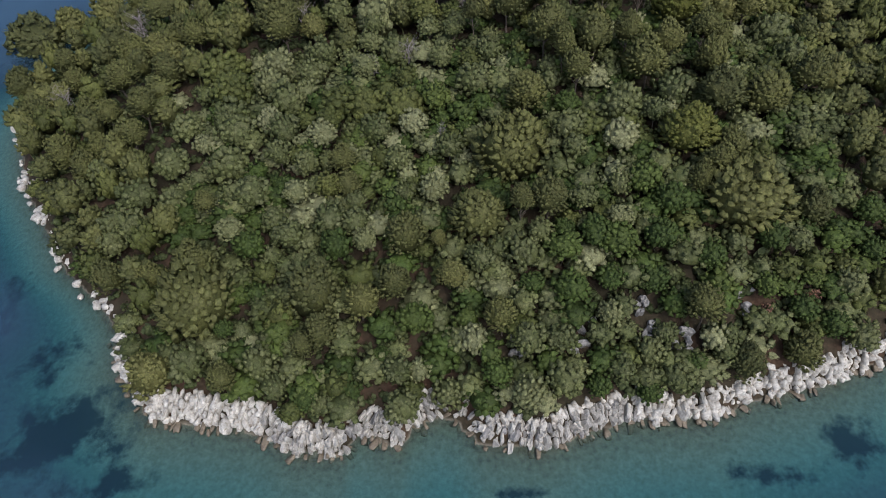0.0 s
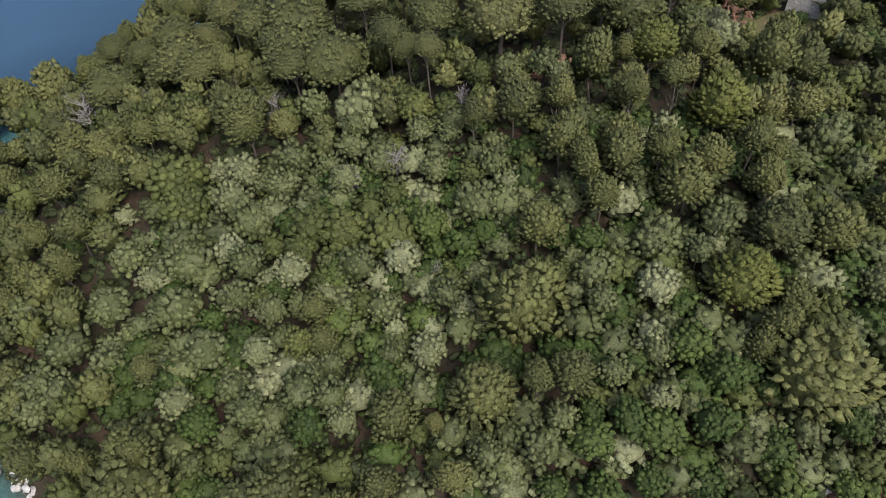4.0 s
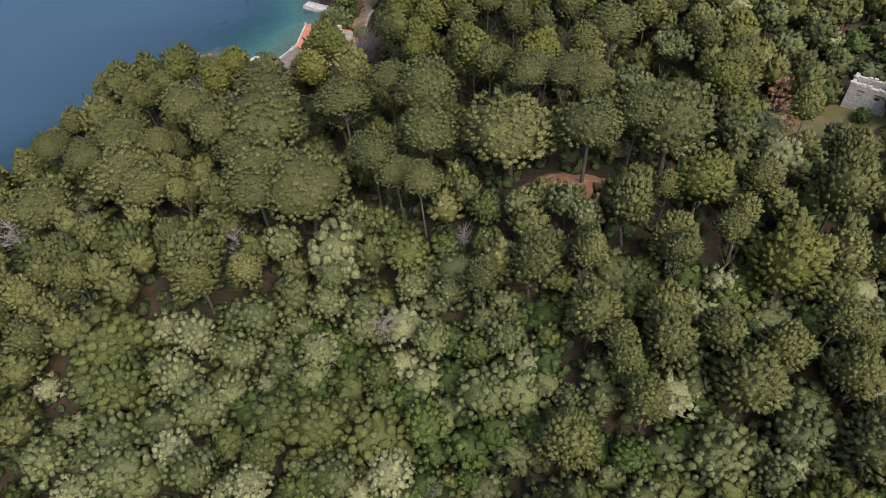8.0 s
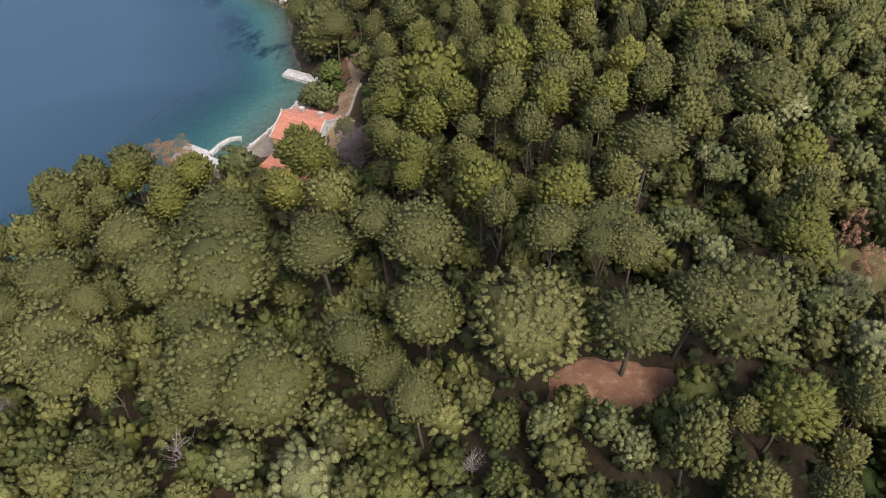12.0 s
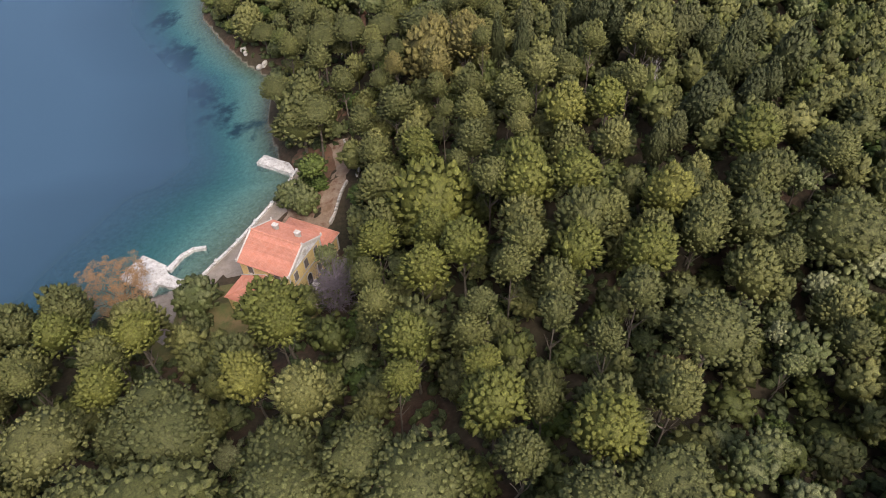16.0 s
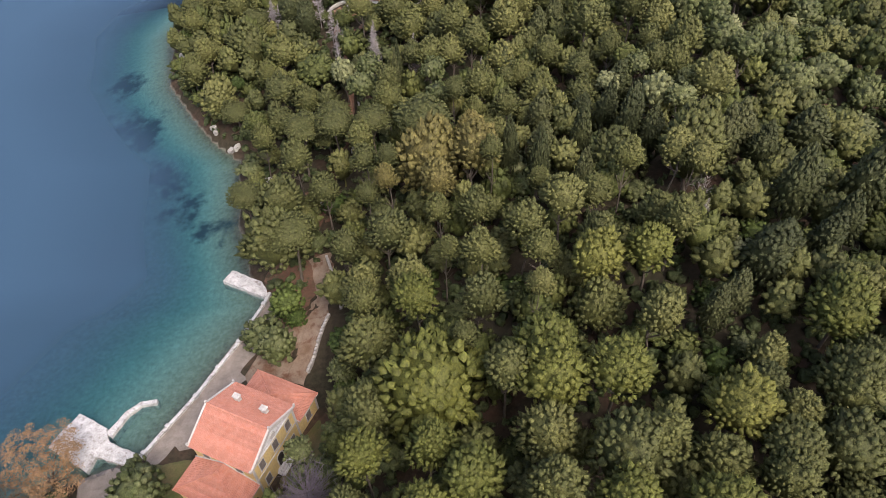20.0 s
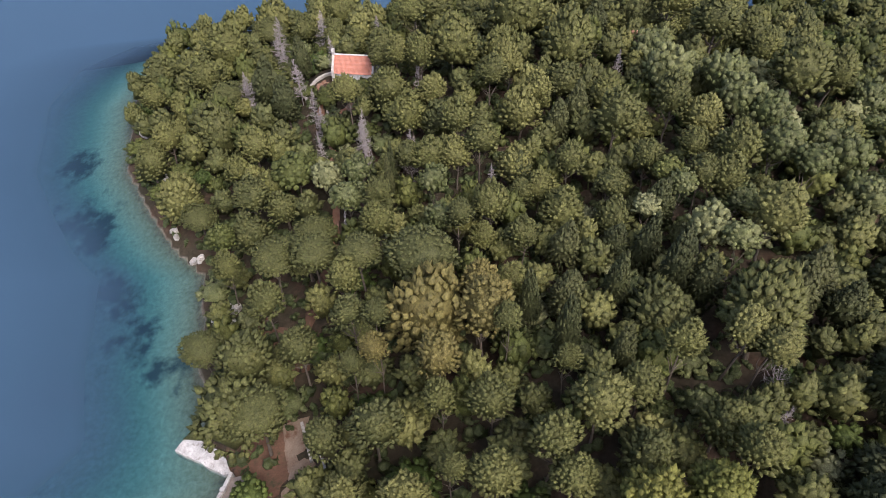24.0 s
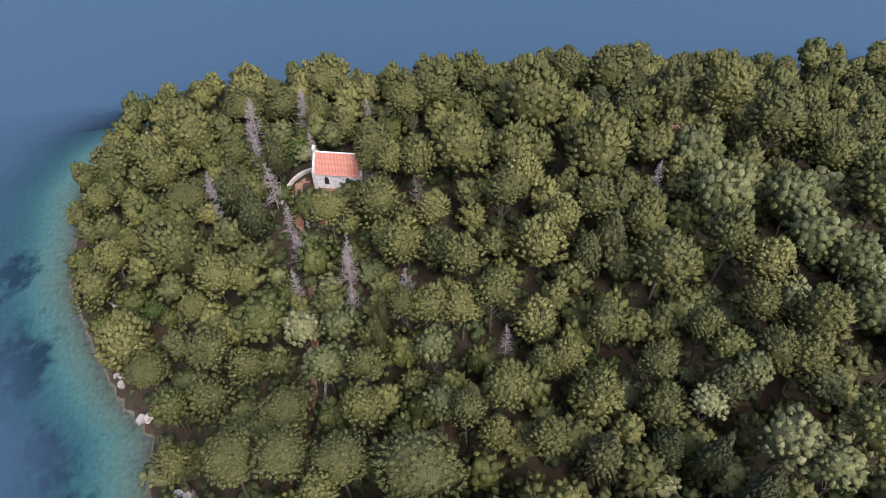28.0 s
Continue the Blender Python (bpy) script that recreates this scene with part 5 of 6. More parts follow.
twiggy(-15.9, 190.4, 4.0, 8.2)
olive(-12.2, 302.4, 2.0, 3.4)
tagged(undergrowth, "low dark green scrub and ferny undergrowth between the trees", "undergrowth", kind="stuff")


# ---- the villa on the quay ----
def corrugated(a, b, c, d, rows, wave=0.24, lift=0.07):
    """Courses of barrel tiles between the eave a-b and the top edge d-c; one mesh a course."""
    a, b, c, d = (np.array(p, float) for p in (a, b, c, d))
    nrm = np.cross(b - a, d - a)
    nrm = nrm / np.linalg.norm(nrm)
    if nrm[2] < 0:
        nrm = -nrm
    made = []
    for i in range(rows):
        t0, t1 = i / rows, (i + 1.12) / rows if i < rows - 1 else 1.0
        l0, r0, l1, r1 = a + (d - a) * t0, b + (c - b) * t0, a + (d - a) * t1, b + (c - b) * t1
        n = max(2, int(np.linalg.norm(r0 - l0) / wave) * 2)
        V, F = [], []
        for k in range(n + 1):
            f = k / n
            up = nrm * (0.055 if k % 2 else 0.0)
            V += [l0 + (r0 - l0) * f + up + nrm * lift, l1 + (r1 - l1) * f + up, l0 + (r0 - l0) * f + up * 0.3]
        for k in range(n):
            o, p = 3 * k, 3 * k + 3
            F += [(o, p, p + 1, o + 1), (o + 2, p + 2, p, o)]
        made.append(mesh_of("tile_course", V, F, TILE))
    return made


def tiled(parent, *a, **k):
    for me in corrugated(*a, **k):
        part("tile_course", me, None, parent)


def window(parent, at, w=0.95, h=1.7, arched=False):
    """A shuttered window or door on a wall that faces -y, its sill's middle at the origin."""
    fr = part("window", boxed(-w / 2 - 0.12, w / 2 + 0.12, -0.06, 0.03, -0.06, h + 0.12, bevel=0.015), TRIM, parent, "white plaster surround with closed shutters", at=at)
    for s in (-1, 1):
        sh = boxed(min(0.01 * s, s * w / 2), max(0.01 * s, s * w / 2), -0.11, -0.055, 0, h, bevel=0.012)
        for k in range(7):
            z = 0.12 + k * (h - 0.2) / 7
            box(sh, min(0.06 * s, s * (w / 2 - 0.06)), max(0.06 * s, s * (w / 2 - 0.06)), -0.135, -0.105, z, z + 0.1)
        part("shutter", sh, SHUTTER, fr, "grey-brown louvred shutter")
    part("window_sill", boxed(-w / 2 - 0.2, w / 2 + 0.2, -0.16, 0.02, -0.14, -0.05, bevel=0.015), TRIM, fr)
    return fr


def arch_door(parent, at, w=1.15, h=2.5):
    n = 9
    outline = [(-w / 2, 0), (w / 2, 0)] + [(w / 2 * math.cos(k * math.pi / n), h - w / 2 + w / 2 * math.sin(k * math.pi / n)) for k in range(n + 1)]
    outer = [(-w / 2 - 0.16, 0), (w / 2 + 0.16, 0)] + [((w / 2 + 0.16) * math.cos(k * math.pi / n), h - w / 2 + (w / 2 + 0.16) * math.sin(k * math.pi / n)) for k in range(n + 1)]
    turn = Matrix.Rotation(math.pi / 2, 4, "X")
    fr_bm = prism(outer, 0.0, 0.06)
    fr_bm.transform(turn)
    fr = part("door", fr_bm, TRIM, parent, "arched white surround with a dark panel for the open doorway's shade", at=at)
    # flat dark panel put in for the shade inside the open doorway
    leaf = prism(outline, 0.061, 0.09)
    leaf.transform(turn)
    part("door_leaf", leaf, DOOR_AND_SHADE, fr)
    return fr


def stair(parent, at, w=2.4, steps=4):
    for k in range(steps):
        part("step", boxed(-w / 2 - 0.3 * (steps - 1 - k) * 0.3, w / 2 + 0.3 * (steps - 1 - k) * 0.3, -1.6 + 0.38 * k, 0.0, 0.18 * k, 0.18 * (k + 1), bevel=0.02), CONCRETE, parent, at=at)


LV, DV, BELT, EAVE, RIDGE, ANX = 9.5, 9.45, 4.1, 7.6, 10.1, 4.7
villa = new("villa")
tagged(villa, "ochre two-storey villa with orange tiled roofs beside the quay", "house")
villa.matrix_basis = Matrix.Translation((-24.3, 195.9, 1.95)) @ Matrix.Rotation(radians(64.5), 4, "Z")
# local x runs along the front, local y into the house; the front faces -y
main_wall = solid([(0, 0, -0.4), (LV, 0, -0.4), (LV, DV, -0.4), (0, DV, -0.4), (0, 0, EAVE), (LV, 0, EAVE), (LV, DV, EAVE), (0, DV, EAVE), (LV / 2, 0, RIDGE - 0.12), (LV / 2, DV, RIDGE - 0.12)],
                  [(0, 1, 5, 8, 4), (1, 2, 6, 5), (2, 3, 7, 9, 6), (3, 0, 4, 7), (4, 8, 9, 7), (5, 6, 9, 8), (3, 2, 1, 0)])
wall_main = part("wall", main_wall, OCHRE, villa, "ochre plaster wall of the main block")
for k, (x0, x1) in enumerate(((-ANX, 0.0), (LV, LV + ANX))):
    part("wall", boxed(x0 + (0.0 if k == 0 else 0.003), x1 - (0.003 if k == 0 else 0), 0, DV, -0.4, 3.75), OCHRE, villa, "ochre plaster wall of a side wing")
for y0, y1 in ((-0.09, -0.004), (DV + 0.004, DV + 0.09)):
    part("belt_course", boxed(-0.05, LV + 0.05, y0, y1, BELT - 0.02, BELT + 0.22, bevel=0.02), TRIM, villa, "white plaster string course")
    part("cornice", boxed(-0.1, LV + 0.1, y0 * (1.0 if y0 < 0 else 1), y1, EAVE - 0.22, EAVE - 0.02, bevel=0.02), TRIM, villa)
for x in (-0.03, LV - 0.37):
    part("corner_pilaster", boxed(x, x + 0.4, -0.05, -0.004, -0.3, EAVE - 0.23, bevel=0.01), TRIM, villa)
for x in (-ANX - 0.04, LV + ANX - 0.36):
    part("corner_pilaster", boxed(x, x + 0.4, -0.05, -0.004, -0.3, 3.55, bevel=0.01), TRIM, villa)
# pediments over both ends of the ridge
for y0, y1 in ((-0.28, -0.005), (DV + 0.005, DV + 0.28)):
    bm = solid([(-0.45, y0, EAVE), (LV + 0.45, y0, EAVE), (LV / 2, y0, RIDGE + 0.25), (-0.45, y1, EAVE), (LV + 0.45, y1, EAVE), (LV / 2, y1, RIDGE + 0.25),
                (1.0, y0, EAVE + 0.08), (LV - 1.0, y0, EAVE + 0.08), (LV / 2, y0, RIDGE - 0.42), (1.0, y1, EAVE + 0.08), (LV - 1.0, y1, EAVE + 0.08), (LV / 2, y1, RIDGE - 0.42)],
               [(0, 6, 8, 2), (2, 8, 7, 1), (1, 7, 6, 0), (3, 5, 11, 9), (5, 4, 10, 11), (4, 3, 9, 10), (0, 2, 5, 3), (2, 1, 4, 5), (1, 0, 3, 4), (6, 9, 11, 8), (8, 11, 10, 7), (7, 10, 9, 6)])
    ped = part("pediment", bm, TRIM, villa, "weathered white pediment with flaking plaster")
    part("tympanum", solid([(0.9, (y0 + y1) / 2 - 0.03, EAVE + 0.05), (LV - 0.9, (y0 + y1) / 2 - 0.03, EAVE + 0.05), (LV / 2, (y0 + y1) / 2 - 0.03, RIDGE - 0.38),
                            (0.9, (y0 + y1) / 2 + 0.03, EAVE + 0.05), (LV - 0.9, (y0 + y1) / 2 + 0.03, EAVE + 0.05), (LV / 2, (y0 + y1) / 2 + 0.03, RIDGE - 0.38)],
                           [(0, 1, 2), (3, 5, 4), (0, 3, 4, 1), (1, 4, 5, 2), (2, 5, 3, 0)]), PALEWALL, ped)
    bm = bmesh.new()
    bmesh.ops.create_cone(bm, cap_ends=True, segments=16, radius1=0.55, radius2=0.5, depth=0.14)
    bm.transform(Matrix.Translation((LV / 2, -0.26 if y0 < 0 else DV + 0.26, EAVE + 1.05)) @ Matrix.Rotation(math.pi / 2, 4, "X"))
    part("medallion", bm, TRIM, ped, "round white plaster medallion")
    for x, z in ((-0.35, EAVE + 0.12), (LV / 2, RIDGE + 0.2), (LV + 0.35, EAVE + 0.12)):
        part("acroterion", boxed(x - 0.16, x + 0.16, min(y0, y1), max(y0, y1), z, z + 0.42, bevel=0.06), TRIM, ped)
# roofs
roof = part("roof", solid([(-0.4, 0.0, EAVE - 0.17), (LV / 2, 0.0, RIDGE - 0.02), (LV + 0.4, 0.0, EAVE - 0.17), (-0.4, DV, EAVE - 0.17), (LV / 2, DV, RIDGE - 0.02), (LV + 0.4, DV, EAVE - 0.17),
                           (-0.4, 0.0, EAVE - 0.06), (LV / 2, 0.0, RIDGE + 0.1), (LV + 0.4, 0.0, EAVE - 0.06), (-0.4, DV, EAVE - 0.06), (LV / 2, DV, RIDGE + 0.1), (LV + 0.4, DV, EAVE - 0.06)],
                          [(6, 7, 10, 9), (7, 8, 11, 10), (0, 3, 4, 1), (1, 4, 5, 2), (0, 6, 9, 3), (2, 5, 11, 8), (0, 1, 7, 6), (1, 2, 8, 7), (3, 9, 10, 4), (4, 10, 11, 5)]), TILE, villa, "main gable roof of orange clay tiles")
tiled(roof, (-0.45, 0.02, EAVE - 0.05), (-0.45, DV - 0.02, EAVE - 0.05), (LV / 2, DV - 0.02, RIDGE + 0.12), (LV / 2, 0.02, RIDGE + 0.12), 15)
tiled(roof, (LV + 0.45, DV - 0.02, EAVE - 0.05), (LV + 0.45, 0.02, EAVE - 0.05), (LV / 2, 0.02, RIDGE + 0.12), (LV / 2, DV - 0.02, RIDGE + 0.12), 15)
ridge_v, ridge_f = tubes([[((LV / 2, 0.0, RIDGE + 0.16), 0.13), ((LV / 2, DV, RIDGE + 0.16), 0.13)]], 8)
part("ridge_cap", tri_mesh("ridge_cap", ridge_v, ridge_f, TILE), None, roof)
for sgn, base in ((-1, 0.0), (1, LV)):
    out, ridge_end, e, z0, z1 = base + sgn * (ANX + 0.35), base + sgn * 1.3, 0.35, 3.72, 5.9
    A, B, C, D = (base, -e, z0), (out, -e, z0), (out, DV + e, z0), (base, DV + e, z0)
    T0, T1 = (base, DV / 2, z1), (ridge_end, DV / 2, z1)
    wing_roof = part("roof", solid([A, B, C, D, T0, T1], [(0, 1, 5, 4), (1, 2, 5), (2, 3, 4, 5), (3, 2, 1, 0), (0, 4, 3)]), TILE, villa, "hipped wing roof of orange clay tiles")
    up = np.array((0, 0, 0.02))
    tiled(wing_roof, *(np.array(q) + up for q in ((A, B, T1, T0) if sgn < 0 else (B, A, T0, T1))), 11)
    tiled(wing_roof, *(np.array(q) + up for q in (B, C, T1, T1)), 11)
    tiled(wing_roof, *(np.array(q) + up for q in (C, D, T0, T1)), 11)
    for p, q in ((B, T1), (C, T1), (T0, T1)):
        V, F = tubes([[(np.array(p) + (0, 0, 0.08), 0.11), (np.array(q) + (0, 0, 0.1), 0.11)]], 8)
        part("hip_cap", tri_mesh("hip_cap", V, F, TILE), None, wing_roof)
    part("flashing", solid([(base + sgn * 0.02, -0.4, z0 + 0.1), (base + sgn * 0.02, DV / 2, z1 + 0.08), (base + sgn * 0.02, DV + 0.4, z0 + 0.1), (base + sgn * 0.02, DV + 0.4, z0 + 0.34), (base + sgn * 0.02, DV / 2, z1 + 0.32), (base + sgn * 0.02, -0.4, z0 + 0.34),
                            (base + sgn * 0.12, -0.4, z0 + 0.1), (base + sgn * 0.12, DV / 2, z1 + 0.08), (base + sgn * 0.12, DV + 0.4, z0 + 0.1), (base + sgn * 0.12, DV + 0.4, z0 + 0.34), (base + sgn * 0.12, DV / 2, z1 + 0.32), (base + sgn * 0.12, -0.4, z0 + 0.34)],
                           [(0, 1, 4, 5), (1, 2, 3, 4), (6, 11, 10, 7), (7, 10, 9, 8), (5, 4, 10, 11), (4, 3, 9, 10), (0, 5, 11, 6), (2, 8, 9, 3), (0, 6, 7, 1), (1, 7, 8, 2)]), TRIM, villa, "white mortar band where the wing roof meets the wall")
    part("eave_board", boxed(min(out, base), max(out, base), -e - 0.02, -e + 0.1, z0 - 0.14, z0 + 0.01), TRIM, wing_roof)
# chimneys on the far slope
for x, y in ((LV * 0.74, 2.2), (LV * 0.76, 6.6)):
    z = EAVE + (LV - x) / (LV / 2) * (RIDGE - EAVE)
    ch = part("chimney", boxed(x - 0.3, x + 0.3, y - 0.42, y + 0.42, z - 0.4, z + 1.15, bevel=0.03), TRIM, villa, "white plastered chimney")
    part("chimney_cap", boxed(x - 0.4, x + 0.4, y - 0.52, y + 0.52, z + 1.15, z + 1.32, bevel=0.03), TRIM, ch)
front = Matrix.Identity(4)
for x in (1.75, LV / 2, LV - 1.75):
    window(villa, Matrix.Translation((x, 0, BELT + 0.95)), 0.95, 1.75)
for x in (1.75, LV - 1.75, -ANX / 2, LV + ANX / 2):
    window(villa, Matrix.Translation((x, 0, 0.95)), 0.95, 1.75)
arch_door(villa, Matrix.Translation((LV / 2, 0, 0.72)))
stair(villa, Matrix.Translation((LV / 2, -0.02, 0.0)))
side_s = Matrix.Rotation(-math.pi / 2, 4, "Z")
for y in (2.3, DV - 2.0):
    window(villa, Matrix.Translation((0, y, BELT + 1.25)) @ side_s, 0.95, 1.55)
    window(villa, Matrix.Translation((-ANX, y, 0.95)) @ side_s, 0.95, 1.6)
arch_door(villa, Matrix.Translation((-ANX, DV / 2, 0.55)) @ side_s)
stair(villa, Matrix.Translation((-ANX - 0.02, DV / 2, 0.0)) @ side_s, 2.2, 3)
side_n = Matrix.Rotation(math.pi / 2, 4, "Z")
for y in (2.3, DV - 2.0):
    window(villa, Matrix.Translation((LV, y, BELT + 1.25)) @ side_n, 0.95, 1.55)
    window(villa, Matrix.Translation((LV + ANX, y, 0.95)) @ side_n, 0.95, 1.6)
back = Matrix.Rotation(math.pi, 4, "Z")
for x in (1.75, LV / 2, LV - 1.75):
    window(villa, Matrix.Translation((x, DV, BELT + 0.95)) @ back, 0.95, 1.75)
    window(villa, Matrix.Translation((x, DV, 0.95)) @ back, 0.95, 1.75)


# grass of the yard round the villa
PATHSOIL = surface("trodden_red_earth", (0.190, 0.095, 0.060), (0.270, 0.150, 0.095), 0.5, 6.0, 0.95, 0.4, 0.05, stain=(0.30, 0.20, 0.14))
REDLITTER = surface("red_needle_litter", (0.095, 0.050, 0.032), (0.150, 0.085, 0.055), 0.4, 5.0, 0.95, 0.5, 0.06, stain=(0.060, 0.055, 0.028))
DUSTSOIL = surface("dusty_brown_earth", (0.150, 0.095, 0.060), (0.260, 0.200, 0.150), 0.4, 6.0, 0.95, 0.4, 0.05, stain=(0.12, 0.06, 0.035))
GRASS = surface("dry_grass", (0.085, 0.090, 0.030), (0.160, 0.120, 0.060), 0.35, 7.0, 0.95, 0.6, 0.08, stain=(0.070, 0.085, 0.028))


def patch(name, cx, cy, rx, ry, turn, mat, label, category, lift=0.2):
    """A patch of other soil laid on the ground, with an uneven rim."""
    r = np.random.default_rng(int(abs(cx) * 7 + abs(cy)))
    V, F, rings, n = [], [], 7, 30
    rim = 1 + 0.12 * np.sin(np.arange(n) * 3 * 6.283 / n + r.uniform(0, 6)) + r.normal(0, 0.05, n)
    for i in range(rings + 1):
        for k in range(n):
            f, a = i / rings * rim[k], k * 6.283 / n
            lx, ly = rx * f * math.cos(a), ry * f * math.sin(a)
            x, y = cx + lx * math.cos(turn) - ly * math.sin(turn), cy + lx * math.sin(turn) + ly * math.cos(turn)
            V.append((x, y, land(x, y) + (lift if i < rings else -0.08)))
    for i in range(rings):
        for k in range(n):
            F.append((i * n + k, i * n + (k + 1) % n, (i + 1) * n + (k + 1) % n, (i + 1) * n + k))
    return tagged(part(name, mesh_of(name, V, F, mat), None), label, category, kind="structure")


patch("yard", -18.5, 198.5, 3.6, 11, -0.44, GRASS, "rough green grass in front of the villa", "yard")
patch("yard", -39.5, 193.8, 11, 7.6, 0.5, GRASS, "brownish grass beside the villa's end wall", "yard", 0.3)
patch("slipway", -46.6, 196.6, 3.0, 8.4, 0.25, GRAVEL, "pale gravel slip running up from the jetty", "slipway", 0.42)
patch("yard", -24.5, 219.5, 5.2, 8.5, -0.35, DUSTSOIL, "dusty brown earth behind the quay", "yard", 0.14)
patch("meadow", 60.5, 151.5, 14, 7.5, 0.25, GRASS, "dry grass meadow below the ruined house", "meadow")
patch("litter", -24, 232, 6, 6, 0.2, REDLITTER, "red-brown earth and needle litter under the trees", "ground", 0.12)
patch("litter", -26, 247, 7, 8, 0.2, REDLITTER, "red-brown earth and needle litter under the trees", "ground", 0.12)
patch("clearing", 17.2, 133.0, 8.2, 3.8, 0.02, PATHSOIL, "bare red earth clearing under the stone pines", "clearing", 0.22)


# ---- quay, sea wall, jetties ----
def slab_outline(name, pts, z0, z1, mat, label, category, worn=0.12, seed=1):
    """A masonry slab over an outline, with slightly uneven edges."""
    r = np.random.default_rng(seed)
    out = []
    for i, p in enumerate(pts):
        q = pts[(i + 1) % len(pts)]
        n = max(1, int(math.hypot(q[0] - p[0], q[1] - p[1]) / 0.8))
        for k in range(n):
            out.append((p[0] + (q[0] - p[0]) * k / n + r.normal(0, worn) * 0.6, p[1] + (q[1] - p[1]) * k / n + r.normal(0, worn) * 0.6))
    ob = part(name, prism(out, z0, z1), mat)
    return tagged(ob, label, category)


slab_outline("jetty", [(-57.0, 205.2), (-54.0, 210.3), (-49.3, 207.6), (-48.3, 205.4), (-42.2, 202.8), (-42.8, 200.9), (-49.4, 203.2), (-50.2, 201.0)], -1.6, 0.75, CONCRETE, "broad white stone jetty with a worn whitewashed top", "jetty", seed=3)
slab_outline("breakwater", [(-49.2, 206.9), (-48.3, 206.2), (-46.7, 209.7), (-45.2, 211.1), (-43.0, 211.5), (-43.0, 212.2), (-45.5, 211.9), (-47.3, 210.2)], -1.4, 0.65, CONCRETE, "narrow curved white breakwater arm beside the jetty", "breakwater", 0.06, seed=4)
slab_outline("pier", [(-37.2, 235.0), (-36.0, 237.3), (-30.4, 234.4), (-28.6, 231.2), (-29.6, 231.0)], -1.6, 0.85, CONCRETE, "straight white concrete pier reaching out from the path", "pier", seed=5)
rubble_rng = np.random.default_rng(77)

sea_wall = new("sea_wall")
tagged(sea_wall, "low pale stone sea wall with small square piers along the quay", "wall", kind="structure")
line = [(-42.0, 202.6), (-39.6, 206.6), (-36.6, 211.4), (-34.2, 216.2), (-31.8, 220.8), (-30.4, 224.6), (-28.9, 228.2), (-28.2, 230.6)]
for i, (p, q) in enumerate(zip(line, line[1:])):
    ang, L = math.atan2(q[1] - p[1], q[0] - p[0]), math.hypot(q[0] - p[0], q[1] - p[1])
    at = Matrix.Translation((p[0], p[1], 0)) @ Matrix.Rotation(ang, 4, "Z")
    part("wall_length", boxed(0, L + 0.05, -0.26, 0.26, -1.2, 2.45, bevel=0.04), CONCRETE, sea_wall, at=at)
    part("pier", boxed(-0.27, 0.27, -0.34, 0.34, -1.2, 2.7, bevel=0.04), CONCRETE, sea_wall, at=at)

quay_pts = [(-41.6, 202.3), (-28.1, 230.0), (-25.2, 230.5), (-22.5, 222), (-26.6, 214.5), (-29.9, 209.5), (-32.0, 203.0), (-34.4, 197.2), (-38.6, 196.6), (-41.4, 199.6)]
quay = part("pavement", prism(quay_pts, 1.2, 2.03), GRAVEL)
tagged(quay, "grey gravel quay between sea wall and villa", "pavement", kind="structure")

# low rubble walls beside the path
for name_pts in (((-20.3, 214.6), (-18.8, 219.5), (-17.4, 223.8)), ((-15.6, 224.6), (-14.8, 228.6), (-15.9, 232.0)), ((-18.9, 236.5), (-17.0, 230.8))):
    w_ = new("garden_wall")
    tagged(w_, "low dry rubble wall beside the earth path", "wall", "path walls")
    for p, q in zip(name_pts, name_pts[1:]):
        ang, L = math.atan2(q[1] - p[1], q[0] - p[0]), math.hypot(q[0] - p[0], q[1] - p[1])
        n = max(1, int(L / 0.55))
        for k in range(n):
            x, y = p[0] + (q[0] - p[0]) * (k + 0.5) / n, p[1] + (q[1] - p[1]) * (k + 0.5) / n
            h = 0.75 + rubble_rng.normal(0, 0.06)
            z = land(x, y)
            part("stone", boxed(-L / n / 2 * 0.96, L / n / 2 * 0.96, -0.22, 0.22, -0.4, h, bevel=0.05), WALLSTONE, w_, at=Matrix.Translation((x, y, z)) @ Matrix.Rotation(ang + rubble_rng.normal(0, 0.05), 4, "Z"))

# the earth path, laid over the ground, and its kerb up to the chapel


def strip(name, pts, width, mat, label, lift=0.2):
    V, F = [], []
    dense = []
    for p, q in zip(pts, pts[1:]):
        n = max(1, int(math.hypot(q[0] - p[0], q[1] - p[1]) / 1.0))
        dense += [(p[0] + (q[0] - p[0]) * k / n, p[1] + (q[1] - p[1]) * k / n) for k in range(n)]
    dense.append(pts[-1])
    r = np.random.default_rng(len(pts))
    for i, (x, y) in enumerate(dense):
        a, b = dense[max(0, i - 1)], dense[min(len(dense) - 1, i + 1)]
        d = unit(np.array((b[0] - a[0], b[1] - a[1])))
        for s in (-1.0, -0.5, 0.0, 0.5, 1.0):
            w = width / 2 * s * (1 + r.normal(0, 0.08))
            gx_, gy_ = x - d[1] * w, y + d[0] * w
            V.append((gx_, gy_, land(gx_, gy_) + (lift if abs(s) < 0.9 else -0.15)))
    for i in range(len(dense) - 1):
        for k in range(4):
            F.append((5 * i + k, 5 * i + k + 1, 5 * i + k + 6, 5 * i + k + 5))
    return tagged(part(name, mesh_of(name, V, F, mat), None), label, "path", kind="structure")


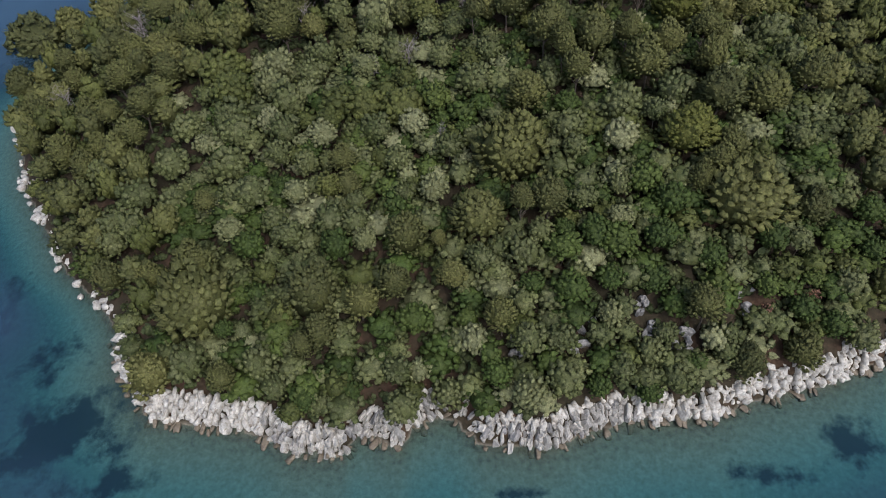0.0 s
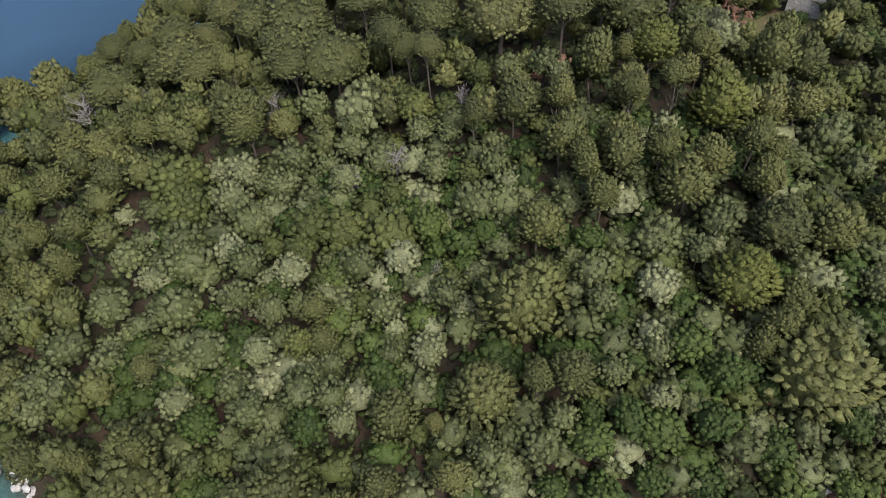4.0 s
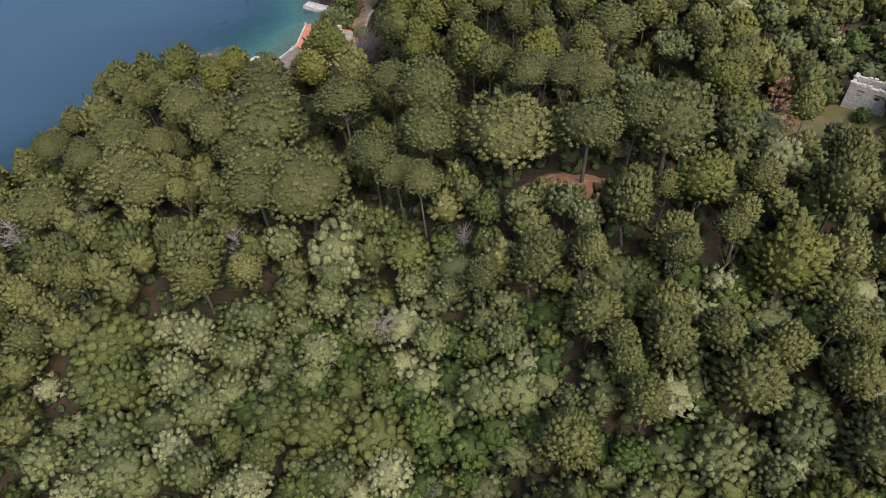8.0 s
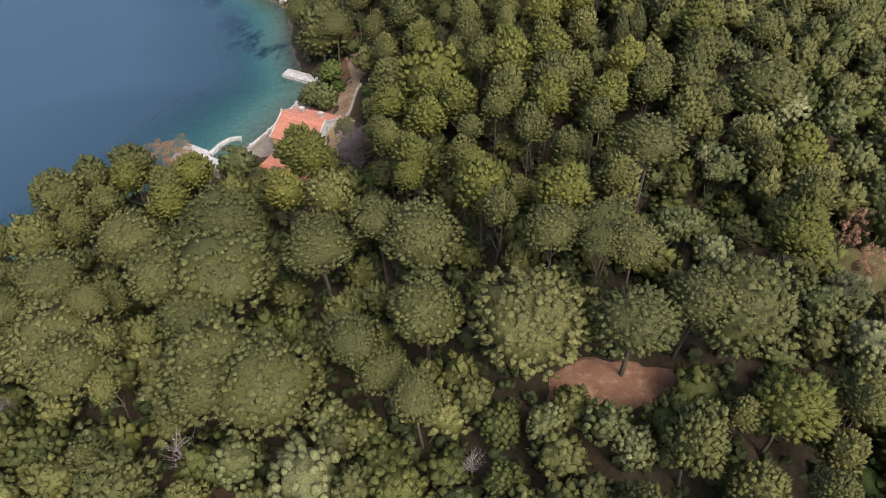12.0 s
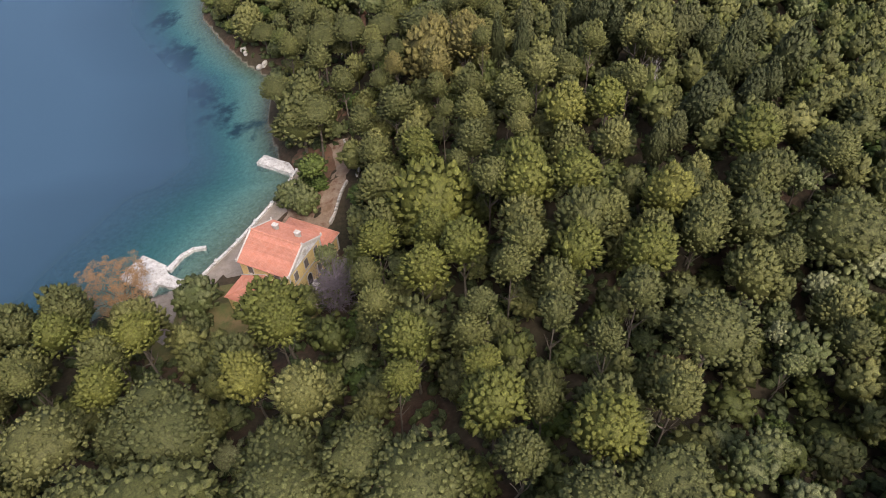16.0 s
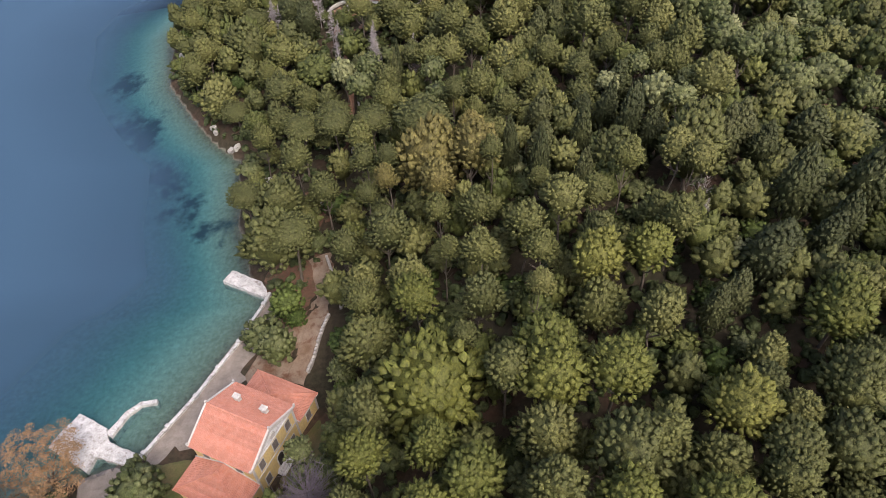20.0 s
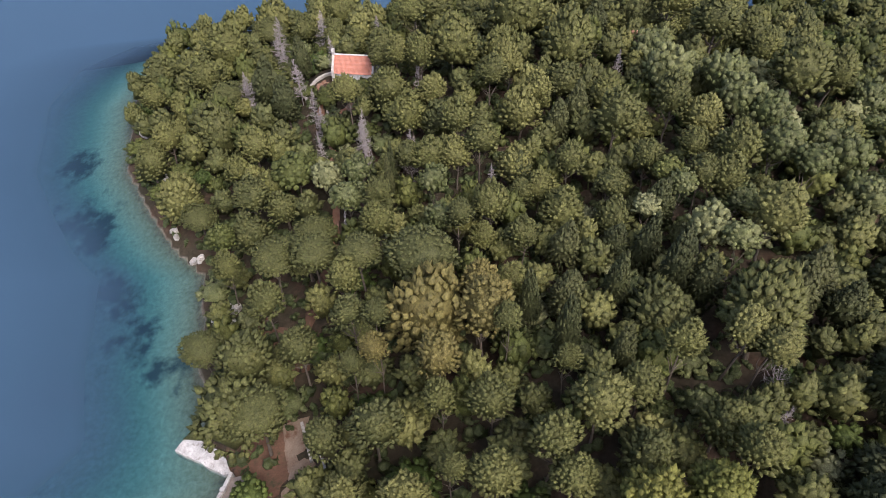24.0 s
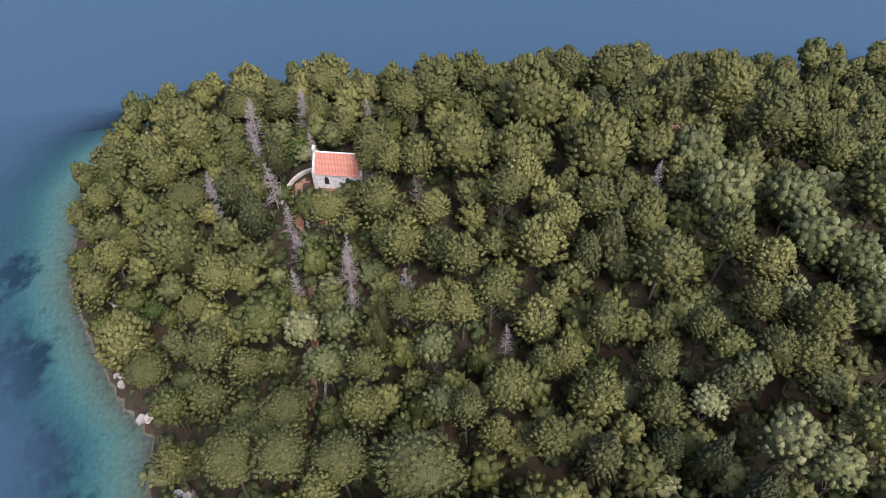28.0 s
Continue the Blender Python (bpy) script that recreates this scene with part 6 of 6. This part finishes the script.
strip("path", [(-22.5, 213), (-20.5, 220), (-18.6, 229), (-20.5, 237)], 4.6, DUSTSOIL, "trodden reddish earth path")
strip("path", [(-20.5, 237), (-21.5, 246), (-19, 256), (-16.2, 268)], 2.0, REDLITTER, "trodden reddish earth path")
strip("path", [(-16.2, 268), (-16.4, 280), (-18.2, 292), (-20.6, 300), (-21.3, 308)], 1.7, PATHSOIL, "trodden reddish earth path")
kerb = new("path_kerb")
tagged(kerb, "pale stone kerb beside the path to the chapel", "kerb", kind="structure")
for y in np.arange(262, 303, 0.85):
    x = PATH_X(y) + 1.2
    part("stone", boxed(-0.17, 0.17, -0.4, 0.4, -0.3, 0.42, bevel=0.05), WALLSTONE, kerb, at=Matrix.Translation((x, y, land(x, y))) @ Matrix.Rotation(rubble_rng.normal(0, 0.1), 4, "Z"))

# ---- chapel ----
chapel = new("chapel")
tagged(chapel, "small white chapel with an orange tiled roof and a round apse", "chapel")
chapel.matrix_basis = Matrix.Translation((-18.1, 306.9, 11.3)) @ Matrix.Rotation(radians(-8.5), 4, "Z")
CL, CW, CE, CR = 8.0, 4.6, 3.4, 5.9
part("wall", solid([(0, 0, -0.5), (CL, 0, -0.5), (CL, CW, -0.5), (0, CW, -0.5), (0, 0, CE), (CL, 0, CE), (CL, CW, CE), (0, CW, CE), (0, CW / 2, CR - 0.1), (CL, CW / 2, CR - 0.1)],
                   [(0, 1, 5, 4), (1, 2, 6, 9, 5), (2, 3, 7, 6), (3, 0, 4, 8, 7), (4, 5, 9, 8), (6, 7, 8, 9), (3, 2, 1, 0)]), PALEWALL, chapel, "weathered limewashed wall")
for x0, x1, extra in ((-0.22, 0.2, 0.5), (CL - 0.2, CL + 0.2, 0.28)):
    g = part("gable", solid([(x0, -0.28, CE - 0.3), (x0, CW + 0.28, CE - 0.3), (x0, CW + 0.28, CE + extra), (x0, CW / 2, CR + extra), (x0, -0.28, CE + extra),
                             (x1, -0.28, CE - 0.3), (x1, CW + 0.28, CE - 0.3), (x1, CW + 0.28, CE + extra), (x1, CW / 2, CR + extra), (x1, -0.28, CE + extra)],
                            [(0, 1, 2, 3, 4), (5, 9, 8, 7, 6), (0, 5, 6, 1), (1, 6, 7, 2), (2, 7, 8, 3), (3, 8, 9, 4), (4, 9, 5, 0)]), TRIM, chapel, "white coped gable parapet")
part("corner_buttress", boxed(-0.3, 0.35, -0.3, 0.1, -0.5, CE + 0.2, bevel=0.03), TRIM, chapel)
bell = part("bell_cote", boxed(-0.2, 0.18, CW / 2 - 0.5, CW / 2 - 0.28, CR + 0.2, CR + 1.0, bevel=0.02), TRIM, chapel, "white bell-cote on the gable")
part("jamb", boxed(-0.2, 0.18, CW / 2 + 0.28, CW / 2 + 0.5, CR + 0.2, CR + 1.0, bevel=0.02), TRIM, bell)
part("coping", solid([(-0.24, CW / 2 - 0.6, CR + 1.0), (-0.24, CW / 2 + 0.6, CR + 1.0), (-0.24, CW / 2, CR + 1.4), (0.22, CW / 2 - 0.6, CR + 1.0), (0.22, CW / 2 + 0.6, CR + 1.0), (0.22, CW / 2, CR + 1.4)],
                     [(0, 1, 2), (3, 5, 4), (0, 3, 4, 1), (1, 4, 5, 2), (2, 5, 3, 0)]), TRIM, bell)
croof = part("roof", solid([(0.2, -0.3, CE - 0.12), (CL - 0.2, -0.3, CE - 0.12), (CL - 0.2, CW + 0.3, CE - 0.12), (0.2, CW + 0.3, CE - 0.12), (0.2, CW / 2, CR), (CL - 0.2, CW / 2, CR)],
                           [(0, 1, 5, 4), (2, 3, 4, 5), (3, 2, 1, 0), (1, 2, 5), (3, 0, 4)]), TILE, chapel, "gable roof of orange clay tiles")
tiled(croof, (0.2, -0.34, CE - 0.1), (CL - 0.2, -0.34, CE - 0.1), (CL - 0.2, CW / 2, CR + 0.04), (0.2, CW / 2, CR + 0.04), 9)
tiled(croof, (CL - 0.2, CW + 0.34, CE - 0.1), (0.2, CW + 0.34, CE - 0.1), (0.2, CW / 2, CR + 0.04), (CL - 0.2, CW / 2, CR + 0.04), 9)
V, F = tubes([[((0.2, CW / 2, CR + 0.1), 0.14), ((CL - 0.2, CW / 2, CR + 0.1), 0.14)]], 8)
part("ridge_cap", tri_mesh("ridge_cap", V, F, PALEWALL), None, croof)
apse = bmesh.new()
n = 14
arc = [(CL + 0.2 + 1.35 * math.cos(-math.pi / 2 + math.pi * k / n), CW / 2 + 1.6 * math.sin(-math.pi / 2 + math.pi * k / n)) for k in range(n + 1)]
part("apse", prism(arc, -0.5, 2.9), PALEWALL, chapel, "round limewashed apse")
cone = [(x, y, 2.9) for x, y in arc] + [(CL + 0.2, CW / 2, 4.0)]
part("apse_roof", solid([(CL + 0.2 + (x - CL - 0.2) * 1.1, CW / 2 + (y - CW / 2) * 1.1, z) for x, y, z in cone[:-1]] + [cone[-1]], [(k, k + 1, n + 1) for k in range(n)] + [tuple(range(n, -1, -1)), (0, n + 1, n)]), GREYSTONE, chapel, "grey conical apse roof")
for x in (2.0, 5.6):
    lancet = [(-0.36, 0), (0.36, 0), (0.36, 1.0), (0.2, 1.4), (0, 1.62), (-0.2, 1.4), (-0.36, 1.0)]
    turn = Matrix.Rotation(math.pi / 2, 4, "X")
    bm = prism([(a * 1.5, b * 1.16 - 0.12) for a, b in lancet], 0, 0.07)
    bm.transform(Matrix.Translation((x, 0, 1.15)) @ turn)
    w_ = part("window", bm, TRIM, chapel, "pointed window in a white surround")
    bm = prism(lancet, 0.071, 0.10)
    bm.transform(Matrix.Translation((x, 0, 1.15)) @ turn)
    part("pane", bm, GLASS, w_)
door_bm = prism([(-0.55, 0), (0.55, 0), (0.55, 1.7), (0.3, 2.15), (0, 2.35), (-0.3, 2.15), (-0.55, 1.7)], 0, 0.06)
door_bm.transform(Matrix.Translation((-0.23, CW / 2, 0)) @ Matrix.Rotation(-math.pi / 2, 4, "Z") @ Matrix.Rotation(math.pi / 2, 4, "X"))
part("door", door_bm, DOOR_AND_SHADE, chapel, "dark wooden pointed door")
# the yard with its curved low wall
yard_wall = new("yard_wall")
tagged(yard_wall, "low curved white-topped wall round the chapel yard", "wall")
for k in range(15):
    a = radians(88 + k * 6.2)
    x, y = -16.5 + 7.4 * math.cos(a), 304.2 + 7.4 * math.sin(a)
    part("stone", boxed(-0.42, 0.42, -0.2, 0.2, -0.5, 0.7, bevel=0.04), WALLSTONE, yard_wall, at=Matrix.Translation((x, y, land(x, y))) @ Matrix.Rotation(a + math.pi / 2, 4, "Z"))
yard = [(-16.2 + 6.9 * math.cos(k * 0.3307) * 0.95, 304.4 + 6.4 * math.sin(k * 0.3307)) for k in range(19)]
V = [(x, y, land(x, y) + 0.06) for x, y in yard] + [(-16.2, 304.4, land(-16.2, 304.4) + 0.06)]
tagged(part("chapel_yard", mesh_of("chapel_yard", V, [(k, (k + 1) % 19, 19) for k in range(19)], PATHSOIL), None), "bare reddish earth yard beside the chapel", "yard", kind="structure")

# ---- roofless stone house in the meadow ----
ruin = new("ruined_house")
tagged(ruin, "roofless grey stone house with empty window openings", "ruin")
ruin.matrix_basis = Matrix.Translation((67.3, 157.6, land(69, 156) - 0.3)) @ Matrix.Rotation(radians(-37), 4, "Z")
RL, RD, RH, RT = 6.6, 5.2, 5.0, 0.55
front_bm = bmesh.new()
holes = ((1.5, 2.3), (4.2, 5.0))
cuts = [0.0, 1.5, 2.3, 4.2, 5.0, RL]
for a, b in zip(cuts, cuts[1:]):
    if (a, b) in holes:
        box(front_bm, a, b, 0, RT, 0, 2.9)
        box(front_bm, a, b, 0, RT, 4.0, RH)
    else:
        box(front_bm, a, b, 0, RT, 0, RH + (0.25 if a < 1 else 0))
part("wall", front_bm, WALLSTONE, ruin, "pale rubble front wall with two window holes")
part("wall", boxed(0.003, RT, RT + 0.003, RD, 0, RH * 0.86, bevel=0.04), WALLSTONE, ruin)
part("wall", boxed(RL - RT, RL - 0.003, RT + 0.003, RD, 0, RH * 0.92, bevel=0.04), WALLSTONE, ruin)
part("wall", boxed(0.0, RL, RD + 0.003, RD + RT, 0, RH * 0.72, bevel=0.04), WALLSTONE, ruin)
crumble = np.random.default_rng(3)
for k in range(26):
    x, y, z = ((crumble.uniform(0, RL), crumble.uniform(0.1, 0.5), RH) if k < 12 else (crumble.choice((0.28, RL - 0.28)), crumble.uniform(0.6, RD), RH * 0.88) if k < 20 else (crumble.uniform(0, RL), RD + 0.3, RH * 0.72))
    s = crumble.uniform(0.15, 0.4)
    part("stone", boxed(-s, s, -0.24, 0.24, -0.15, s * 0.9, bevel=0.06), WALLSTONE, ruin, at=Matrix.Translation((x, y, z)) @ Matrix.Rotation(crumble.normal(0, 0.2), 4, "Z"))
part("lintel", boxed(1.3, 2.5, -0.04, RT + 0.02, 3.98, 4.2, bevel=0.02), BARK, ruin)
part("lintel", boxed(4.0, 5.2, -0.04, RT + 0.02, 3.98, 4.2, bevel=0.02), BARK, ruin)

# ---- white limestone along the shore: each block is a stone ----
rock_rng = np.random.default_rng(21)
ROCKS = []
for k in range(9):
    v = BALL_V.copy()
    v = np.sign(v) * np.abs(v) ** 0.5
    v = v * (1 + rock_rng.normal(0, 0.15, (len(v), 1)))
    v[:, 2] += 0.25 * v[:, 0] * rock_rng.uniform(-1, 1)
    v[:, 0] *= 1 + 0.35 * v[:, 1] * rock_rng.uniform(-0.6, 0.6)
    ROCKS.append(v)
ROCK_ME = [mesh_of("stone", v, BALL_F, LIMESTONE) for v in ROCKS]
GREY_ME = [mesh_of("stone", v, BALL_F, GREYSTONE) for v in ROCKS]
WET_ME = [mesh_of("stone", v, BALL_F, WETSTONE) for v in ROCKS]


def shore_normal(x, y):
    g = np.array((float(inland(x + 0.4, y) - inland(x - 0.4, y)), float(inland(x, y + 0.4) - inland(x, y - 0.4))))
    return unit(g)


def set_stone(parent, meshes, x, y, z, sx, sy, sz, turn, tip=0.0):
    ob = part("stone", meshes[rock_rng.integers(len(meshes))], None, parent)
    ob.matrix_basis = Matrix.Translation((x, y, z)) @ Matrix.Rotation(turn, 4, "Z") @ Matrix.Rotation(tip, 4, "X") @ Matrix.Diagonal((sx, sy, sz, 1))
    return ob


shore = new("rocky_shore")
tagged(shore, "band of fissured white limestone blocks above the waterline", "rocks", kind="structure")
JV, JF, jn = [], [], 0
WV, WF, wn_ = [], [], 0
for x0 in np.arange(-57, 96, 0.56):
    if x0 < -46:
        y0 = float(np.interp(-x0, (46, 47, 54, 57), (49.5, 50, 58, 64)))
    else:
        y0 = float(np.interp(x0, list(SOUTH), list(SOUTH.values())))
    nn = shore_normal(x0, y0 + 1.0)
    step_in = rock_rng.uniform(-0.45, 0.45)
    for row, (off, zt, tall, keep_p) in enumerate(((-0.7, -0.15, 0.3, 0.55), (0.3, 0.25, 0.8, 0.85), (1.1, 0.9, 1.25, 1.0), (2.0, 1.5, 1.25, 1.0), (2.9, 2.0, 1.0, 0.9))):
        if rock_rng.random() > keep_p:
            continue
        x, y = x0 + nn[0] * (off + step_in) + rock_rng.normal(0, 0.16), y0 + nn[1] * (off + step_in) + rock_rng.normal(0, 0.22)
        turn = math.atan2(nn[1], nn[0]) - math.pi / 2 + rock_rng.normal(0, 0.3)
        big = rock_rng.uniform(0.7, 1.3)
        sx, sy, sz = rock_rng.uniform(0.24, 0.46) * big, rock_rng.uniform(0.40, 0.90) * big, tall * rock_rng.uniform(0.7, 1.45)
        m4 = Matrix.Translation((x, y, zt + rock_rng.normal(0, 0.25))) @ Matrix.Rotation(turn, 4, "Z") @ Matrix.Rotation(rock_rng.uniform(-0.1, 0.45), 4, "X") @ Matrix.Rotation(rock_rng.normal(0, 0.18), 4, "Y") @ Matrix.Diagonal((sx, sy, sz, 1))
        if row in (1, 2, 3) and -30 < x < 24:
            part("stone", (ROCK_ME if rock_rng.random() < 0.85 else GREY_ME)[rock_rng.integers(9)], None, shore, at=m4)
            continue
        m = np.array(m4)
        v = ROCKS[rock_rng.integers(9)] @ m[:3, :3].T + m[:3, 3]
        if row == 0:
            WV.append(v)
            WF.append(BALL_F + wn_)
            wn_ += len(v)
        else:
            JV.append(v)
            JF.append(BALL_F + jn)
            jn += len(v)
tagged(part("waterline_stones", tri_mesh("waterline_stones", np.concatenate(WV), np.concatenate(WF), WETSTONE), None, shore), kind="stuff")
ys = np.arange(58, 136, 0.5)
for y0 in ys:
    for off in (-0.6, 0.4, 1.5, 2.6):
        if rock_rng.random() > (0.62 if y0 < 105 else 0.4) * (0.25 + 1.1 * max(0.0, math.sin(y0 * 0.55))):
            continue
        x0 = float(np.interp(y0, list(WEST), list(WEST.values())))
        x, y = x0 + off * 1.2 + rock_rng.normal(0, 0.5), y0 + rock_rng.normal(0, 0.5)
        s = rock_rng.uniform(0.2, 0.5) * rock_rng.uniform(0.7, 1.7)
        m = np.array(Matrix.Translation((x, y, max(0.1, 0.35 + off * 0.3))) @ Matrix.Rotation(rock_rng.uniform(0, 6.28), 4, "Z") @ Matrix.Diagonal((s, s * rock_rng.uniform(0.7, 1.6), s * 0.75, 1)))
        v = ROCKS[rock_rng.integers(9)]
        JV.append(v @ m[:3, :3].T + m[:3, 3])
        JF.append(BALL_F + jn)
        jn += len(v)
joined = part("smaller_stones", tri_mesh("smaller_stones", np.concatenate(JV), np.concatenate(JF), LIMESTONE), None, shore)
tagged(joined, kind="stuff")

# grey ribs of rock on the slope and boulders on the wooded shore
for k, (x, y) in enumerate(OUTCROPS):
    rib = new("rock_outcrop")
    tagged(rib, "weathered grey limestone outcrop among the scrub", "rock", "outcrops on the slope")
    for j in range(6):
        px_, py_ = x + rock_rng.normal(0, 0.9), y + rock_rng.normal(0, 1.3)
        part("stone", GREY_ME[rock_rng.integers(9)], None, rib, at=Matrix.Translation((px_, py_, land(px_, py_) + 0.4)) @ Matrix.Rotation(rock_rng.normal(0, 0.4), 4, "Z") @ Matrix.Rotation(0.3, 4, "X") @ Matrix.Diagonal((rock_rng.uniform(0.3, 0.6), rock_rng.uniform(0.4, 0.7), rock_rng.uniform(0.6, 1.3), 1)))
for x, y, s in ((-41.0, 270.0, 0.8), (-32.7, 257.6, 1.0), (-33.0, 255.4, 1.1), (-59.0, 306, 0.9), (-50.5, 291, 0.8), (-46.5, 277, 0.7), (-19.5, 269.5, 0.8), (-20.4, 267.8, 0.7), (-21.4, 249, 0.6), (-97, 122, 1.1), (-95, 128, 1.0), (-80, 99, 0.9)):
    b_ = new("boulder")
    tagged(b_, "bright white limestone boulder on the wooded shore", "boulder", "shore boulders")
    for j in range(3):
        px_, py_ = x + rock_rng.normal(0, 0.6) * s, y + rock_rng.normal(0, 0.8) * s
        part("stone", ROCK_ME[rock_rng.integers(9)], None, b_, at=Matrix.Translation((px_, py_, max(0.2, land(px_, py_)) + 0.45 * s)) @ Matrix.Rotation(rock_rng.uniform(0, 3), 4, "Z") @ Matrix.Diagonal((s * rock_rng.uniform(0.5, 0.9), s * rock_rng.uniform(0.6, 1.0), s * rock_rng.uniform(0.6, 1.0), 1)))
